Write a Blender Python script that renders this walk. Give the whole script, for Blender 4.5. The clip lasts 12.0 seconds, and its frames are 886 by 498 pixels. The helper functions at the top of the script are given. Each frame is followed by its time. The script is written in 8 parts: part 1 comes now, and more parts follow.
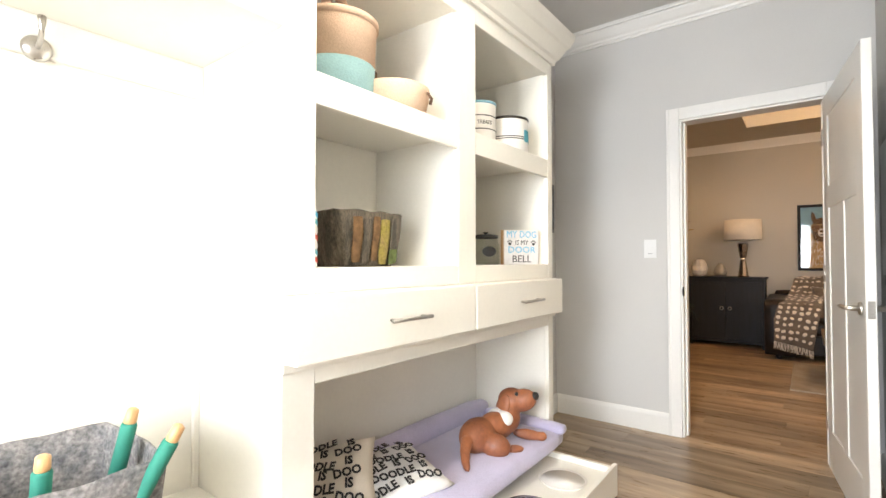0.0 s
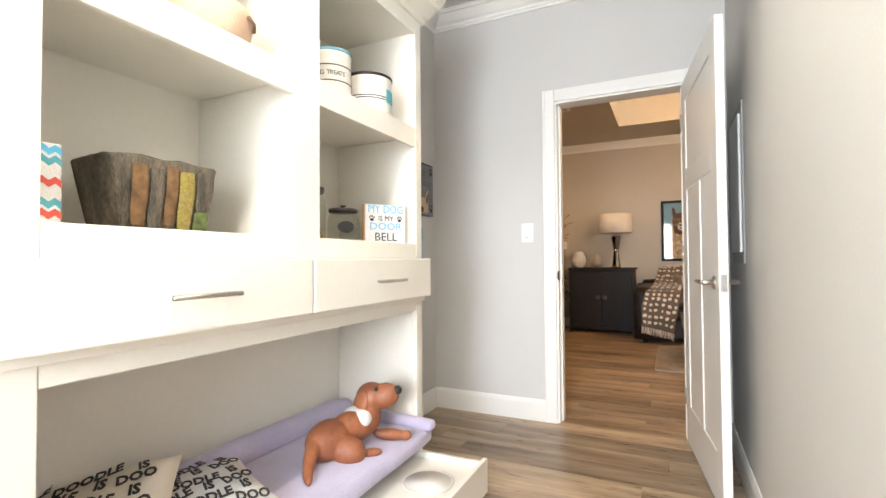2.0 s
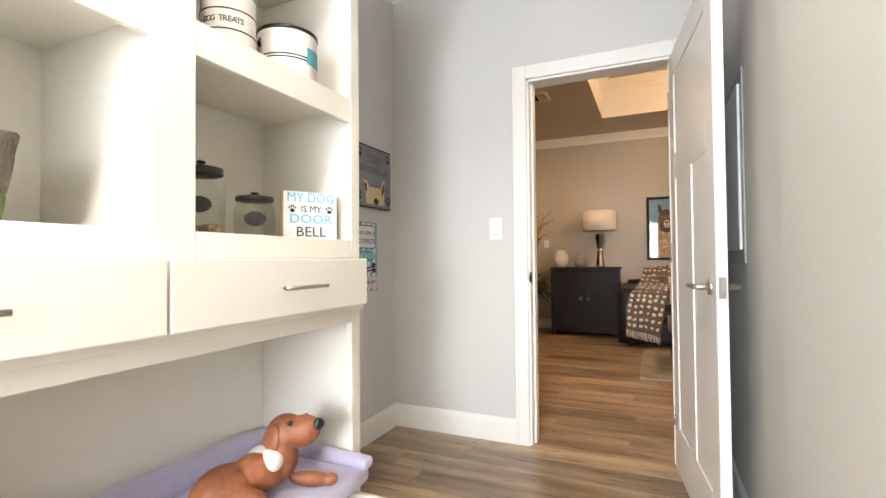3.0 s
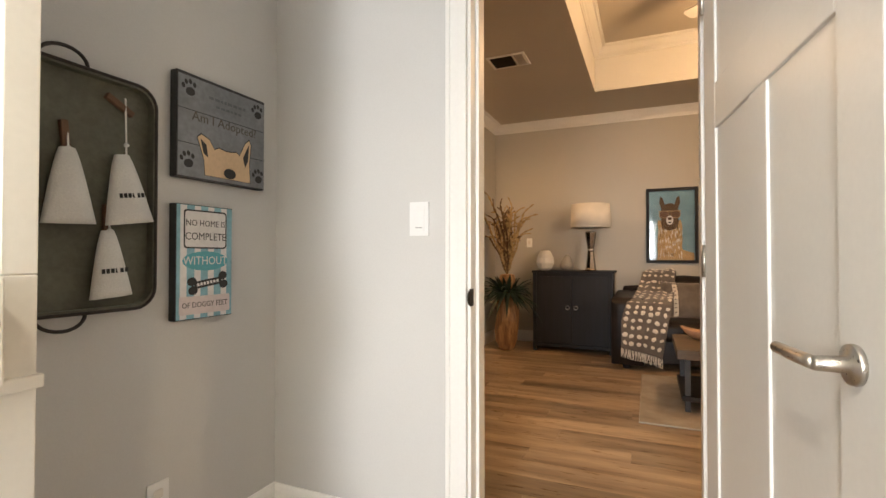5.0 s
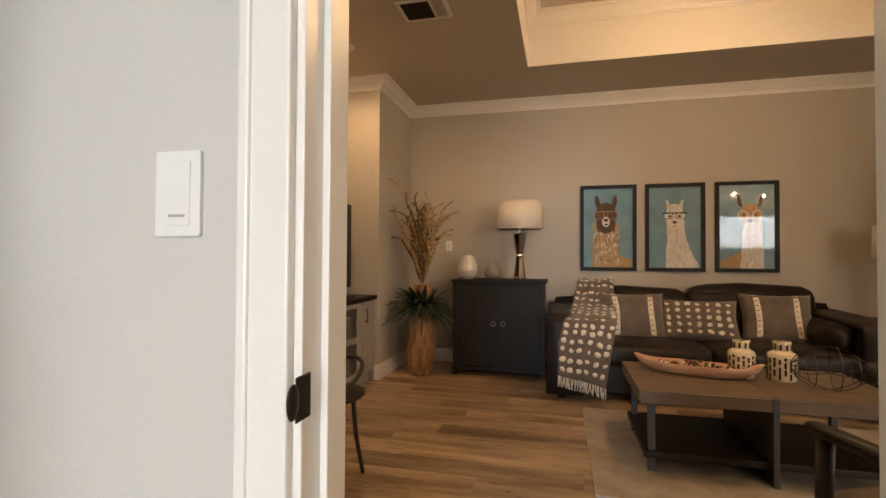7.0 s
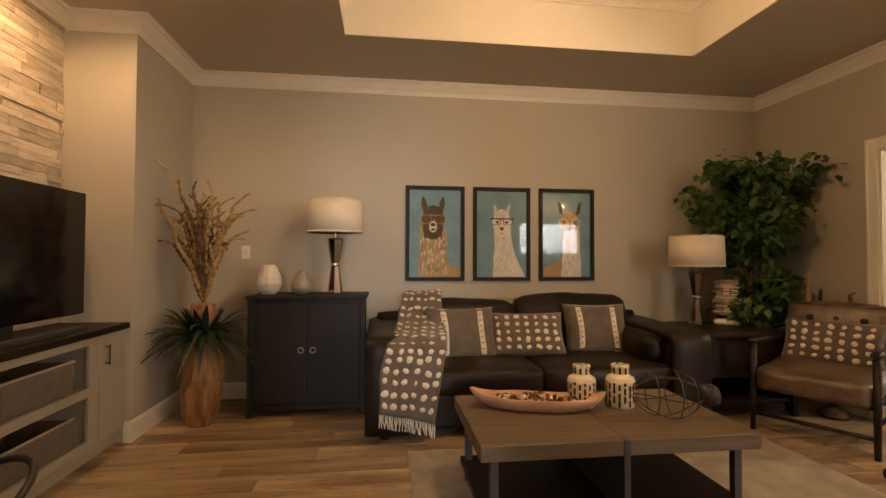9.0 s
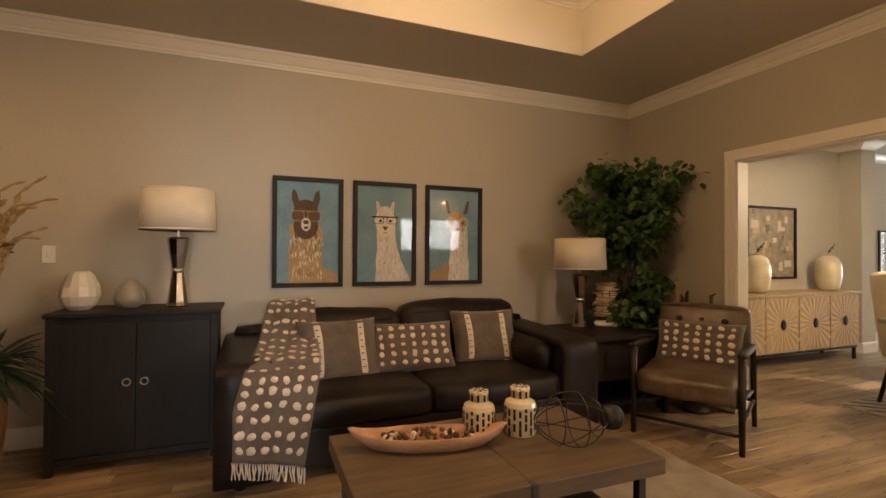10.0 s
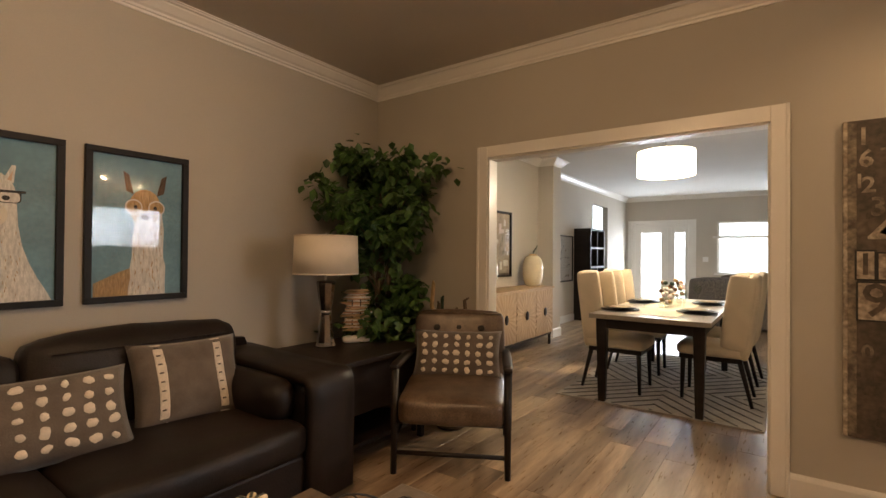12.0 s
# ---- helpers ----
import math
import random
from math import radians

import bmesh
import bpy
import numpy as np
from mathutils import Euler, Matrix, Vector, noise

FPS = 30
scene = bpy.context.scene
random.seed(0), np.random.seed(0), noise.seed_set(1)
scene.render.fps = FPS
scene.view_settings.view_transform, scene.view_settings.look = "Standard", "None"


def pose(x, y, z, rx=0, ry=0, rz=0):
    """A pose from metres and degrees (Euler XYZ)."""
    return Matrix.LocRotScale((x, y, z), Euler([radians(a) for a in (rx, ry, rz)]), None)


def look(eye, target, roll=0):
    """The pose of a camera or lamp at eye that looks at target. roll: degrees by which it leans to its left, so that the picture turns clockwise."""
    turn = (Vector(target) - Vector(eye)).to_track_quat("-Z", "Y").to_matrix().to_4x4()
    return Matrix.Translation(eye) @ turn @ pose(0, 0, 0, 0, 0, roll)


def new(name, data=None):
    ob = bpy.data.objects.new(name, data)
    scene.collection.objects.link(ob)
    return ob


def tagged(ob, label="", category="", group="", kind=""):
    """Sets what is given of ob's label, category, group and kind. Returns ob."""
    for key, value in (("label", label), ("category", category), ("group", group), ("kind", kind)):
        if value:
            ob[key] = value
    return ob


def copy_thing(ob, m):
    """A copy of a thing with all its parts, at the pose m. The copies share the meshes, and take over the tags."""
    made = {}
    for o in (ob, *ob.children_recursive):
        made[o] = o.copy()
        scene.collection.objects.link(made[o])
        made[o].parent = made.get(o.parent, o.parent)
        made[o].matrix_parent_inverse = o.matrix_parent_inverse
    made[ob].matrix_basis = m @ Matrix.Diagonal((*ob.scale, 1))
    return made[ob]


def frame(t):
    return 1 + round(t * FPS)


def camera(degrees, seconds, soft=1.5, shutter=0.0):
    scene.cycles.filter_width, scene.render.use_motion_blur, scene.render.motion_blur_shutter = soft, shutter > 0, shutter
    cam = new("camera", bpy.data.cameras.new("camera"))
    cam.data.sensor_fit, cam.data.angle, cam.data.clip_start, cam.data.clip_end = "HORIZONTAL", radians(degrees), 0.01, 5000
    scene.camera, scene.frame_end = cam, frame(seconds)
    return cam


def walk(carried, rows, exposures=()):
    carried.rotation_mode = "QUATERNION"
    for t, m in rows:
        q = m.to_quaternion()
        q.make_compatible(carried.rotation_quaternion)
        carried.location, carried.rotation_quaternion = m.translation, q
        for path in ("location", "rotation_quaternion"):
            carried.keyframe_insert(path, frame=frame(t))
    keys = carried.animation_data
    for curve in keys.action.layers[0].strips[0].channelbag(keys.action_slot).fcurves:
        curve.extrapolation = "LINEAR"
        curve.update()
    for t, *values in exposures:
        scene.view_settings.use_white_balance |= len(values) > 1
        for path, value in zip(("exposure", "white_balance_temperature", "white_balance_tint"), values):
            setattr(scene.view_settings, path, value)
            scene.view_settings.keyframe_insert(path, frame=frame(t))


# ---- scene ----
cam = camera(86.5, 12.0)
PATH = [
    (0, (0.12, 1.43, 1.13), (-1.102, 3.012, 1.178), -0.0),
    (0.5, (0.129, 1.446, 1.104), (-0.987, 3.104, 1.153), -0.0),
    (1, (0.128, 1.484, 1.061), (-0.884, 3.209, 1.11), -0.0),
    (1.5, (0.118, 1.595, 1.034), (-0.801, 3.37, 1.082), -0.1),
    (2, (0.124, 1.759, 1.033), (-0.741, 3.561, 1.08), -0.4),
    (2.5, (0.13, 1.948, 1.035), (-0.708, 3.763, 1.081), -0.4),
    (3, (0.121, 2.176, 1.035), (-0.698, 3.999, 1.078), -0.5),
    (3.2, (0.111, 2.266, 1.036), (-0.704, 4.092, 1.079), -0.5),
    (4.8, (0.067, 3.141, 1.066), (-0.731, 4.974, 1.097), 0.1),
    (5, (0.052, 3.239, 1.071), (-0.748, 5.072, 1.103), 0.0),
    (5.5, (0.018, 3.5, 1.071), (-0.78, 5.334, 1.104), 0.1),
    (6, (-0.053, 3.757, 1.091), (-0.829, 5.6, 1.126), 0.2),
    (6.5, (-0.119, 3.99, 1.103), (-0.779, 5.878, 1.139), 0.4),
    (7, (-0.176, 4.199, 1.117), (-0.656, 6.14, 1.154), 0.3),
    (7.2, (-0.183, 4.279, 1.115), (-0.602, 6.234, 1.156), -0.6),
    (9, (-0.165, 4.949, 1.185), (0.085, 6.933, 1.231), 0.2),
    (9.5, (-0.144, 5.137, 1.223), (0.334, 7.079, 1.261), 0.2),
    (10, (-0.088, 5.37, 1.256), (0.652, 7.227, 1.279), 0.3),
    (10.5, (-0.01, 5.592, 1.272), (0.978, 7.331, 1.29), 0.4),
    (11, (0.089, 5.826, 1.27), (1.307, 7.412, 1.29), 0.5),
    (11.5, (0.179, 6.02, 1.292), (1.621, 7.406, 1.307), 0.5),
    (12, (0.358, 6.157, 1.282), (1.978, 7.33, 1.302), 0.5),
]
EXPOSURES = [(0, -0.17, 6350, 10), (1.5, 0.03, 6250, 10), (3.2, 0.03, 6300, 10), (4.8, -0.09, 6600, 10), (5.5, -0.11, 6750, 10), (7.0, -0.38, 6550, 10), (9, -0.34, 6950, 10), (10.5, -0.44, 6900, 10), (11.2, -0.42, 6550, 10), (12, -0.38, 6100, 10)]
walk(cam, [(t, look(eye, target, roll)) for t, eye, target, roll in PATH], EXPOSURES)
MUD_W, MUD_SIDE, CAN_W, KIT_W, FAN_W = 210, 88, 40, 95, 76

# ---- world and light ----
world = bpy.data.worlds.new("world")
scene.world = world
world.use_nodes = True
wn, wl = world.node_tree.nodes, world.node_tree.links
sky = wn.new("ShaderNodeTexSky")
sky.sky_type = "NISHITA"
sky.sun_disc = False
sky.sun_elevation, sky.sun_rotation = radians(50), radians(200)
wl.new(sky.outputs["Color"], wn["Background"].inputs["Color"])
wn["Background"].inputs["Strength"].default_value = 0.1


def lamp(name, kind, m, energy, colour, size=0.1, size_y=None, angle=None):
    data = bpy.data.lights.new(name, kind)
    data.energy, data.color = energy, colour
    if kind == "AREA":
        data.shape = "RECTANGLE" if size_y else "SQUARE"
        data.size = size
        if size_y:
            data.size_y = size_y
    elif kind == "SUN":
        data.angle = size
    else:
        data.shadow_soft_size = size
    if angle:
        data.spot_size, data.spot_blend = radians(angle), 0.6
    ob = new(name, data)
    ob.matrix_world = m
    return ob


lamp("sun", "SUN", look((0, 0, 30), (-9, 24, 0)), 3.0, (1, 0.95, 0.87), radians(0.5))
# daylight standing in the mudroom's glazed door and in the kitchen window
lamp("mudroom_daylight", "AREA", look((-0.25, -1.36, 1.35), (-0.15, 3.0, -0.25)), MUD_W, (0.905, 0.95, 1.0), 0.9, 1.8)
# unseen side source, added to brighten the cabinet front
lamp("mudroom_side_fill", "AREA", look((0.395, -0.25, 1.5), (-1.3, 2.3, 0.5)), MUD_SIDE, (0.92, 0.955, 1.0), 1.3, 1.2)
lamp("kitchen_daylight", "AREA", look((4.6, 0.36, 1.8), (4.6, 5, 1.5)), 200, (0.92, 0.96, 1.0), 1.95, 0.85)
WARM = (1.0, 0.61, 0.30)
# only the first can is known; the other three are added, unseen, as fill
CANS = [(-1.82, 7.56), (-1.82, 5.75), (2.7, 5.2), (0.9, 5.2)]
for i, (x, y) in enumerate(CANS):
    lamp("can_and_fill_lamp", "SPOT", look((x, y, 2.745), (x, y, 0)), CAN_W * (1.9, 0.4, 1.6, 0.6)[i], WARM, 0.05, angle=(178, 150, 160, 150)[i])
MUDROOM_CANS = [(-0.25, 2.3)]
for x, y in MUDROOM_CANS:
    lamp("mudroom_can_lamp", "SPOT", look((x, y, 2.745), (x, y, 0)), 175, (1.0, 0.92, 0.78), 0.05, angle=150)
KITCHEN_CANS = [(3.8, 1.7), (4.7, 1.0)]
for x, y in KITCHEN_CANS:
    lamp("kitchen_can_lamp", "POINT", pose(x, y, 2.66), KIT_W, (1.0, 0.60, 0.28), 0.035)
lamp("fan_lamp", "POINT", pose(0.875, 6.95, 2.735), FAN_W, WARM, 0.12)
lamp("pendant_lamp", "POINT", pose(5.55, 7.13, 2.05), 110, (1.0, 0.78, 0.52), 0.035)
lamp("far_daylight", "AREA", look((13.6, 8.67, 1.15), (5, 8.67, 1.15)), 270, (0.93, 0.97, 1.0), 1.3, 1.9)
lamp("far_window_daylight", "AREA", look((13.6, 6.4, 1.5), (5, 6.4, 1.5)), 180, (0.93, 0.97, 1.0), 2.0, 1.2)


# ---- materials ----
def material(name, colour, rough=0.6, metal=0.0, spec=0.5, var=0.08, scale=6.0, fine=60.0, bump=0.05, stretch=(1, 1, 1),
             second=None, mix=0.5, coat=0.0, emit=None, transmission=0.0, rand=0.0, island=0.0, world_space=False, sheen=0.0):
    """Base colour with two scales of variation, roughness variation and a fine relief."""
    m = bpy.data.materials.new(name)
    m.use_nodes = True
    nt = m.node_tree
    n, l = nt.nodes, nt.links
    p = n["Principled BSDF"]
    p.inputs["Metallic"].default_value = metal
    p.inputs["Specular IOR Level"].default_value = spec
    p.inputs["Coat Weight"].default_value = coat
    p.inputs["Transmission Weight"].default_value = transmission
    p.inputs["Sheen Weight"].default_value = sheen
    if emit:
        p.inputs["Emission Color"].default_value = (*emit[0], 1)
        p.inputs["Emission Strength"].default_value = emit[1]
    if world_space:
        vec = n.new("ShaderNodeNewGeometry").outputs["Position"]
    else:
        vec = n.new("ShaderNodeTexCoord").outputs["Object"]
    mp = n.new("ShaderNodeMapping")
    mp.inputs["Scale"].default_value = stretch
    l.new(vec, mp.inputs["Vector"])
    vec = mp.outputs["Vector"]
    if rand or island:
        src = n.new("ShaderNodeObjectInfo").outputs["Random"] if rand else n.new("ShaderNodeNewGeometry").outputs["Random Per Island"]
        off = n.new("ShaderNodeVectorMath")
        off.operation = "MULTIPLY_ADD"
        l.new(src, off.inputs[0])
        off.inputs[1].default_value = (37, 53, 19)
        l.new(vec, off.inputs[2])
        vec = off.outputs[0]
    big, small = n.new("ShaderNodeTexNoise"), n.new("ShaderNodeTexNoise")
    big.inputs["Scale"].default_value, big.inputs["Detail"].default_value = scale, 4
    small.inputs["Scale"].default_value, small.inputs["Detail"].default_value = fine, 3
    l.new(vec, big.inputs["Vector"])
    l.new(vec, small.inputs["Vector"])
    second = second or tuple(c * (1 - 2.2 * var) for c in colour)
    ramp = n.new("ShaderNodeMix")
    ramp.data_type = "RGBA"
    ramp.inputs["A"].default_value, ramp.inputs["B"].default_value = (*colour, 1), (*second, 1)
    rng = n.new("ShaderNodeMapRange")
    rng.inputs["From Min"].default_value, rng.inputs["From Max"].default_value = 0.35, 0.7
    rng.inputs["To Max"].default_value = 2 * mix
    l.new(big.outputs["Fac"], rng.inputs["Value"])
    l.new(rng.outputs["Result"], ramp.inputs["Factor"])
    hsv = n.new("ShaderNodeHueSaturation")
    l.new(ramp.outputs["Result"], hsv.inputs["Color"])
    val = n.new("ShaderNodeMapRange")
    val.inputs["From Min"].default_value, val.inputs["From Max"].default_value = 0.3, 0.7
    val.inputs["To Min"].default_value, val.inputs["To Max"].default_value = 1 - var, 1 + var
    l.new(small.outputs["Fac"], val.inputs["Value"])
    out = val.outputs["Result"]
    if rand or island:
        rr = n.new("ShaderNodeMapRange")
        a = rand or island
        rr.inputs["To Min"].default_value, rr.inputs["To Max"].default_value = 1 - a, 1 + a
        l.new(src, rr.inputs["Value"])
        mu = n.new("ShaderNodeMath")
        mu.operation = "MULTIPLY"
        l.new(out, mu.inputs[0])
        l.new(rr.outputs["Result"], mu.inputs[1])
        out = mu.outputs[0]
    l.new(out, hsv.inputs["Value"])
    l.new(hsv.outputs["Color"], p.inputs["Base Color"])
    ro = n.new("ShaderNodeMapRange")
    ro.inputs["To Min"].default_value, ro.inputs["To Max"].default_value = max(0.02, rough - 0.08), min(1, rough + 0.08)
    l.new(small.outputs["Fac"], ro.inputs["Value"])
    l.new(ro.outputs["Result"], p.inputs["Roughness"])
    if bump:
        b = n.new("ShaderNodeBump")
        b.inputs["Strength"].default_value, b.inputs["Distance"].default_value = bump, 0.004
        l.new(small.outputs["Fac"], b.inputs["Height"])
        l.new(b.outputs["Normal"], p.inputs["Normal"])
    return m


PLANK = (0.43, 0.318, 0.206)
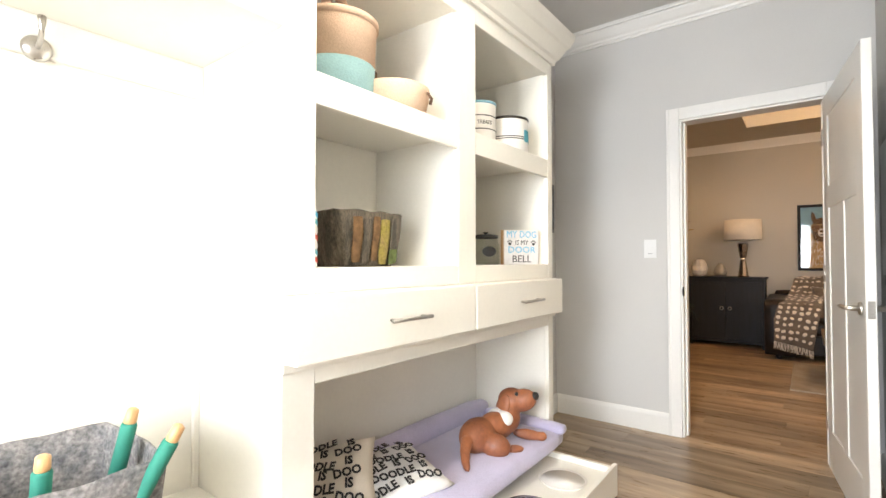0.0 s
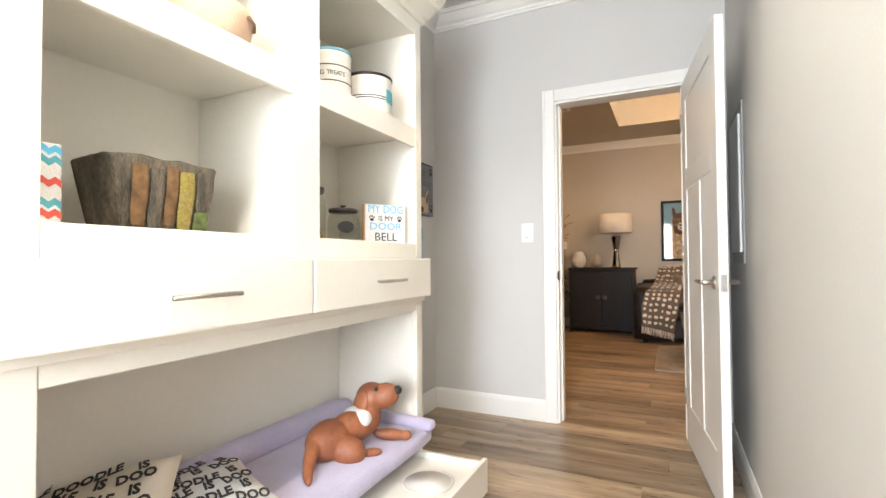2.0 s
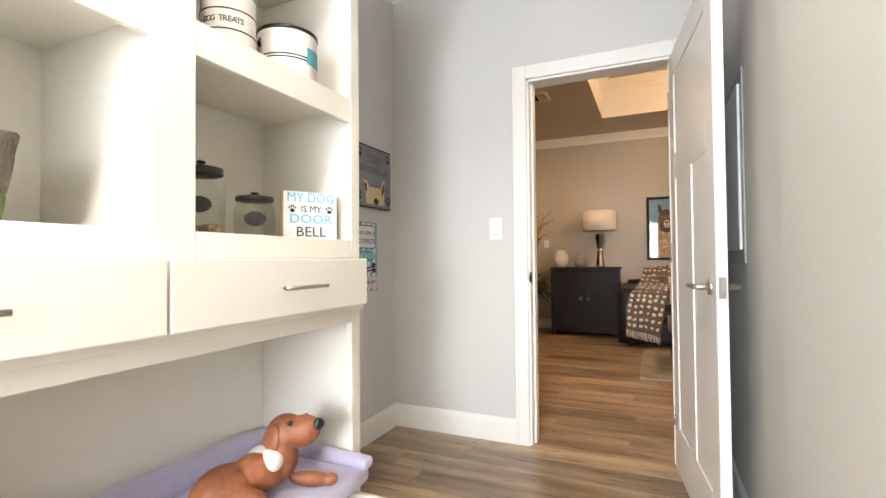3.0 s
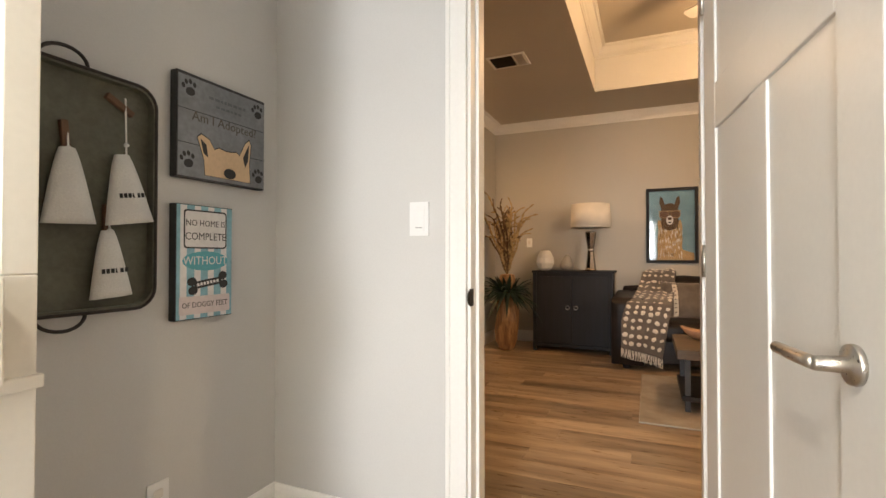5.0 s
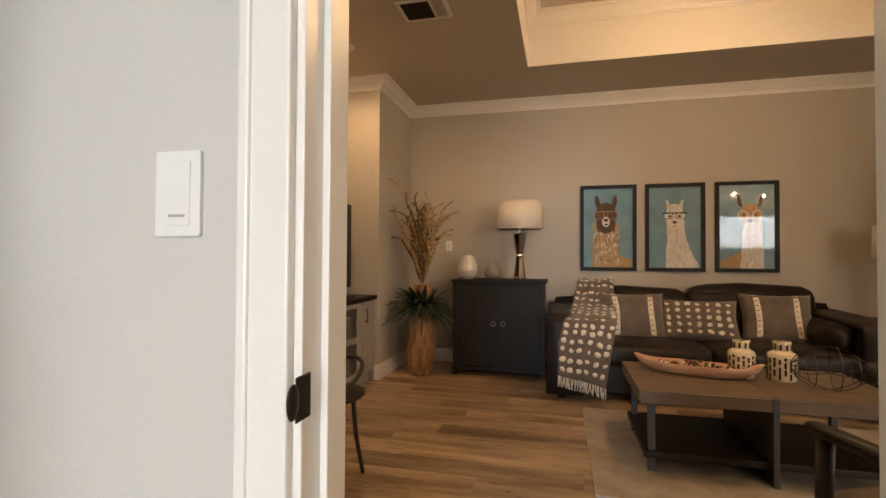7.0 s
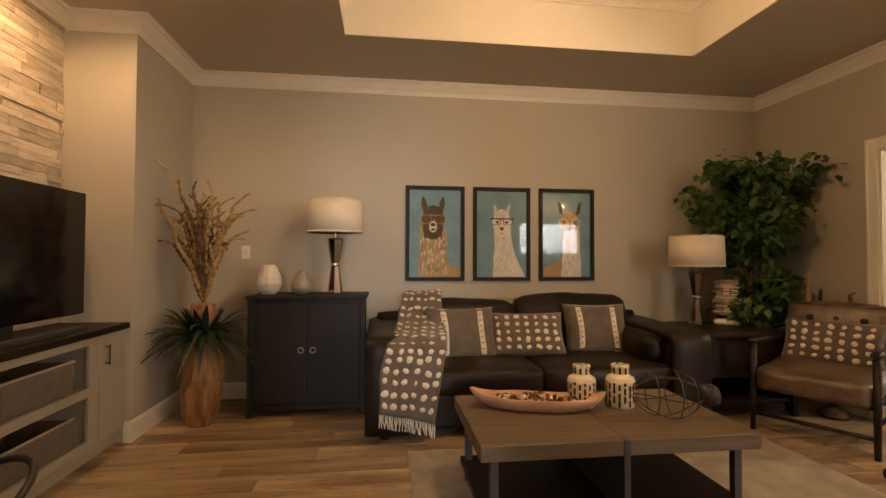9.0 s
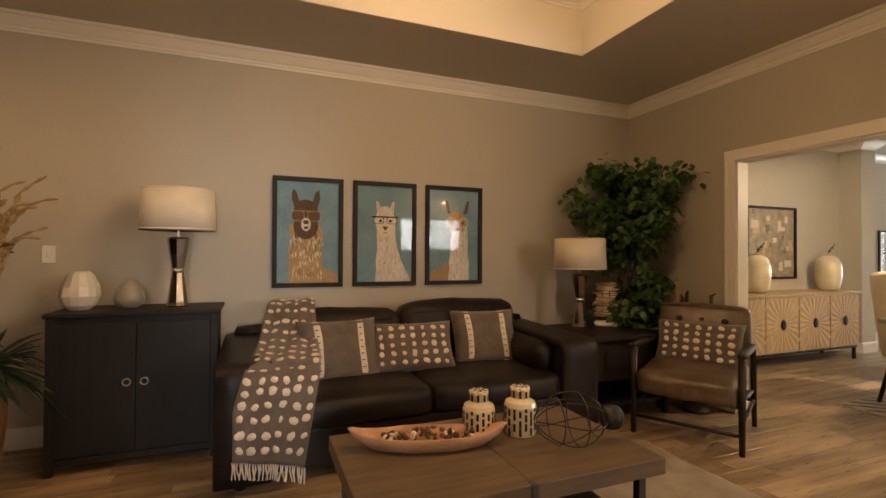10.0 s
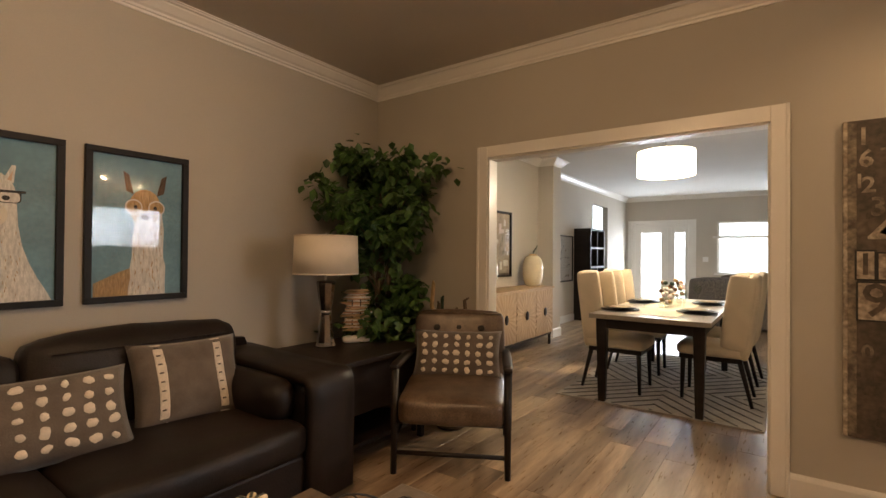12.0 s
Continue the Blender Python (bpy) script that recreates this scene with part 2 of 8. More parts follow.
M = {
    "wall_warm": material("greige_wall_paint", (0.46, 0.43, 0.375), 0.75, var=0.02, scale=1.2, fine=180, bump=0.12, world_space=True),
    # wall_warm's greige, lightened in its colour for the mudroom's daylight
    "wall_mud": material("daylit_greige_wall_paint", (0.60, 0.585, 0.56), 0.75, var=0.02, scale=1.2, fine=180, bump=0.12, world_space=True),
    "wall_dining": material("pale_grey_wall_paint", (0.53, 0.485, 0.415), 0.75, var=0.02, scale=1.2, fine=180, bump=0.12, world_space=True),
    "ceil_taupe": material("taupe_ceiling_paint", (0.58, 0.525, 0.45), 0.85, var=0.02, scale=1.5, fine=140, bump=0.15, world_space=True),
    "ceil_white": material("white_ceiling_paint", (0.66, 0.64, 0.61), 0.85, var=0.02, scale=1.5, fine=140, bump=0.15, world_space=True),
    "trim": material("white_trim_paint", (0.80, 0.78, 0.74), 0.35, var=0.015, scale=3, fine=90, bump=0.03, world_space=True),
    "cab": material("white_cabinet_paint", (0.81, 0.775, 0.69), 0.4, var=0.015, scale=2.5, fine=70, bump=0.03, world_space=True),
    "tray_paint": material("cream_tray_paint", (0.72, 0.69, 0.63), 0.6, var=0.02, scale=2, fine=120, bump=0.08, world_space=True),
    "plank": material("oak_vinyl_plank", PLANK, 0.30, var=0.12, scale=2.0, fine=15, bump=0.10, stretch=(0.6, 4.5, 1),
                      second=(0.17, 0.112, 0.066), mix=0.55, rand=0.30, world_space=True),
    "plank_far": material("oak_vinyl_plank_far", PLANK, 0.30, var=0.12, scale=2.0, fine=15, bump=0.10, stretch=(0.6, 4.5, 1),
                          second=(0.17, 0.112, 0.066), mix=0.55, island=0.30, world_space=True),
    "under": material("dark_underlay", (0.06, 0.045, 0.03), 0.9),
    "steel": material("brushed_nickel", (0.55, 0.52, 0.48), 0.3, metal=1.0, var=0.05, fine=200, bump=0.02),
    "lamp_metal": material("smoked_mirror_metal", (0.30, 0.26, 0.22), 0.16, metal=1.0, var=0.10, scale=9, fine=120, bump=0.02),
    "chrome": material("polished_steel", (0.72, 0.72, 0.72), 0.12, metal=1.0, var=0.02, bump=0),
    "bronze": material("dark_bronze", (0.05, 0.042, 0.036), 0.4, metal=0.8),
    "black": material("black_satin", (0.018, 0.017, 0.016), 0.45, var=0.1),
    "screen": material("black_tv_glass", (0.006, 0.006, 0.007), 0.12, var=0.02, bump=0),
    "leather": material("espresso_leather", (0.010, 0.007, 0.006), 0.42, spec=0.25, var=0.22, scale=5, fine=140, bump=0.35, second=(0.022, 0.015, 0.012)),
    "leather_worn": material("worn_brown_leather", (0.15, 0.105, 0.068), 0.33, var=0.25, scale=9, fine=120, bump=0.35, second=(0.07, 0.045, 0.03)),
    "char_wood": material("charcoal_stained_wood", (0.017, 0.0165, 0.019), 0.55, spec=0.25, var=0.2, scale=3, fine=60, bump=0.2, stretch=(8, 8, 1), second=(0.014, 0.013, 0.013)),
    "dark_wood": material("dark_walnut", (0.018, 0.0115, 0.0085), 0.45, spec=0.3, var=0.2, scale=4, fine=60, bump=0.15, stretch=(1, 1, 6)),
    "table_wood": material("grey_brown_oak", (0.150, 0.105, 0.066), 0.5, var=0.18, scale=3, fine=50, bump=0.2, stretch=(1, 9, 9), second=(0.085, 0.06, 0.04)),
    "iron": material("grey_iron", (0.07, 0.07, 0.073), 0.5, metal=0.4, var=0.1),
    "raw_wood": material("raw_teak", (0.42, 0.235, 0.105), 0.6, var=0.2, scale=4, fine=45, bump=0.35, stretch=(7, 7, 1.2), second=(0.19, 0.095, 0.045), mix=0.6),
    "bowl_wood": material("pale_carved_wood", (0.52, 0.32, 0.20), 0.6, var=0.15, scale=5, fine=40, bump=0.25, stretch=(1, 5, 5), second=(0.36, 0.20, 0.12)),
    "linen": material("ivory_linen_shade", (0.74, 0.67, 0.56), 0.9, var=0.04, scale=8, fine=260, bump=0.2),
    "white_cer": material("white_ceramic", (0.72, 0.68, 0.62), 0.35, var=0.03, scale=5, fine=60, bump=0.05),
    "grey_cer": material("grey_ceramic", (0.30, 0.27, 0.23), 0.3, var=0.08, scale=5),
    "cream_glaze": material("cream_glaze", (0.72, 0.63, 0.46), 0.18, var=0.05, scale=5, coat=0.4),
    "black_paint": material("black_glaze", (0.015, 0.013, 0.012), 0.3, var=0.05),
    "fabric_taupe": material("taupe_woven_fabric", (0.135, 0.108, 0.088), 0.95, var=0.14, scale=12, fine=220, bump=0.5, sheen=0.2),
    "fabric_ivory": material("ivory_tufts", (0.70, 0.62, 0.52), 0.95, var=0.1, scale=30, fine=250, bump=0.6),
    "fabric_cream": material("cream_upholstery", (0.66, 0.56, 0.42), 0.9, var=0.05, scale=6, fine=240, bump=0.25),
    "rug": material("beige_wool_rug", (0.34, 0.295, 0.24), 0.98, var=0.15, scale=7, fine=170, bump=0.6, second=(0.24, 0.20, 0.165)),
    "rug_dark": material("charcoal_rug_stripe", (0.13, 0.115, 0.105), 0.98, var=0.15, scale=9, fine=170, bump=0.5),
    "rug_ivory": material("ivory_rug", (0.47, 0.43, 0.37), 0.98, var=0.12, scale=9, fine=170, bump=0.6),
    "leaf": material("green_leaf", (0.06, 0.125, 0.024), 0.5, var=0.2, scale=8, fine=40, bump=0.1, island=0.4, second=(0.035, 0.08, 0.02)),
    "leaf_dark": material("dark_green_blade", (0.022, 0.045, 0.024), 0.45, var=0.2, scale=8, fine=40, island=0.3),
    "bark": material("brown_bark", (0.12, 0.085, 0.055), 0.9, var=0.2, fine=60, bump=0.5, stretch=(1, 1, 0.3)),
    "straw_dark": material("dried_reed_brown", (0.20, 0.115, 0.05), 0.7, var=0.25, scale=25, fine=90, bump=0.3, island=0.3),
    "straw": material("dried_straw", (0.52, 0.36, 0.17), 0.75, var=0.2, scale=20, fine=90, bump=0.3, island=0.3),
    "basket_dark": material("dark_wicker", (0.10, 0.075, 0.055), 0.8, var=0.25, scale=20, fine=80, bump=0.5),
    "grey_cab": material("grey_painted_wood", (0.36, 0.335, 0.29), 0.5, var=0.04, scale=4, fine=80, bump=0.06),
    "stone": material("split_face_wood_tile", (0.55, 0.48, 0.40), 0.8, var=0.15, scale=6, fine=45, bump=0.5, stretch=(1, 1, 5), second=(0.36, 0.30, 0.24), rand=0.30),
    "grout": material("shadowed_mortar", (0.16, 0.12, 0.09), 0.95),
    "purple": material("lavender_plush", (0.50, 0.46, 0.62), 0.95, var=0.06, scale=7, fine=160, bump=0.5, sheen=0.4),
    "dog_brown": material("brown_painted_clay", (0.33, 0.115, 0.045), 0.5, var=0.14, scale=9, fine=60, bump=0.15, second=(0.20, 0.065, 0.03)),
    "white_cloth": material("white_cotton", (0.72, 0.70, 0.66), 0.95, var=0.05, scale=10, fine=200, bump=0.4),
    "ink": material("black_ink", (0.03, 0.028, 0.028), 0.8, var=0.05),
    "cream_felt": material("cream_felt", (0.66, 0.47, 0.33), 0.95, var=0.06, scale=12, fine=180, bump=0.4),
    "teal_felt": material("teal_felt", (0.22, 0.35, 0.35), 0.95, var=0.08, scale=12, fine=180, bump=0.4),
    "felt_mix": material("grey_brown_felt", (0.17, 0.135, 0.095), 0.98, var=0.40, scale=7, fine=60, bump=0.9, stretch=(4, 4, 1.1), second=(0.07, 0.06, 0.045), mix=0.6),
    "felt_yellow": material("yellow_felt", (0.30, 0.24, 0.05), 0.98, var=0.25, scale=30, fine=120, bump=0.8, second=(0.28, 0.2, 0.07)),
    "felt_green": material("moss_felt", (0.16, 0.20, 0.06), 0.98, var=0.25, scale=30, fine=120, bump=0.8),
    "felt_rust": material("rust_felt", (0.22, 0.12, 0.05), 0.98, var=0.25, scale=30, fine=120, bump=0.8),
    "felt_grey": material("light_grey_felt", (0.27, 0.25, 0.235), 0.98, var=0.4, scale=40, fine=120, bump=0.9, second=(0.12, 0.12, 0.125)),
    "green_foam": material("green_foam_grip", (0.02, 0.19, 0.13), 0.7, var=0.06, fine=150),
    "ash": material("varnished_ash", (0.62, 0.36, 0.16), 0.4, var=0.1, stretch=(6, 6, 1)),
    "teal": material("teal_print", (0.10, 0.36, 0.42), 0.7, var=0.06),
    "red": material("coral_print", (0.62, 0.09, 0.06), 0.7, var=0.06),
    "sky_blue": material("blue_print", (0.12, 0.46, 0.68), 0.6, var=0.06),
    "pale_blue": material("pale_blue_print", (0.25, 0.47, 0.55), 0.7, var=0.1, scale=14),
    "white_print": material("white_print", (0.72, 0.69, 0.67), 0.7, var=0.05, scale=12),
    "pink_white": material("blush_print", (0.68, 0.58, 0.56), 0.7, var=0.05),
    "slate": material("slate_grey_print", (0.20, 0.21, 0.225), 0.6, var=0.12, scale=9, fine=60),
    "slate_dark": material("faded_slate_print", (0.13, 0.135, 0.145), 0.6, var=0.12, scale=9, fine=60),
    "tan": material("tan_print", (0.62, 0.44, 0.27), 0.7, var=0.05),
    "olive_metal": material("olive_galvanized_tray", (0.125, 0.12, 0.085), 0.6, metal=0.2, var=0.15, scale=5, fine=60, bump=0.15, second=(0.09, 0.085, 0.06)),
    "clip_wood": material("brown_clip_wood", (0.15, 0.075, 0.04), 0.7, var=0.15),
    "blue_art": material("muted_blue_print", (0.19, 0.33, 0.40), 0.7, var=0.12, scale=5, fine=60),
    "fur_brown": material("brown_fur_paint", (0.13, 0.075, 0.04), 0.8, var=0.3, scale=25, fine=90, stretch=(6, 1, 1)),
    "fur_tan": material("tan_fur_paint", (0.50, 0.34, 0.17), 0.8, var=0.25, scale=20, fine=70, stretch=(8, 1, 1), second=(0.30, 0.19, 0.09)),
    "fur_deep": material("deep_tan_fur_paint", (0.33, 0.21, 0.095), 0.8, var=0.2, scale=20, fine=70),
    "fur_white": material("cream_fur_paint", (0.76, 0.72, 0.66), 0.8, var=0.16, scale=20, fine=70, stretch=(5, 1, 2)),
    "frame_black": material("black_picture_frame", (0.010, 0.008, 0.007), 0.5, var=0.1, spec=0.25),
    "panel_grey": material("grey_steel_panel", (0.40, 0.39, 0.375), 0.5, var=0.03),
    "plastic_white": material("white_plastic", (0.80, 0.79, 0.77), 0.35, var=0.01, bump=0),
    "gold_wood": material("blonde_carved_wood", (0.50, 0.355, 0.20), 0.5, var=0.1, scale=5, fine=60, bump=0.12, stretch=(6, 6, 1), second=(0.38, 0.26, 0.145)),
    "art_dark": material("weathered_black_paint", (0.05, 0.04, 0.03), 0.6, var=0.35, scale=7, fine=40, bump=0.2, second=(0.11, 0.085, 0.06)),
    "art_light": material("worn_bone_paint", (0.42, 0.36, 0.28), 0.7, var=0.4, scale=16, fine=50, second=(0.16, 0.125, 0.09)),
    "art_mid": material("rubbed_bone_paint", (0.22, 0.18, 0.13), 0.7, var=0.4, scale=18, fine=50, second=(0.07, 0.055, 0.04)),
    "na_rub": material("faded_umber_paint", (0.085, 0.066, 0.048), 0.7, var=0.4, scale=18, fine=50, second=(0.04, 0.03, 0.022)),
    "art_tan": material("tan_collage", (0.46, 0.38, 0.29), 0.7, var=0.15, scale=9, fine=40, second=(0.28, 0.225, 0.17)),
    "pendant": material("glowing_drum_shade", (0.8, 0.75, 0.65), 0.8, var=0.01, bump=0, emit=((1.0, 0.80, 0.52), 12.0)),
    "can_glow": material("lamp_lens", (0.8, 0.75, 0.65), 0.8, var=0.01, bump=0, emit=((1.0, 0.78, 0.5), 14.0)),
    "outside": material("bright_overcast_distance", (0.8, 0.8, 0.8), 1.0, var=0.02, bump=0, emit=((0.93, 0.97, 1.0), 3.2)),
    "kibble": material("tan_biscuits", (0.42, 0.25, 0.11), 0.85, var=0.2, scale=40),
    "grass": material("lawn", (0.05, 0.08, 0.03), 0.95, var=0.25, scale=3, fine=30, world_space=True),
}


def glass(name, tint=(1, 1, 1), rough=0.02, flat=False):
    m = bpy.data.materials.new(name)
    m.use_nodes = True
    n, l = m.node_tree.nodes, m.node_tree.links
    tr, gl, mx, fr = n.new("ShaderNodeBsdfTransparent"), n.new("ShaderNodeBsdfGlossy"), n.new("ShaderNodeMixShader"), n.new("ShaderNodeFresnel")
    tr.inputs["Color"].default_value = (*tint, 1)
    gl.inputs["Roughness"].default_value = rough
    fr.inputs["IOR"].default_value = 1.5
    if flat:
        l.new(fr.outputs[0], mx.inputs[0])
    else:
        mx.inputs[0].default_value = 0.07
    l.new(tr.outputs[0], mx.inputs[1])
    l.new(gl.outputs[0], mx.inputs[2])
    l.new(mx.outputs[0], n["Material Output"].inputs["Surface"])
    return m


def blind_slat():
    m = bpy.data.materials.new("white_blind_slat")
    m.use_nodes = True
    n, l = m.node_tree.nodes, m.node_tree.links
    df, ts, mx = n.new("ShaderNodeBsdfDiffuse"), n.new("ShaderNodeBsdfTranslucent"), n.new("ShaderNodeMixShader")
    df.inputs["Color"].default_value = ts.inputs["Color"].default_value = (0.82, 0.82, 0.80, 1)
    mx.inputs[0].default_value = 0.6
    l.new(df.outputs[0], mx.inputs[1])
    l.new(ts.outputs[0], mx.inputs[2])
    l.new(mx.outputs[0], n["Material Output"].inputs["Surface"])
    return m


M["blind"] = blind_slat()
M["glass"] = glass("clear_glass", (0.97, 0.98, 0.98), flat=True)
M["jar_glass"] = glass("jar_glass", (0.88, 0.9, 0.86))


# ---- shape helpers ----
def link(name, bm, mat, parent=None, label="", smooth=False, m=None):
    me = bpy.data.meshes.new(name)
    bm.to_mesh(me)
    bm.free()
    me.materials.append(M[mat])
    if smooth:
        me.shade_smooth()
    ob = new(name, me)
    if parent:
        ob.parent = parent
    if m:
        ob.matrix_basis = m
    if label:
        ob["label"] = label
    return ob


def part(name, bm, mat, parent, label="", smooth=False, m=None):
    return link(name, bm, mat, parent, label, smooth, m)


def thing(name, m, label, category, group="", kind=""):
    ob = new(name)
    ob.empty_display_size = 0.1
    ob.matrix_basis = m
    return tagged(ob, label, category, group, kind)


def single(name, bm, mat, label, category, m=None, group="", kind="", smooth=False):
    return tagged(link(name, bm, mat, None, "", smooth, m), label, category, group, kind)


def box(x0, x1, y0, y1, z0, z1, bevel=0.0, seg=1, bm=None):
    out = bm or bmesh.new()
    b = bmesh.new()
    bmesh.ops.create_cube(b, size=1)
    for v in b.verts:
        v.co = Vector((x0 + (v.co.x + 0.5) * (x1 - x0), y0 + (v.co.y + 0.5) * (y1 - y0), z0 + (v.co.z + 0.5) * (z1 - z0)))
    if bevel:
        bmesh.ops.bevel(b, geom=list(b.edges), offset=bevel, segments=seg, affect="EDGES", profile=0.5)
    if not bm:
        return b
    merge(out, b)
    return out


def merge(dst, src, m=None):
    me = bpy.data.meshes.new("tmp")
    if m:
        src.transform(m)
    src.to_mesh(me)
    src.free()
    dst.from_mesh(me)
    bpy.data.meshes.remove(me)
    return dst


def lathe(profile, seg=32, bm=None, wobble=0.0):
    """A turned shape from (radius, z) pairs."""
    bm = bm or bmesh.new()
    rings = []
    for r, z in profile:
        ring = []
        for i in range(seg):
            a = 2 * math.pi * i / seg
            rr = r * (1 + wobble * noise.noise((math.cos(a) * 1.5, math.sin(a) * 1.5, z * 4)))
            ring.append(bm.verts.new((rr * math.cos(a), rr * math.sin(a), z)))
        rings.append(ring)
    for a, b in zip(rings, rings[1:]):
        for i in range(seg):
            bm.faces.new((a[i], a[(i + 1) % seg], b[(i + 1) % seg], b[i]))
    if profile[0][0] > 1e-4:
        bm.faces.new(list(reversed(rings[0])))
    if profile[-1][0] > 1e-4:
        bm.faces.new(rings[-1])
    bmesh.ops.remove_doubles(bm, verts=[v for r, p in zip(rings, profile) if p[0] <= 1e-4 for v in r], dist=1e-3)
    return bm


def tube(points, radius, seg=8, bm=None, closed=False):
    """A round bar along a line of points; radius may be a list."""
    bm = bm or bmesh.new()
    pts = [Vector(p) for p in points]
    n = len(pts)
    rad = radius if isinstance(radius, (list, tuple)) else [radius] * n
    rings = []
    up = Vector((0.13, 0.21, 0.97))
    for i, p in enumerate(pts):
        a = pts[(i - 1) % n] if closed or i > 0 else p
        b = pts[(i + 1) % n] if closed or i < n - 1 else p
        d = (b - a).normalized()
        s = d.cross(up)
        s = s.normalized() if s.length > 1e-3 else Vector((1, 0, 0))
        u = s.cross(d).normalized()
        rings.append([bm.verts.new(p + rad[i] * (math.cos(2 * math.pi * k / seg) * s + math.sin(2 * math.pi * k / seg) * u)) for k in range(seg)])
    pairs = list(zip(rings, rings[1:])) + ([(rings[-1], rings[0])] if closed else [])
    for a, b in pairs:
        for k in range(seg):
            bm.faces.new((a[k], a[(k + 1) % seg], b[(k + 1) % seg], b[k]))
    if not closed:
        bm.faces.new(list(reversed(rings[0])))
        bm.faces.new(rings[-1])
    return bm


def ellipsoid(c, r, rot=(0, 0, 0), bm=None, seg=20):
    b = bmesh.new()
    bmesh.ops.create_uvsphere(b, u_segments=seg, v_segments=max(8, seg * 2 // 3), radius=1)
    m = pose(*c, *rot) @ Matrix.Diagonal((*r, 1))
    if bm:
        return merge(bm, b, m)
    b.transform(m)
    return b


def slab(outline, z0, z1, bm=None):
    """A flat plate with the given xy outline."""
    bm = bm or bmesh.new()
    lo = [bm.verts.new((x, y, z0)) for x, y in outline]
    hi = [bm.verts.new((x, y, z1)) for x, y in outline]
    bm.faces.new(list(reversed(lo)))
    bm.faces.new(hi)
    for i in range(len(lo)):
        j = (i + 1) % len(lo)
        bm.faces.new((lo[i], lo[j], hi[j], hi[i]))
    return bm


def oval(cx, cy, rx, ry, n=20, turn=0.0):
    c, s = math.cos(radians(turn)), math.sin(radians(turn))
    out = []
    for i in range(n):
        a = 2 * math.pi * i / n
        x, y = rx * math.cos(a), ry * math.sin(a)
        out.append((cx + c * x - s * y, cy + s * x + c * y))
    return out


def round_rect(x0, x1, y0, y1, r, n=5):
    out = []
    for cx, cy, a0 in ((x1 - r, y1 - r, 0), (x0 + r, y1 - r, 90), (x0 + r, y0 + r, 180), (x1 - r, y0 + r, 270)):
        out += [(cx + r * math.cos(radians(a0 + 90 * i / n)), cy + r * math.sin(radians(a0 + 90 * i / n))) for i in range(n + 1)]
    return out


def sheet(x0, x1, z0, z1, y=0.0):
    """A single pane in the xz plane that faces -y."""
    bm = bmesh.new()
    bm.faces.new([bm.verts.new(c) for c in ((x0, y, z0), (x1, y, z0), (x1, y, z1), (x0, y, z1))])
    return bm


def text(name, body, size, mat, parent, m, align="CENTER", depth=0.0006, stretch=1.0, bold=0.0):
    """Lettering in the built-in font, as a thin mesh in its own xy plane."""
    cu = bpy.data.curves.new(name, "FONT")
    cu.body, cu.size, cu.align_x, cu.align_y, cu.extrude, cu.resolution_u = body, size, align, "CENTER", depth, 2
    cu.offset = bold
    tmp = bpy.data.objects.new(name, cu)
    me = bpy.data.meshes.new_from_object(tmp)
    bpy.data.objects.remove(tmp)
    me.materials.clear()
    me.materials.append(M[mat])
    me.transform(Matrix.Diagonal((stretch, 1, 1, 1)))
    ob = new(name, me)
    ob.parent = parent
    ob.matrix_basis = m
    return ob


def run(profile, a, b, inward, bm=None, ext0=0.0, ext1=0.0):
    """Extrudes a (out, z) profile along a wall from a to b; out is measured along inward. ext: mitre, as length per out."""
    bm = bm or bmesh.new()
    a, b, inward = Vector((*a, 0)), Vector((*b, 0)), Vector((*inward, 0)).normalized()
    d = (b - a).normalized()
    r0 = [bm.verts.new(a + inward * o - d * ext0 * o + Vector((0, 0, z))) for o, z in profile]
    r1 = [bm.verts.new(b + inward * o + d * ext1 * o + Vector((0, 0, z))) for o, z in profile]
    n = len(profile)
    for i in range(n):
        j = (i + 1) % n
        bm.faces.new((r0[i], r0[j], r1[j], r1[i]))
    bm.faces.new(r0)
    bm.faces.new(list(reversed(r1)))
    bmesh.ops.recalc_face_normals(bm, faces=bm.faces)
    return bm


# ---- structure ----
H = 2.763


def wall(name, mat, *boxes, label="painted drywall wall"):
    bm = bmesh.new()
    for b in boxes:
        box(*b, bm=bm)
    return single(name, bm, mat, label, "wall", kind="structure")


wall("wall_mudroom_left", "wall_mud", (-1.5, -1.38, -1.42, 4.768, 0, H))
wall("wall_mudroom_door", "wall_mud", (-2.35, -0.524, 4.768, 4.828, 0, H), (0.222, 0.62, 4.768, 4.828, 0, H), (-0.524, 0.222, 4.768, 4.828, 2.04, H))
wall("wall_living_front", "wall_warm", (-2.35, -0.524, 4.828, 4.888, 0, H), (0.222, 0.62, 4.828, 4.888, 0, H), (-0.524, 0.222, 4.828, 4.888, 2.04, H))
wall("wall_mudroom_right", "wall_mud", (0.425, 0.62, 3.55, 4.768, 0, H), (0.402, 0.62, -1.42, -0.93, 0, H), (0.402, 0.62, 0.43, 3.55, 0, H), (0.402, 0.62, -0.93, 0.43, 0, 0.87), (0.402, 0.62, -0.93, 0.43, 2.13, H))
wall("wall_mudroom_back", "wall_mud", (-1.38, -0.9, -1.42, -1.3, 0, H), (0.26, 0.402, -1.42, -1.3, 0, H), (-0.9, 0.26, -1.42, -1.3, 2.3, H), (-0.9, 0.26, -1.42, -1.3, 0, 0.4))
wall("wall_tv", "wall_warm", (-2.35, -2.235, 4.888, 8.25, 0, H))
wall("wall_pillar", "wall_warm", (-2.35, -1.785, 8.25, 9.29, 0, H))
wall("wall_living_back", "wall_warm", (-1.785, 3.603, 9.17, 9.29, 0, H))
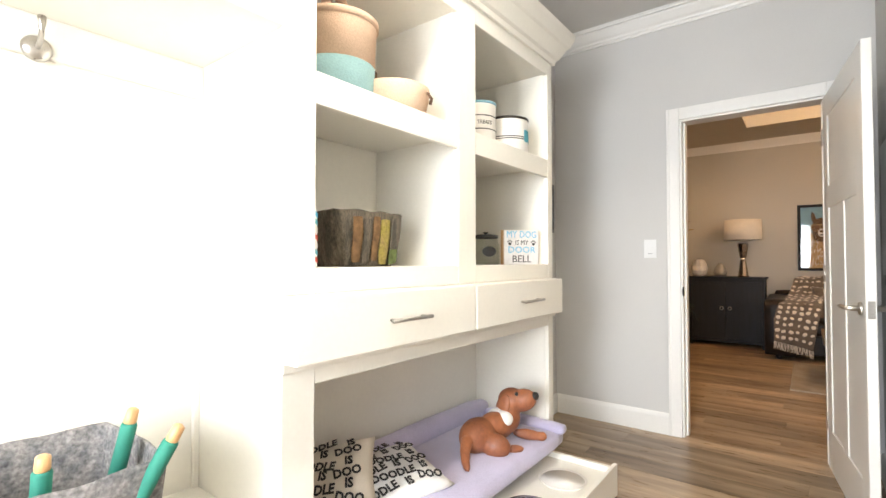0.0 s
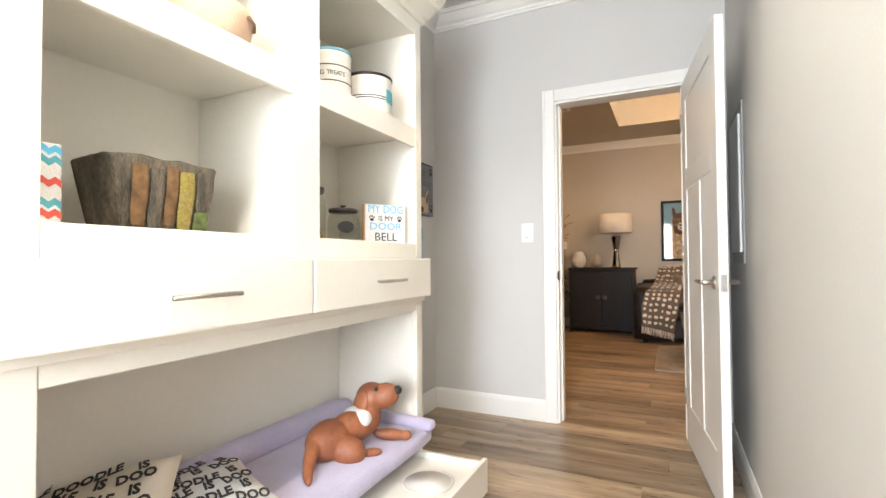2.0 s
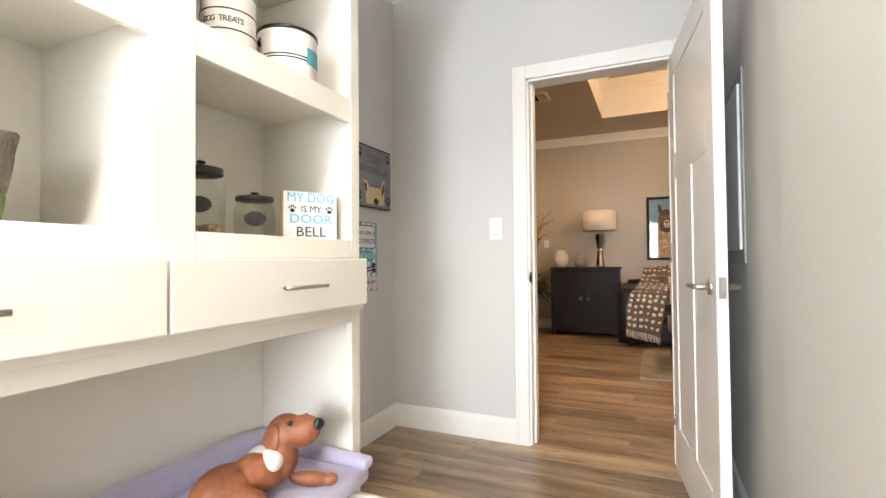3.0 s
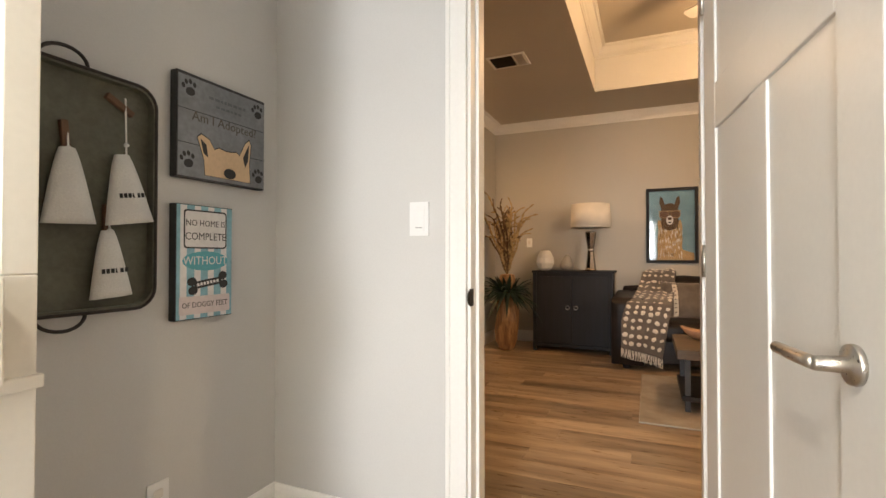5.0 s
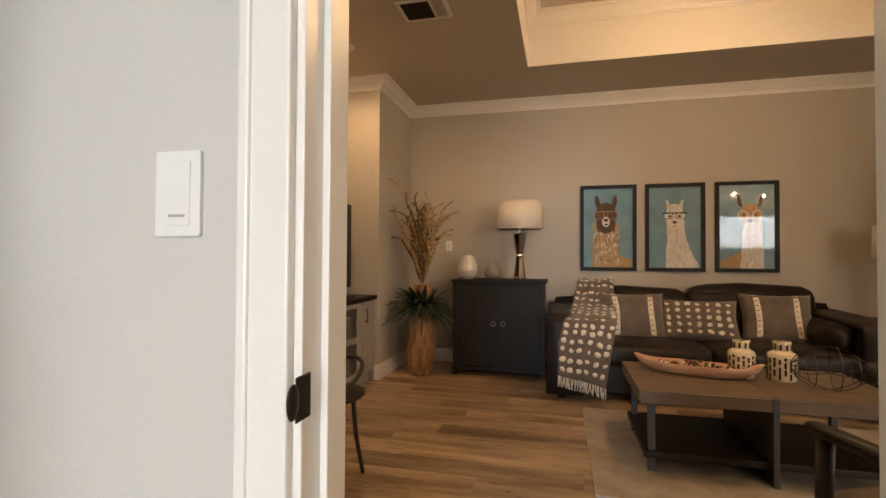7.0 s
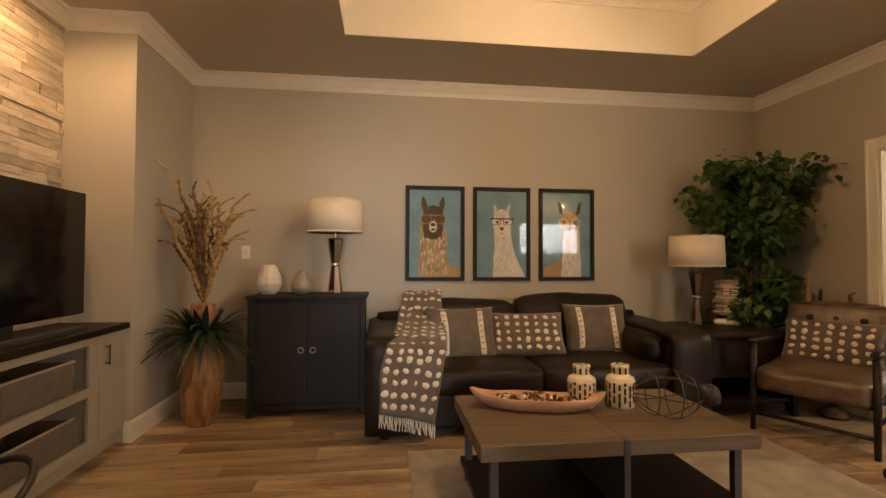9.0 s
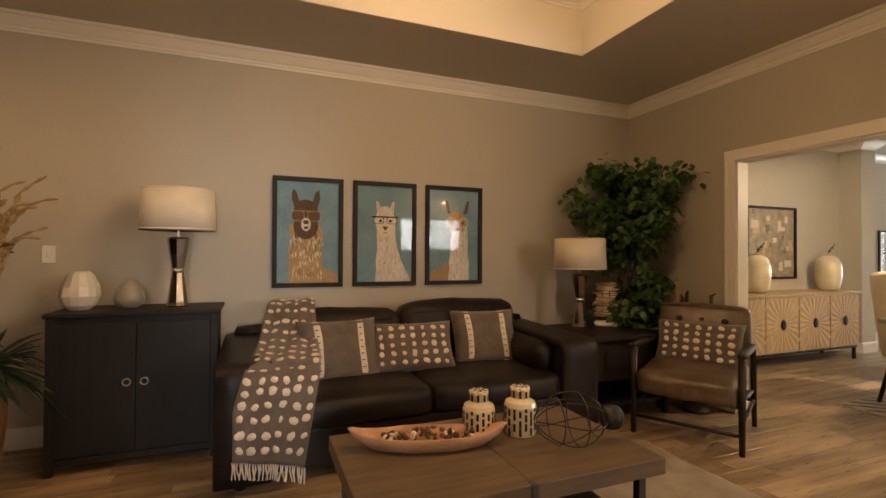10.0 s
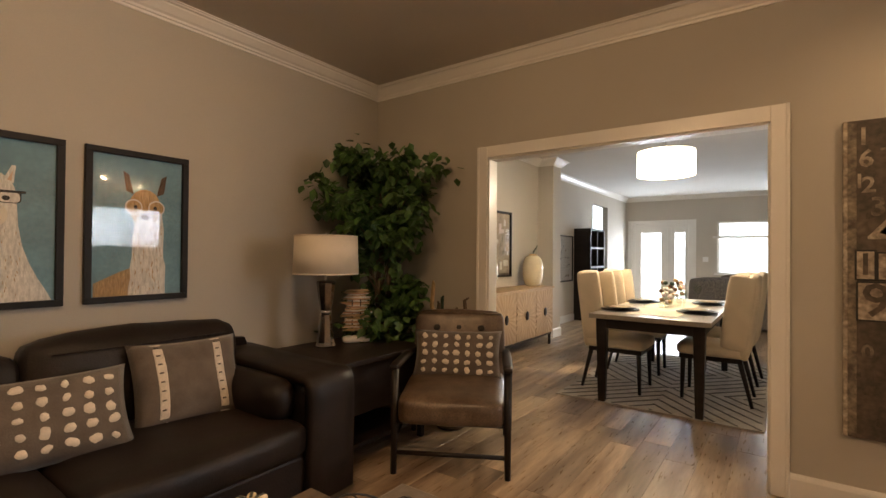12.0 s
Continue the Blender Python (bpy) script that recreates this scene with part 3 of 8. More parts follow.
wall("wall_living_dining", "wall_warm", (3.483, 3.603, 5.06, 6.215, 0, H), (3.483, 3.603, 8.0, 9.17, 0, H), (3.483, 3.603, 6.215, 8.0, 2.02, H))
wall("wall_dining_left", "wall_dining", (3.603, 7.25, 9.30, 9.42, 0, H), (7.25, 7.55, 9.05, 9.64, 0, H), (7.55, 10.55, 9.52, 9.64, 0, H),
     (11.6, 13.32, 9.52, 9.64, 0, H), (10.55, 11.6, 9.52, 9.64, 2.4, H), (10.3, 11.9, 10.6, 10.7, 0, H))
wall("wall_far", "wall_dining", (13.2, 13.32, 9.37, 9.52, 0, H), (13.2, 13.32, 7.44, 7.97, 0, H), (13.2, 13.32, 4.6, 5.4, 0, H),
     (13.2, 13.32, 5.4, 7.44, 2.10, H), (13.2, 13.32, 5.4, 7.44, 0, 0.87), (13.2, 13.32, 7.97, 9.37, 2.08, H))
wall("wall_dining_right", "wall_dining", (3.603, 13.32, 4.5, 4.6, 0, H))
wall("wall_kitchen", "wall_dining", (0.62, 3.6, 0.38, 0.5, 0, H), (5.6, 6.6, 0.38, 0.5, 0, H), (3.6, 5.6, 0.38, 0.5, 0, 1.35), (3.6, 5.6, 0.38, 0.5, 2.25, H),
     (6.5, 6.6, 0.5, 4.5, 0, H))

# ceilings
bm = bmesh.new()
box(-1.5, 0.62, -1.42, 4.828, H, H + 0.1, bm=bm)
single("ceiling_mudroom", bm, "ceil_white", "white painted flat ceiling", "ceiling", kind="structure")
TX0, TX1, TY0, TY1, TZ = -0.445, 2.195, 5.65, 8.28, 3.2
bm = bmesh.new()
for b in ((-2.35, TX0, 4.828, 9.29, H, H + 0.1), (TX1, 3.603, 4.828, 9.29, H, H + 0.1), (TX0, TX1, TY1, 9.29, H, H + 0.1), (TX0, TX1, 4.828, TY0, H, H + 0.1),
          (TX0 - 0.1, TX1 + 0.1, TY0 - 0.1, TY1 + 0.1, TZ, TZ + 0.1)):
    box(*b, bm=bm)
single("ceiling_living", bm, "ceil_taupe", "taupe painted ceiling with a recessed tray", "ceiling", kind="structure")
bm = bmesh.new()
for b in ((TX0 - 0.1, TX0 + 0.003, TY0 - 0.1, TY1 + 0.1, H + 0.002, TZ), (TX1 - 0.003, TX1 + 0.1, TY0 - 0.1, TY1 + 0.1, H + 0.002, TZ),
          (TX0, TX1, TY1 - 0.003, TY1 + 0.1, H + 0.002, TZ), (TX0, TX1, TY0 - 0.1, TY0 + 0.003, H + 0.002, TZ)):
    box(*b, bm=bm)
single("ceiling_tray_sides", bm, "tray_paint", "cream painted sides of the ceiling tray", "ceiling", kind="structure")
bm = bmesh.new()
box(3.603, 13.32, 4.5, 9.64, H, H + 0.1, bm=bm)
box(0.62, 6.6, 0.38, 4.828, H, H + 0.1, bm=bm)
box(10.3, 11.9, 9.64, 10.7, H, H + 0.1, bm=bm)
single("ceiling_dining", bm, "ceil_white", "white painted ceiling of the dining room", "ceiling", kind="structure")

# crown, baseboard and casings
CROWN = [(0, H - 0.10), (0.010, H - 0.10), (0.012, H - 0.086), (0.022, H - 0.082), (0.026, H - 0.070), (0.042, H - 0.060), (0.062, H - 0.040), (0.076, H - 0.026), (0.080, H - 0.017), (0.098, H - 0.015), (0.102, H - 0.006), (0.112, H - 0.005), (0.113, H), (0, H)]
BASE = [(0, 0), (0.016, 0), (0.016, 0.11), (0.012, 0.125), (0.006, 0.136), (0, 0.136)]


def crown(name, segs, prof=CROWN, label="white crown moulding", cat="moulding", mat="trim"):
    bm = bmesh.new()
    for s in segs:
        run(prof, *s[:3], bm, *(s[3:] or (0, 0)))
    single(name, bm, mat, label, cat, kind="structure")


crown("crown_mudroom", [((-1.38, -1.3), (-1.38, 4.768), (1, 0), 0, -1), ((-1.38, 4.768), (0.425, 4.768), (0, -1), -1, -1), ((0.425, 4.768), (0.425, 3.55), (-1, 0), -1, 0), ((0.402, 3.55), (0.402, -1.3), (-1, 0))])
crown("crown_living", [((-2.235, 8.25), (-1.785, 8.25), (0, -1), -1, 1), ((-1.785, 8.25), (-1.785, 9.17), (1, 0), 1, -1), ((-1.785, 9.17), (3.483, 9.17), (0, -1), -1, -1),
                       ((3.483, 9.17), (3.483, 5.06), (-1, 0), -1, 0), ((-2.235, 4.888), (-2.235, 8.25), (1, 0), 0, -1), ((-2.235, 4.888), (0.62, 4.888), (0, 1), -1, 0)])
TC = [(o, z + TZ - H) for o, z in CROWN]
crown("crown_tray", [((TX0 + .003, TY0), (TX0 + .003, TY1), (1, 0), 0, -1), ((TX0, TY1 - .003), (TX1, TY1 - .003), (0, -1), -1, -1), ((TX1 - .003, TY1), (TX1 - .003, TY0), (-1, 0), -1, -1), ((TX1, TY0 + .003), (TX0, TY0 + .003), (0, 1), -1, -1)], TC)
crown("crown_dining", [((3.603, 9.30), (7.25, 9.30), (0, -1), 0, -1), ((7.25, 9.30), (7.25, 9.05), (-1, 0), -1, 1), ((7.25, 9.05), (7.55, 9.05), (0, -1), 1, 1), ((7.55, 9.05), (7.55, 9.52), (1, 0), 1, -1),
                       ((7.55, 9.52), (13.2, 9.52), (0, -1), -1, -1), ((13.2, 9.52), (13.2, 4.6), (-1, 0), -1, 0)])
crown("baseboard", [((-1.38, 3.72), (-1.38, 4.768), (1, 0), 0, -1), ((-1.38, 4.768), (-0.598, 4.768), (0, -1), -1, 0), ((0.425, 4.768), (0.425, 3.55), (-1, 0)), ((0.402, 3.55), (0.402, -1.3), (-1, 0)),
                    ((-1.785, 8.25), (-1.785, 9.17), (1, 0), 1, -1), ((-1.82, 8.25), (-1.785, 8.25), (0, -1), 0, 1), ((-1.785, 9.17), (3.483, 9.17), (0, -1), -1, -1), ((3.483, 9.17), (3.483, 8.085), (-1, 0), -1, 0),
                    ((3.483, 6.13), (3.483, 5.06), (-1, 0)), ((3.603, 9.30), (7.25, 9.30), (0, -1), 0, -1), ((7.25, 9.30), (7.25, 9.05), (-1, 0), -1, 1), ((7.25, 9.05), (7.55, 9.05), (0, -1), 1, 1),
                    ((7.55, 9.05), (7.55, 9.52), (1, 0), 1, -1), ((7.55, 9.52), (10.55, 9.52), (0, -1), -1, 0), ((11.6, 9.52), (13.2, 9.52), (0, -1), 0, -1), ((13.2, 7.9), (13.2, 4.6), (-1, 0)),
                    ((-2.235, 4.888), (-0.57, 4.888), (0, 1))], BASE, "white painted baseboard", "baseboard")


def door_trim(name, axis, at, lo, hi, top, sides, width=0.085):
    """Casing on both faces and the jamb lining of an opening in a wall; at: the two faces."""
    bm = bmesh.new()
    f0, f1 = at

    def b(a0, a1, d0, d1, z0, z1, bev=0.004):
        if axis == "y":
            box(a0, a1, d0, d1, z0, z1, bev, 2, bm)
        else:
            box(d0, d1, a0, a1, z0, z1, bev, 2, bm)
    for d0, d1 in ((f0 - 0.018, f0 + 0.001), (f1 - 0.001, f1 + 0.018)):
        b(lo - width, lo + 0.002, d0, d1, 0, top + width)
        b(hi - 0.002, hi + width, d0, d1, 0, top + width)
        b(lo + 0.002, hi - 0.002, d0, d1, top - 0.002, top + width)
        e = 0.006 if d0 < f0 else -0.006
        b(lo - width, lo - width + 0.018, d0 - max(e, 0), d1 - min(e, 0), 0, top + width)
        b(hi + width - 0.018, hi + width, d0 - max(e, 0), d1 - min(e, 0), 0, top + width)
    t = 0.014
    b(lo - 0.001, lo + t, f0, f1, 0, top, 0.002)
    b(hi - t, hi + 0.001, f0, f1, 0, top, 0.002)
    b(lo, hi, f0, f1, top - t, top + 0.001, 0.002)
    if sides:
        mid = f0 + 0.05
        b(lo + t, lo + t + 0.012, mid, f1 - 0.01, 0, top - t, 0.002)
        b(hi - t - 0.012, hi - t, mid, f1 - 0.01, 0, top - t, 0.002)
    return single(name, bm, "trim", "white painted door casing", "door casing", kind="structure")


door_trim("trim_mudroom_door", "y", (4.768, 4.888), -0.524, 0.222, 2.04, True, 0.074)
door_trim("trim_dining_opening", "x", (3.483, 3.603), 6.215, 8.0, 2.02, False)

# ground outside, and the bright distance beyond the windows
single("ground", box(-400, 400, -400, 400, -0.35, -0.15), "grass", "lawn around the house", "ground", kind="structure")


# ---- soft and repeated shapes ----
def cushion(sx, sy, sz, r, bulge=0.0, cuts=9, rough=0.0, bm=None, m=None):
    """A rounded, slightly swollen box round the origin."""
    b = bmesh.new()
    bmesh.ops.create_cube(b, size=2)
    bmesh.ops.subdivide_edges(b, edges=list(b.edges), cuts=cuts, use_grid_fill=True)
    h = Vector((sx / 2, sy / 2, sz / 2))
    for v in b.verts:
        p = Vector((v.co.x * h.x, v.co.y * h.y, v.co.z * h.z))
        q = Vector([max(-h[i] + r, min(h[i] - r, p[i])) for i in range(3)])
        d = p - q
        if d.length > 1e-6:
            p = q + d.normalized() * r
        u = [1 - (p[i] / h[i]) ** 2 for i in range(3)]
        p.z += math.copysign(bulge, p.z) * u[0] * u[1] * (abs(p.z) / h.z)
        p.y += math.copysign(bulge, p.y) * u[0] * u[2] * (abs(p.y) / h.y)
        p.x += math.copysign(bulge * 0.5, p.x) * u[1] * u[2] * (abs(p.x) / h.x)
        if rough:
            p += Vector((0, 0, 1)) * rough * noise.noise(p * 9) + Vector((0, 1, 0)) * rough * noise.noise(p * 7 + Vector((5, 5, 5)))
        v.co = p
    if m:
        b.transform(m)
    return merge(bm, b) if bm else b


def pillow_z(u, v, t):
    return t * max(0.0, (1 - abs(u) ** 3.2)) ** 0.55 * max(0.0, (1 - abs(v) ** 3.2)) ** 0.55


def pillow_xy(u, v, w, h):
    return 0.5 * w * u * (1 - 0.07 * (1 - v * v)), 0.5 * h * v * (1 - 0.07 * (1 - u * u))


def pillow_body(w, h, t, n=16):
    bm = bmesh.new()
    for s in (1, -1):
        grid = []
        for i in range(n + 1):
            row = []
            for j in range(n + 1):
                u, v = 2 * i / n - 1, 2 * j / n - 1
                x, y = pillow_xy(u, v, w, h)
                z = s * pillow_z(u, v, t) + 0.006 * noise.noise((x * 9, y * 9, s))
                row.append(bm.verts.new((x, y, z if 0 < i < n and 0 < j < n else 0)))
            grid.append(row)
        for i in range(n):
            for j in range(n):
                f = (grid[i][j], grid[i + 1][j], grid[i + 1][j + 1], grid[i][j + 1])
                bm.faces.new(f if s > 0 else tuple(reversed(f)))
    bmesh.ops.remove_doubles(bm, verts=bm.verts, dist=1e-4)
    return bm


def pillow_patch(u0, u1, v0, v1, w, h, t, lift=0.004, n=10):
    """A thin raised band or tuft lying on the pillow's front."""
    bm = bmesh.new()
    grid = []
    for i in range(n + 1):
        row = []
        for j in range(n + 1):
            u, v = u0 + (u1 - u0) * i / n, v0 + (v1 - v0) * j / n
            x, y = pillow_xy(u, v, w, h)
            edge = i in (0, n) or j in (0, n)
            row.append(bm.verts.new((x, y, pillow_z(u, v, t) + (-0.002 if edge else lift + 0.006 * noise.noise((x * 9, y * 9, 1))))))
        grid.append(row)
    for i in range(n):
        for j in range(n):
            bm.faces.new((grid[i][j], grid[i + 1][j], grid[i + 1][j + 1], grid[i][j + 1]))
    return bm


def tuft(s, rng):
    """A ragged woven tuft lying in the plane z = 0."""
    b = bmesh.new()
    n, lop = 14, rng.uniform(0.0, 0.45)
    turn = rng.uniform(0, 6.28)
    rim = []
    for i in range(n):
        a = 2 * math.pi * i / n
        r = s * (1 + lop * math.cos(2 * (a - turn)) * 0.5 + rng.uniform(-0.13, 0.13))
        rim.append((r * math.cos(a), r * math.sin(a)))
    low = [b.verts.new((x, y, 0.0)) for x, y in rim]
    mid = [b.verts.new((x * 0.8, y * 0.8, 0.0030)) for x, y in rim]
    top = b.verts.new((0, 0, 0.0042))
    for i in range(n):
        j = (i + 1) % n
        b.faces.new((low[i], low[j], mid[j], mid[i]))
        b.faces.new((mid[i], mid[j], top))
    return b


def dotted_pillow(m, w, h, t, cols, rows, label, group="dotted pillows"):
    p = thing("throw_pillow", m, label, "pillow", group)
    part("cover", pillow_body(w, h, t), "fabric_taupe", p, smooth=True)
    rnd = random.Random(int(w * 1000) + cols)
    for i in range(cols):
        for j in range(rows):
            u, v = (2 * (i + 0.5) / cols - 1) * 0.9, (2 * (j + 0.5) / rows - 1) * 0.86
            u, v = u + rnd.uniform(-0.015, 0.015), v + rnd.uniform(-0.03, 0.03)
            x, y = pillow_xy(u, v, w, h)
            s = 0.0180 * rnd.uniform(0.8, 1.2)
            part("tuft", tuft(s, rnd), "fabric_ivory", p, smooth=True, m=pose(x, y, pillow_z(u, v, t) + 0.002))
    return p


def striped_pillow(m, w, h, t, label):
    p = thing("throw_pillow", m, label, "pillow", "striped pillows")
    part("cover", pillow_body(w, h, t), "fabric_taupe", p, smooth=True)
    for u in (-0.55, 0.55):
        band = part("band", pillow_patch(u - 0.09, u + 0.09, -0.95, 0.95, w, h, t), "fabric_ivory", p, "ivory woven band", smooth=True)
        for k in range(9):
            v = -0.85 + 1.7 * k / 8
            part("stitch", pillow_patch(u - 0.065, u + 0.04, v - 0.026, v + 0.026, w, h, t, 0.0085, 4), "fabric_taupe", band)
    return p


# ---- mudroom: built-in cabinet ----
cab = thing("built_in_cabinet", pose(0, 0, 0), "white painted built-in cubby cabinet with dog nook", "cabinet")
XB, XF = -1.376, -0.923


def cpart(name, *b, bevel=0.003, mat="cab", label="", parent=None):
    return part(name, box(*b, bevel, 2), mat, parent or cab, label)


cpart("back_panel", XB, XB + 0.012, 0.4, 3.71, 0.0, 2.2)
cpart("side_panel", XB, XF - 0.0205, 3.69, 3.71, 0, 2.16)
cpart("side_panel", XB, XF - 0.0205, 2.12, 2.14, 0, 2.16)
cpart("side_panel", XB + 0.012, XF - 0.02, 2.875, 2.895, 1.09, 2.16)
cpart("side_panel", XB + 0.012, XF - 0.02, 2.975, 2.995, 1.09, 2.16)
cpart("side_panel", XB + 0.012, XF - 0.02, 2.205, 2.221, 0.17, 2.16)
cpart("side_panel", XB + 0.012, XF - 0.02, 3.656, 3.672, 0.17, 2.16)
for z in (1.088, 1.60, 2.09):
    cpart("shelf", XB + 0.012, XF - 0.02, 2.14, 3.69, z, z + 0.02 if z < 1.5 or z > 2 else z + 0.035)
cpart("shelf", XB + 0.012, XF - 0.02, 2.14, 3.69, 0.812, 0.832)
F0, F1 = XF - 0.02, XF
for y0, y1 in ((2.12, 2.221), (2.877, 2.995), (3.656, 3.71)):
    cpart("stile", F0, F1, y0, y1, 1.04, 2.155)
for z0, z1 in ((1.555, 1.645), (2.083, 2.155), (1.04, 1.11)):
    for y0, y1 in ((2.221, 2.877), (2.995, 3.656)):
        cpart("rail", F0, F1 - 0.001, y0, y1, z0, z1)
cpart("stile", F0, F1, 2.12, 2.221, 0, 1.04)
cpart("stile", F0, F1, 3.656, 3.71, 0, 1.04)
cpart("rail", F0, F1 - 0.001, 2.221, 3.656, 0.80, 1.04)
cpart("ledge", F0 + 0.004, F1 + 0.012, 2.116, 3.716, 0.845, 0.868)
cpart("nook_platform", XB + 0.012, F1, 2.221, 3.656, 0.195, 0.215)
cpart("toe_rail", F0, F1 - 0.001, 2.221, 2.90, 0.0, 0.195)
CC = [(0, 2.15), (0.012, 2.15), (0.018, 2.17), (0.03, 2.18), (0.06, 2.235), (0.072, 2.245), (0.09, 2.285), (0.095, 2.31), (0, 2.31)]
bm = run(CC, (XF, 0.4), (XF, 3.71), (1, 0), None, 0, 1)
run(CC, (XF, 3.71), (XB, 3.71), (0, 1), bm, 1, 0)
part("crown", bm, "cab", cab)
cpart("top_panel", XB, XF, 0.4, 3.71, 2.16, 2.18)
for i, (y0, y1, h0, h1) in enumerate(((2.10, 2.858, 2.40, 2.575), (2.866, 3.626, 3.185, 3.365))):
    d = cpart("drawer", XF, -0.833, y0, y1, 0.876, 1.04, bevel=0.004)
    bm = tube([(-0.805, h0, 0.957), (-0.805, h1, 0.957)], 0.006)
    for y in (h0 + 0.02, h1 - 0.02):
        tube([(-0.834, y, 0.957), (-0.805, y, 0.957)], 0.005, bm=bm)
    part("handle", bm, "steel", d, "brushed nickel bar handle", smooth=True)
# coat alcove beside it
cpart("alcove_shelf", XB + 0.012, XF, 0.4, 2.12, 1.725, 1.76)
cpart("hook_rail", XB + 0.012, XB + 0.03, 0.4, 2.12, 1.625, 1.725)
cpart("bench_seat", XB + 0.012, XF + 0.02, 0.4, 2.12, 0.41, 0.446)
cpart("bench_front", F0, F1, 0.4, 2.12, 0.0, 0.41)
cpart("corner_bead", XB + 0.012, XB + 0.03, 2.102, 2.12, 0.446, 1.625)
cpart("side_panel", XB, XF, 0.38, 0.4, 0, 2.16)
cpart("cubby_divider", XB + 0.012, XF, 1.25, 1.27, 1.76, 2.16)
# pull-out feeding drawer
fd = part("feeding_drawer", box(-1.25, -0.605, 2.93, 3.64, 0.06, 0.15, 0.003, 2), "cab", cab)
part("drawer_front", box(-0.605, -0.585, 2.91, 3.66, 0.05, 0.192, 0.003, 2), "cab", fd)
part("drawer_side", box(-0.92, -0.605, 3.64, 3.66, 0.06, 0.175, 0.002, 2), "cab", fd)
part("knob", lathe([(0.006, 0), (0.006, 0.012), (0.014, 0.018), (0.014, 0.026), (0, 0.03)], 16), "steel", fd, "brushed nickel knob", True, pose(-0.585, 3.28, 0.12, 0, 90, 0))
for y in (3.435, 3.115):
    b = thing("dog_bowl", pose(-0.755, y, 0.151), "round stainless steel dog bowl set in white drawer", "bowl", "dog bowls")
    part("rim", lathe([(0.093, -0.03), (0.10, 0.0), (0.106, 0.006), (0.102, 0.009), (0.094, 0.004)], 40), "chrome" if y < 3.3 else "white_cer", b, smooth=True)
    part("basin", lathe([(0.094, 0.0045), (0.085, -0.02), (0.07, -0.04), (0.02, -0.046), (0, -0.046)], 40), "chrome" if y < 3.3 else "white_cer", b, smooth=True)

# coat hook
hk = thing("coat_hook", pose(-1.346, 1.72, 1.66), "brushed nickel coat hook screwed to white rail", "hook")
part("backplate", lathe([(0.0, 0), (0.03, 0), (0.031, 0.004), (0.024, 0.01), (0.01, 0.016), (0, 0.016)], 28), "steel", hk, smooth=True, m=pose(0, 0, -0.02, 0, 90, 0))
part("prong", tube([(0.012, 0, -0.02), (0.03, 0, -0.015), (0.045, 0, 0.0), (0.05, 0, 0.03), (0.047, 0, 0.045)], [0.006, 0.006, 0.006, 0.008, 0.009]), "steel", hk, smooth=True)


# felted basket with grooming tools on the bench
def felt_wall(r0, r1, h, sx, sy, thick=0.008, seg=48, seed=0):
    prof = [(r0 * 0.98, 0), (r0, 0.01), ((r0 + r1) / 2, h / 2), (r1, h - 0.005), (r1 - thick / 2, h + 0.002), (r1 - thick, h - 0.005), ((r0 + r1) / 2 - thick, h / 2), (r0 - thick, 0.012), (0, 0.012)]
    bm = lathe(prof, seg)
    for v in bm.verts:
        ang = math.atan2(v.co.y, v.co.x)
        sq = 1 / max(abs(math.cos(ang)), abs(math.sin(ang))) ** 0.8
        v.co.x *= sx * sq
        v.co.y *= sy * sq
        v.co += 0.006 * (v.co.z / h) * Vector((noise.noise((ang * 1.3, seed, 0)), noise.noise((ang * 1.3, seed, 5)), 0.8 * noise.noise((ang * 3, seed, 9))))
    return bm


fb = thing("felt_basket", pose(-1.066, 1.67, 0.447), "grey felted wool basket on the bench", "basket")
part("body", felt_wall(0.155, 0.18, 0.29, 1.0, 1.05), "felt_grey", fb, smooth=True)
for a, z in ((0.2, 0.1), (1.0, 0.17), (-0.7, 0.12)):
    part("patch", ellipsoid((0.185 * math.cos(a), 0.2 * math.sin(a), z), (0.02, 0.035, 0.045), (0, 0, math.degrees(a)), seg=12), "felt_rust", fb, "rust felt patch", True)
for i, (bx, by, bz, tx, ty, tz) in enumerate(((-1.00, 1.80, 0.56, -0.967, 1.846, 0.818), (-0.90, 1.78, 0.56, -0.815, 1.875, 0.807), (-0.93, 1.68, 0.56, -0.895, 1.682, 0.79))):
    base, tip = Vector((bx - 0.046, by - 0.021, bz)), Vector((tx - 0.046, ty - 0.021, tz))
    g = thing("grooming_brush", Matrix.Translation(base) @ (tip - base).to_track_quat("Z", "Y").to_matrix().to_4x4(), "wood-handled grooming tool with green grip in basket", "brush", "grooming tools")
    L = (tip - base).length
    part("shaft", lathe([(0.004, 0), (0.004, L * 0.3), (0, L * 0.3)], 12), "steel", g, smooth=True)
    part("ferrule", lathe([(0.008, L * 0.27), (0.012, L * 0.36), (0.012, L * 0.40)], 16), "ash", g, smooth=True)
    part("grip", lathe([(0.012, L * 0.38), (0.0155, L * 0.42), (0.0155, L * 0.86), (0.013, L * 0.88)], 20), "green_foam", g, "green foam grip", True)
    part("handle_end", lathe([(0.011, L * 0.86), (0.0125, L * 0.9), (0.0115, L * 0.985), (0.006, L), (0, L)], 16), "ash", g, "varnished wood end", True)

# things on the shelves
Z1, Z0 = 1.636, 1.109
tt = thing("storage_tote", pose(-1.13, 2.46, Z1), "cream and teal felt tote with loop handle", "tote")
part("lower_body", lathe([(0.115, 0), (0.12, 0.01), (0.128, 0.14)], 36), "teal_felt", tt, "teal felt band", True)
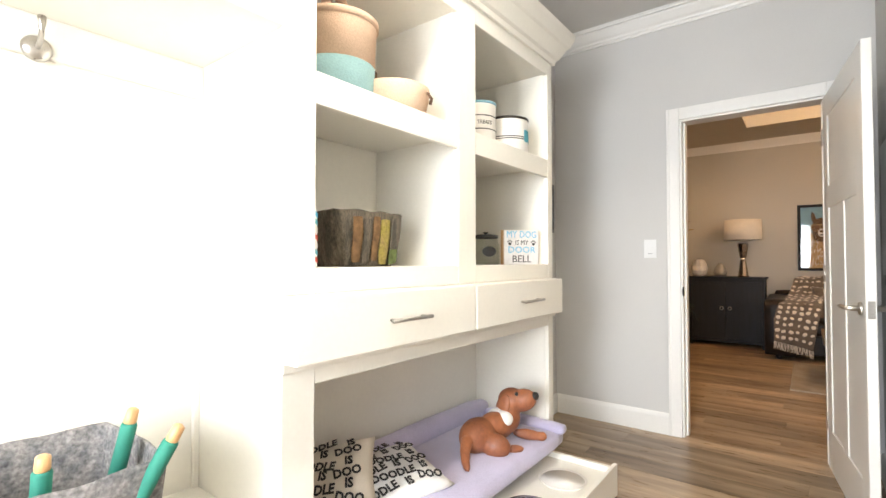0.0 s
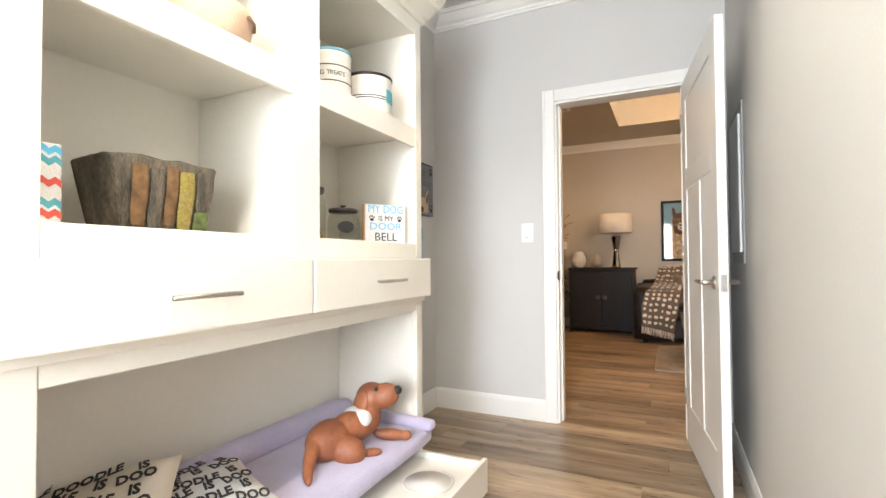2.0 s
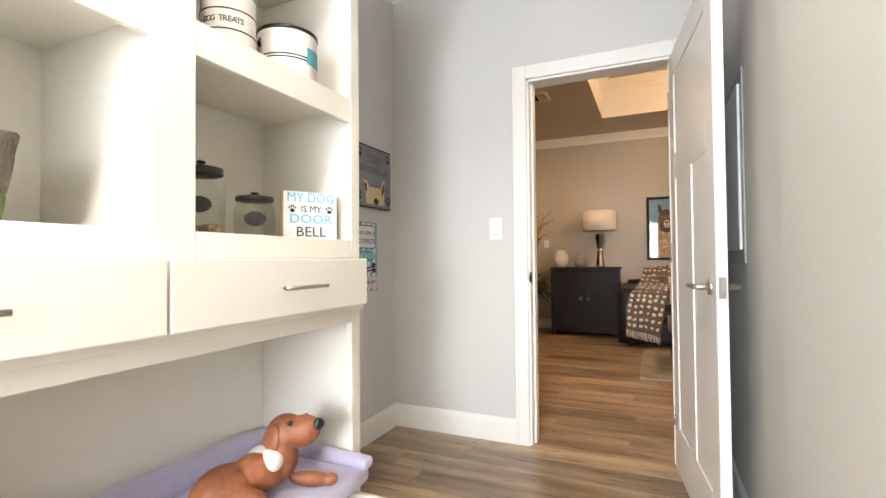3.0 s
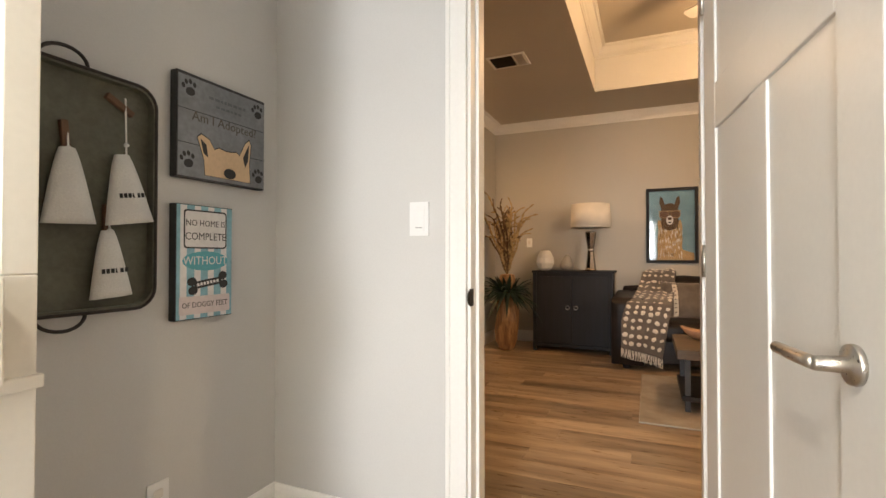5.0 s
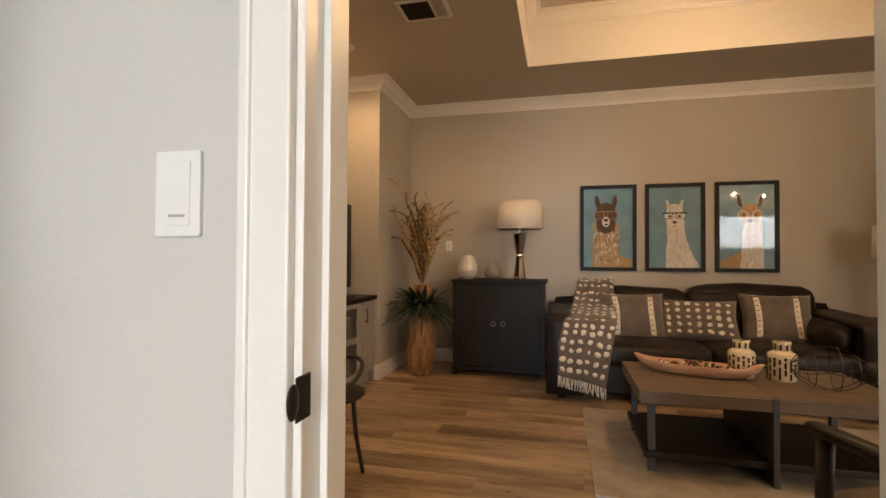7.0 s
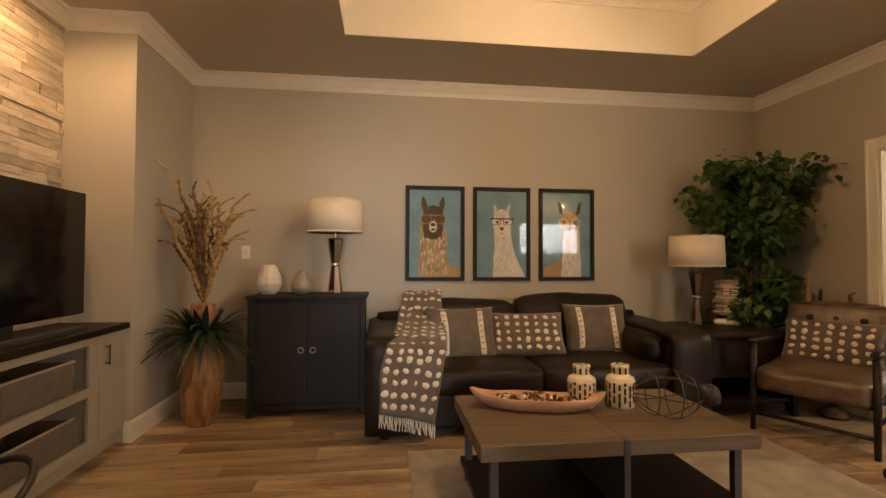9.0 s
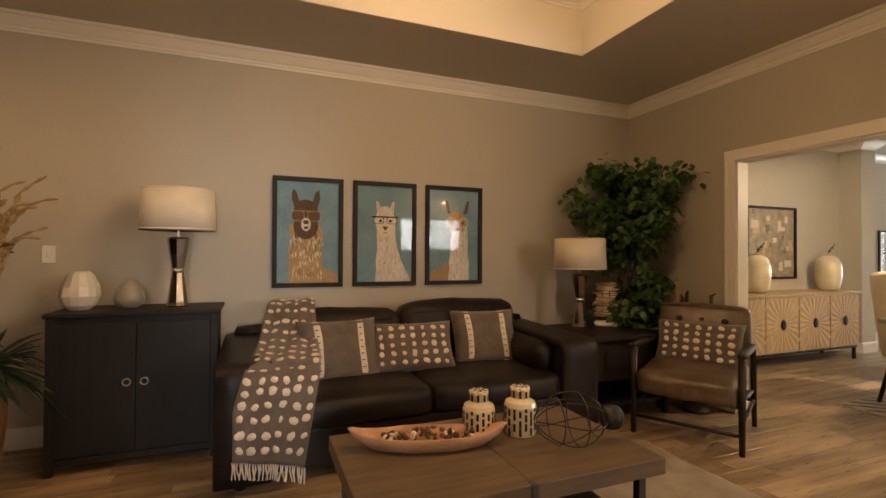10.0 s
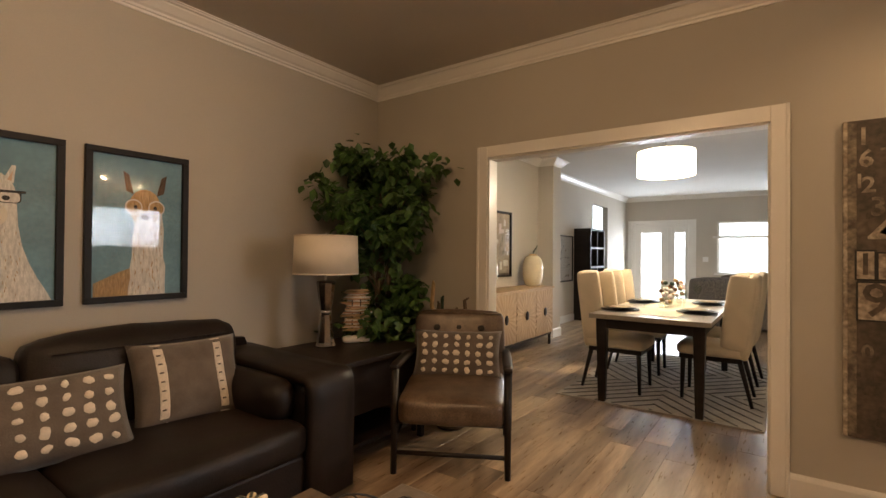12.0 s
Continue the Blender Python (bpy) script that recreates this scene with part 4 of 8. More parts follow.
part("upper_body", lathe([(0.128, 0.14), (0.133, 0.27), (0.138, 0.285), (0.136, 0.292), (0.127, 0.288), (0.124, 0.15), (0.118, 0.02), (0, 0.02)], 36), "cream_felt", tt, smooth=True)
part("rim_band", lathe([(0.134, 0.272), (0.141, 0.276), (0.141, 0.292), (0.134, 0.294)], 36), "cream_felt", tt, smooth=True)
bm = bmesh.new()
for k in range(13):
    a = math.pi * k / 12
    p = Vector((0.0, 0.085 * math.cos(a), 0.27 + 0.125 * math.sin(a)))
    w = 0.018
    for s in (-1, 1):
        bm.verts.new(p + Vector((s * w, 0, 0)))
        bm.verts.new(p * 1.0 + Vector((s * w, 0.008 * math.cos(a), 0.008 * math.sin(a))))
bm.verts.ensure_lookup_table()
for k in range(12):
    a, b = 4 * k, 4 * k + 4
    for i, j in ((0, 1), (1, 3), (3, 2), (2, 0)):
        bm.faces.new((bm.verts[a + i], bm.verts[a + j], bm.verts[b + j], bm.verts[b + i]))
bmesh.ops.recalc_face_normals(bm, faces=bm.faces)
part("handle", bm, "cream_felt", tt, smooth=True, m=pose(0, 0, 0, 0, 0, 25))

pb = thing("felt_bowl", pose(-1.06, 2.665, Z1), "low cream felt bowl with brown strap", "bowl")
part("body", lathe([(0.10, 0), (0.115, 0.02), (0.128, 0.075), (0.13, 0.108), (0.124, 0.112), (0.12, 0.08), (0.10, 0.03), (0, 0.03)], 36), "cream_felt", pb, smooth=True)
part("strap", tube([(0.10, 0.04, 0.09), (0.125, 0.045, 0.085), (0.128, 0.06, 0.07), (0.11, 0.075, 0.06)], 0.006), "clip_wood", pb, "brown leather strap", True)
part("loop", tube([(0.02, 0.10, 0.13), (0.04, 0.125, 0.15), (0.06, 0.105, 0.13)], 0.006), "black", pb, "black cord loop", True)
ellb = ellipsoid((0, 0, 0.05), (0.04, 0.035, 0.05))
ellipsoid((0.02, 0, 0.1), (0.03, 0.028, 0.028), bm=ellb)
ellipsoid((0.035, 0.03, 0.1), (0.012, 0.01, 0.025), bm=ellb)
single("plush_toy", ellb, "fur_brown", "small brown plush toy behind felt bowl", "toy", pose(-1.22, 2.66, Z1 + 0.10), smooth=True)
pbx = thing("wooden_box", pose(-1.24, 2.66, Z1), "small brown box under the plush toy", "box")
part("body", box(-0.05, 0.05, -0.05, 0.05, 0, 0.1, 0.004, 2), "clip_wood", pbx)


def canister(x, y, r, h, lid, words):
    c = thing("enamel_canister", pose(x, y, Z1), "white enamel canister with printed lettering on shelf", "canister", "enamel canisters")
    part("body", lathe([(r * 0.97, 0), (r, 0.008), (r, h - 0.01), (r * 1.01, h)], 40), "white_cer", c, smooth=True)
    part("rim", lathe([(r * 1.0, h - 0.004), (r * 1.04, h), (r * 1.04, h + 0.008), (r * 0.97, h + 0.01), (0, h + 0.012)], 40), lid, c, "dark enamel rim" if lid == "bronze" else "pale teal lid", True)
    for z in ((0.40, 0.46) if lid == "bronze" else (0.36, 0.68)):
        part("line", lathe([(r + 0.0004, h * z), (r + 0.001, h * z + 0.001), (r + 0.001, h * z + 0.0035), (r + 0.0004, h * z + 0.0045)], 40), "ink", c)
    if words:
        for k, ch in enumerate(words):
            a = radians(-52 + (k - len(words) / 2 + 0.5) * 8.6)
            text("lettering", ch, 0.024, "ink", c, pose((r + 0.0012) * math.cos(a), (r + 0.0012) * math.sin(a), h * 0.52, 90, 0, 90 + math.degrees(a)))
    else:
        bm = bmesh.new()
        for k in range(6):
            a = radians(-4 + k * 7)
            box(-0.007, 0.007, -0.028, 0.028, 0, 0.0012, bm=bm)
            bm.verts.ensure_lookup_table()
            mm = pose((r + 0.0006) * math.cos(a), (r + 0.0006) * math.sin(a), h * 0.52, 90, 0, 90 + math.degrees(a))
            for v in bm.verts[-8:]:
                v.co = mm @ v.co
        part("badge", bm, "teal", c, "teal badge")
        part("latch", tube([(r * math.cos(-1.9), r * math.sin(-1.9), h - 0.03), (1.06 * r * math.cos(-1.9), 1.06 * r * math.sin(-1.9), h - 0.04), (r * math.cos(-1.9), r * math.sin(-1.9), h - 0.055)], 0.006), "bronze", c, "", True)


canister(-1.045, 3.20, 0.078, 0.185, "pale_blue", "DOG TREATS")
canister(-1.03, 3.435, 0.098, 0.165, "bronze", "")

fm = thing("felt_basket", pose(-1.14, 2.555, Z0), "brown grey and yellow felted wool basket on shelf", "basket")
part("body", felt_wall(0.098, 0.125, 0.185, 0.85, 1.15, seed=3), "felt_mix", fm, smooth=True)
for y, z, wd, ht, mat in ((-0.085, 0.09, 0.030, 0.15, "felt_rust"), (-0.045, 0.085, 0.030, 0.15, "felt_mix"), (-0.005, 0.095, 0.026, 0.15, "felt_rust"), (0.036, 0.085, 0.036, 0.155, "felt_yellow"), (0.092, 0.115, 0.05, 0.11, "felt_mix"), (0.085, 0.035, 0.045, 0.05, "felt_green")):
    part("patch", cushion(0.006, wd, ht, 0.002, 0.001, 8, 0.018), mat, fm, "coloured felt patch", True, pose(0.098 + 0.115 * z - 0.10 * max(0, abs(y) - 0.06), y, z, 0, 7, (-14 if y < -0.05 else 14 if y > 0.06 else 0)))

cb = thing("chevron_box", pose(-1.06, 2.262, Z0), "small box covered in red teal and white zigzag print", "box")
part("body", box(-0.045, 0.045, -0.035, 0.035, 0, 0.17, 0.003, 2), "white_print", cb)
for k, mat in enumerate(("red", "teal", "white_cloth", "red", "white_cloth", "teal", "sky_blue")):
    bm = bmesh.new()
    pts = [(-0.035 + 0.0117 * i, 0.012 + 0.022 * k + (0.009 if i % 2 else 0)) for i in range(7)]
    v0 = [bm.verts.new((0.0458, y, z)) for y, z in pts]
    v1 = [bm.verts.new((0.0458, y, min(0.168, z + 0.015))) for y, z in pts]
    for i in range(6):
        bm.faces.new((v0[i], v0[i + 1], v1[i + 1], v1[i]))
    v0 = [bm.verts.new((y * 1.28, -0.0358, z)) for y, z in pts]
    v1 = [bm.verts.new((y * 1.28, -0.0358, min(0.168, z + 0.015))) for y, z in pts]
    for i in range(6):
        bm.faces.new((v0[i], v0[i + 1], v1[i + 1], v1[i]))
    part("zigzag", bm, mat, cb)


def treat_jar(x, y, r, h, fill):
    j = thing("treat_jar", pose(x, y, Z0), "clear glass treat jar with black metal lid", "jar", "treat jars")
    part("glass_body", lathe([(r * 0.9, 0), (r, 0.012), (r * 1.02, h * 0.55), (r * 0.86, h * 0.78), (r * 0.8, h * 0.82)], 36), "jar_glass", j, smooth=True)
    part("lid", lathe([(r * 0.84, h * 0.80), (r * 0.93, h * 0.815), (r * 0.93, h * 0.90), (r * 0.6, h * 0.925), (0.008, h * 0.935), (0.006, h * 0.955), (0.014, h * 0.975), (0.012, h), (0, h)], 36), "black", j, "black metal lid", True)
    bm = lathe([(0, -0.001), (0.001, -0.001), (0.034, 0), (0.034, 0.002), (0, 0.003)], 28)
    bm.transform(Matrix.Diagonal((1, 0.72, 1, 1)))
    part("label_plate", bm, "black", j, "black oval label", False, pose(r * 1.02 * math.cos(-0.75), r * 1.02 * math.sin(-0.75), h * 0.4, 90, 0, 90 - 43))
    if fill:
        bm = bmesh.new()
        rnd = random.Random(5)
        for k in range(60):
            a, q = rnd.uniform(0, 6.28), r * 0.8 * math.sqrt(rnd.random())
            ellipsoid((q * math.cos(a), q * math.sin(a), 0.012 + rnd.random() * h * fill), (0.012, 0.009, 0.006), (rnd.uniform(0, 90), rnd.uniform(0, 90), 0), bm, 6)
        part("biscuits", bm, "kibble", j, "tan dog biscuits", True)


treat_jar(-1.15, 3.19, 0.068, 0.235, 0.1)
treat_jar(-1.12, 3.375, 0.066, 0.158, 0)

sg = thing("box_sign", pose(-0.998, 3.52, Z0, 0, 0, 60), "white box sign with blue and black lettering on shelf", "sign")
part("board", box(-0.098, 0.098, 0.004, 0.04, 0, 0.17, 0.002), "white_print", sg)
part("edge", box(-0.099, 0.099, 0.012, 0.0405, -0.0003, 0.1705, 0.001), "ash", sg, "bare wood sides")
for body, size, z, mat, st in (("MY DOG", 0.048, 0.148, "sky_blue", 0.92), ("IS MY", 0.032, 0.108, "ink", 1.0), ("DOOR", 0.045, 0.072, "sky_blue", 1.18), ("BELL", 0.05, 0.026, "ink", 1.1)):
    text("lettering", body, size, mat, sg, pose(0, 0.0035, z, 90, 0, 0), stretch=st)


def paw(parent, m, s, mat="ink"):
    bm = slab(oval(0, -0.3 * s, 0.42 * s, 0.34 * s, 14), 0, 0.0006)
    for x, y in ((-0.52, 0.2), (-0.19, 0.46), (0.19, 0.46), (0.52, 0.2)):
        slab(oval(x * s, y * s, 0.15 * s, 0.21 * s, 10), 0, 0.0006, bm)
    part("paw_print", bm, mat, parent, "", False, m)


paw(sg, pose(-0.068, 0.0035, 0.108, 90, 0, 0), 0.02)
paw(sg, pose(0.068, 0.0035, 0.108, 90, 0, 0), 0.02)

# dog bed, pillow and clay dog
bed = thing("dog_bed", pose(0, 0, 0.215), "lavender plush dog bed in the cabinet nook", "dog bed")
part("mattress", cushion(0.50, 1.42, 0.085, 0.035, 0.008, 12, 0.004), "purple", bed, smooth=True, m=pose(-1.085, 2.945, 0.044))
part("bolster", cushion(0.10, 1.40, 0.095, 0.045, 0.004, 10, 0.006), "purple", bed, smooth=True, m=pose(-1.305, 2.945, 0.115))
part("bolster", cushion(0.46, 0.07, 0.05, 0.024, 0.004, 8, 0.004), "purple", bed, smooth=True, m=pose(-1.05, 3.615, 0.092))


def word_pillow(m, mat, ink, label):
    p = thing("dog_pillow", m, label, "pillow", "word pillows")
    w, h, t = 0.40, 0.31, 0.062
    part("cover", pillow_body(w, h, t), mat, p, smooth=True)
    rnd = random.Random(3)
    for r in range(6):
        v = -0.76 + 0.3 * r
        for u, word in (((-0.52, "DOODLE"), (0.16, "IS"), (0.60, "DOO")), ((-0.68, "DLE"), (-0.05, "DOODLE"), (0.62, "IS")))[r % 2]:
            x, y = pillow_xy(u, v + rnd.uniform(-0.03, 0.03), w, h)
            text("lettering", word, 0.046, ink, p, pose(x, y, pillow_z(u, v, t) + 0.006, -17 * v, 17 * u, rnd.uniform(-14, 14)), bold=0.0018, stretch=0.86)


word_pillow(pose(-1.10, 2.67, 0.335, 10, -4, 74), "white_cloth", "ink", "white dog pillow printed with black words")
word_pillow(pose(-1.21, 2.46, 0.36, 28, -12, 42), "linen", "ink", "beige dog pillow printed with black words")

dog, details = bmesh.new(), bmesh.new()


def blob(c, r, rot=(0, 0, 0), mi=0, seg=20, fused=True):
    b = ellipsoid(c, r, rot, seg=seg)
    for f in b.faces:
        f.material_index = mi
    merge(dog if mi == 0 and fused else details, b)


blob((-0.985, 3.19, 0.365), (0.075, 0.10, 0.075))
blob((-0.955, 3.30, 0.385), (0.062, 0.095, 0.062), (-12, 0, -12))
blob((-0.935, 3.365, 0.41), (0.056, 0.062, 0.075))
blob((-0.925, 3.385, 0.482), (0.066, 0.060, 0.058))
blob((-0.875, 3.40, 0.488), (0.064, 0.047, 0.050), (0, -22, 15))
blob((-0.822, 3.414, 0.512), (0.017, 0.022, 0.019), mi=1, seg=14)
for s, yy in ((-1, 3.325), (1, 3.44)):
    blob((-0.943, yy - 0.006 * s, 0.458), (0.038, 0.015, 0.066), (8 * s, 14, 12 * s), fused=False)
    blob((-0.886, 3.395 + s * 0.038, 0.524), (0.009, 0.008, 0.009), mi=1, seg=12)
blob((-0.93, 3.315, 0.415), (0.045, 0.045, 0.036), (20, 0, 0), mi=2)
blob((-0.965, 3.30, 0.43), (0.035, 0.045, 0.022), (25, 0, 0), mi=2)
blob((-0.865, 3.43, 0.325), (0.072, 0.026, 0.024), (0, 8, 35))
blob((-0.815, 3.465, 0.318), (0.026, 0.024, 0.02))
blob((-0.90, 3.20, 0.335), (0.065, 0.05, 0.052), (0, 10, 25))
blob((-0.85, 3.27, 0.312), (0.045, 0.022, 0.018), (0, 0, 45))
merge(dog, tube([(-0.98, 3.10, 0.37), (-0.955, 3.05, 0.345), (-0.925, 3.01, 0.325), (-0.90, 2.985, 0.316), (-0.885, 2.97, 0.316)], [0.028, 0.022, 0.018, 0.014, 0.007], 12))
lump = bpy.data.meshes.new("lump")
dog.to_mesh(lump)
lump_ob = new("lump", lump)
fuse = lump_ob.modifiers.new("fuse", "REMESH")
fuse.mode, fuse.voxel_size = "VOXEL", 0.005
soften = lump_ob.modifiers.new("soften", "SMOOTH")
soften.factor, soften.iterations = 0.5, 5
bpy.context.view_layer.update()
fused = bpy.data.meshes.new_from_object(lump_ob.evaluated_get(bpy.context.evaluated_depsgraph_get()))
bpy.data.objects.remove(lump_ob)
dog = bmesh.new()
dog.from_mesh(fused)
for f in dog.faces:
    f.material_index = 0
merge(dog, details)
ob = single("dog_statue", dog, "dog_brown", "brown dachshund figure lying on lavender dog bed", "dog figure", pose(-0.046, -0.021, 0), smooth=True)
ob.data.materials.append(M["black"])
ob.data.materials.append(M["white_cloth"])

# ---- mudroom: door, switch, wall decor ----
LV = Vector((0.302 - 0.200, 3.935 - 4.762, 0))
LM = Matrix.Translation((0.200, 4.762, 0.008)) @ Matrix.Rotation(math.atan2(LV.y, LV.x), 4, "Z")
LW, LT, LH = LV.length, 0.035, 2.012
door = thing("door_1", LM, "white three-panel interior door standing open", "door", kind="structure")
ST = 0.11
part("stile", box(0, ST, 0, LT, 0, LH, 0.003, 2), "trim", door)
part("stile", box(LW - ST, LW, 0, LT, 0, LH, 0.003, 2), "trim", door)
part("mullion", box(LW / 2 - 0.05, LW / 2 + 0.05, 0.0005, LT - 0.0005, 0.22, 1.40, 0.003, 2), "trim", door)
for z0, z1 in ((0, 0.22), (1.40, 1.52), (LH - 0.12, LH)):
    part("rail", box(ST, LW - ST, 0.0003, LT - 0.0003, z0, z1, 0.003, 2), "trim", door)
for x0, x1, z0, z1 in ((ST, LW / 2 - 0.05, 0.22, 1.40), (LW / 2 + 0.05, LW - ST, 0.22, 1.40), (ST, LW - ST, 1.52, LH - 0.12)):
    part("panel", box(x0 - 0.01, x1 + 0.01, 0.006, LT - 0.006, z0 - 0.01, z1 + 0.01), "trim", door)
for s, y in ((-1, 0.0), (1, LT)):
    h = part("lever_handle", lathe([(0, 0), (0.026, 0), (0.027, 0.004), (0.026, 0.009), (0.011, 0.011), (0.010, 0.045), (0.009, 0.05), (0, 0.05)], 28), "steel", door, "brushed nickel lever handle", True,
             pose(LW - 0.065, y, 0.925, 90 if s < 0 else -90, 0, 0))
    part("lever", tube([(0, 0, 0.046), (-0.012, 0, 0.048), (-0.06, 0, 0.05), (-0.115, 0, 0.05)], [0.009, 0.0095, 0.0095, 0.0085], 14), "steel", h, "", True)
part("latch_plate", box(LW - 0.0005, LW + 0.0015, 0.006, LT - 0.006, 0.89, 0.96), "steel", door, "brushed nickel latch plate")
for z in (0.25, 1.05, 1.8):
    part("hinge", tube([(0.0, -0.004, z - 0.045), (0.0, -0.004, z + 0.045)], 0.006), "steel", door, "nickel hinge", True)
stop = thing("door_stop", pose(0.40, 3.93, 0.06), "white-tipped spring door stop on the baseboard", "door stop")
part("spring", tube([(0.008, 0, 0), (-0.03, 0, 0)], 0.005), "steel", stop, smooth=True)
part("tip", tube([(-0.03, 0, 0), (-0.04, 0, 0)], 0.008), "plastic_white", stop, smooth=True)

sp = thing("strike_plate", pose(-0.5095, 4.768, 0.93), "dark bronze strike plate on the door jamb", "strike plate")
part("plate", box(0, 0.003, -0.018, 0.018, -0.03, 0.03, 0.001), "bronze", sp)
part("lip", ellipsoid((0.002, -0.026, 0), (0.004, 0.014, 0.024)), "bronze", sp, smooth=True)

sw = thing("light_switch", pose(-0.707, 4.767, 1.207, 90, 0, 0), "white dimmer light switch on greige wall", "light switch")
part("plate", slab(round_rect(-0.038, 0.038, -0.061, 0.061, 0.004), 0, 0.006), "plastic_white", sw)
part("paddle", box(-0.022, 0.022, -0.046, 0.046, 0.006, 0.0078, 0.0006), "plastic_white", sw)
part("slider", box(-0.014, 0.014, -0.034, -0.030, 0.0078, 0.0083), "panel_grey", sw, "grey indicator bar")

ol = thing("wall_outlet", pose(-1.379, 4.255, 0.30, 90, 0, 90), "white wall outlet above the baseboard", "outlet")
part("plate", slab(round_rect(-0.036, 0.036, -0.058, 0.058, 0.004), 0, 0.005), "plastic_white", ol)
for y in (-0.02, 0.02):
    part("socket", slab(round_rect(-0.016, 0.016, y - 0.014, y + 0.014, 0.006), 0.005, 0.0065), "white_cer", ol)

ep = thing("electrical_panel", pose(0.4245, 4.37, 1.37, 90, 0, -90), "grey steel electrical panel door on the wall", "electrical panel")
part("surround", box(-0.19, 0.19, -0.36, 0.36, 0, 0.006, 0.002), "panel_grey", ep)
part("panel_door", box(-0.155, 0.155, -0.31, 0.31, 0.006, 0.016, 0.003, 2), "plastic_white", ep)
for x, y in ((0.175, 0.2), (0.175, 0.0), (0.175, -0.2), (-0.175, 0.2), (-0.175, -0.2)):
    part("screw", lathe([(0, 0.006), (0.005, 0.006), (0.004, 0.010), (0, 0.011)], 10), "steel", ep, m=pose(x, y, 0))

WX = -1.379
ad = thing("wall_sign", pose(WX, 4.474, 1.508, 90, 0, 90), "grey wooden sign with painted dog face and paw prints", "wall sign")
w, h = 0.38, 0.35
part("board", box(-w / 2, w / 2, -h / 2, h / 2, 0.002, 0.034, 0.002), "black", ad, "black wooden edge")
for k in range(3):
    part("plank", box(-w / 2 + 0.004, w / 2 - 0.004, -h / 2 + 0.004 + 0.1125 * k, -h / 2 + 0.114 + 0.1125 * k, 0.034, 0.036, 0.001), "slate", ad)
FACE = pose(0.012, -0.036, 0) @ Matrix.Diagonal((0.76, 0.78, 1, 1))
part("dog_face", slab([(-0.125, -0.155), (-0.13, -0.09), (-0.165, 0.005), (-0.145, 0.02), (-0.105, 0.005), (-0.075, -0.035), (-0.05, -0.022), (-0.02, -0.03), (0.02, -0.03), (0.05, -0.022), (0.07, -0.035), (0.105, 0.03), (0.128, 0.05), (0.14, 0.03), (0.13, -0.06), (0.135, -0.155)], 0.036, 0.0368), "tan", ad, "tan painted dog face", m=FACE)
part("outline", slab([(-0.128, -0.157), (-0.133, -0.09), (-0.170, 0.006), (-0.147, 0.026), (-0.103, 0.009), (-0.075, -0.030), (-0.05, -0.017), (-0.02, -0.025), (0.02, -0.025), (0.05, -0.017), (0.069, -0.030), (0.105, 0.036), (0.130, 0.057), (0.145, 0.03), (0.134, -0.06), (0.139, -0.157)], 0.0358, 0.0363), "ink", ad, m=FACE)
part("ear", slab([(-0.15, 0.0), (-0.135, -0.06), (-0.11, -0.075), (-0.12, -0.02)], 0.0368, 0.0374), "ink", ad, m=FACE)
part("ear", slab([(0.128, 0.03), (0.09, -0.04), (0.105, -0.085), (0.122, -0.05)], 0.0368, 0.0374), "ink", ad, m=FACE)
part("nose", slab(oval(0.012, -0.13, 0.035, 0.024), 0.0368, 0.0374), "ink", ad, m=FACE)
for x, y in ((-0.145, 0.125), (0.15, 0.125), (-0.15, -0.115), (0.155, -0.125)):
    paw(ad, pose(x, y, 0.0362, 0, 0, 15), 0.042)
rnd = random.Random(2)
for y, x0, x1, hh in ((0.115, -0.07, 0.08, 0.010), (0.09, -0.04, 0.06, 0.008)):
    x = x0
    while x < x1:
        d = rnd.uniform(0.008, 0.02)
        part("faint_word", box(x, x + d, y - hh / 2, y + hh / 2, 0.036, 0.0366), "slate_dark", ad, "faint grey painted word")
        x += d + 0.006
text("lettering", "Am I Adopted?", 0.046, "art_dark", ad, pose(0.005, 0.035, 0.0364), depth=0.0003)

ft = thing("wall_sign", pose(WX, 4.397, 1.053, 90, 0, 90), "blue and white striped sign with dog bone motto", "wall sign")
w, h = 0.225, 0.385
part("board", box(-w / 2, w / 2, -h / 2, h / 2, 0.002, 0.034, 0.002), "black", ft, "black wooden edge")
part("face", box(-w / 2 + 0.003, w / 2 - 0.003, -h / 2 + 0.003, h / 2 - 0.003, 0.034, 0.0355), "pale_blue", ft, "pale blue print")
for k in range(4):
    x = -0.085 + 0.053 * k
    part("stripe", box(x - 0.012, x + 0.012, -h / 2 + 0.004, h / 2 - 0.004, 0.0355, 0.0359), "white_print", ft)
part("plaque", slab(round_rect(-0.085, 0.085, 0.045, 0.175, 0.012), 0.0359, 0.0364), "ink", ft)
part("plaque", slab(round_rect(-0.08, 0.08, 0.05, 0.17, 0.01), 0.0364, 0.0369), "white_print", ft)
part("oval", slab(oval(0, 0.003, 0.09, 0.033), 0.0359, 0.0366), "teal", ft)
bone = slab(round_rect(-0.055, 0.055, -0.085, -0.06, 0.01), 0.0359, 0.0366)
for x in (-0.062, 0.062):
    for y in (-0.088, -0.058):
        slab(oval(x, y, 0.018, 0.015, 12), 0.0359, 0.0366, bone)
part("bone", bone, "ink", ft, "black bone shape", m=pose(0, 0, 0.0002, 0, 0, 8))
part("plaque", slab(round_rect(-0.1, 0.1, -0.175, -0.115, 0.006), 0.0359, 0.0366), "pink_white", ft)
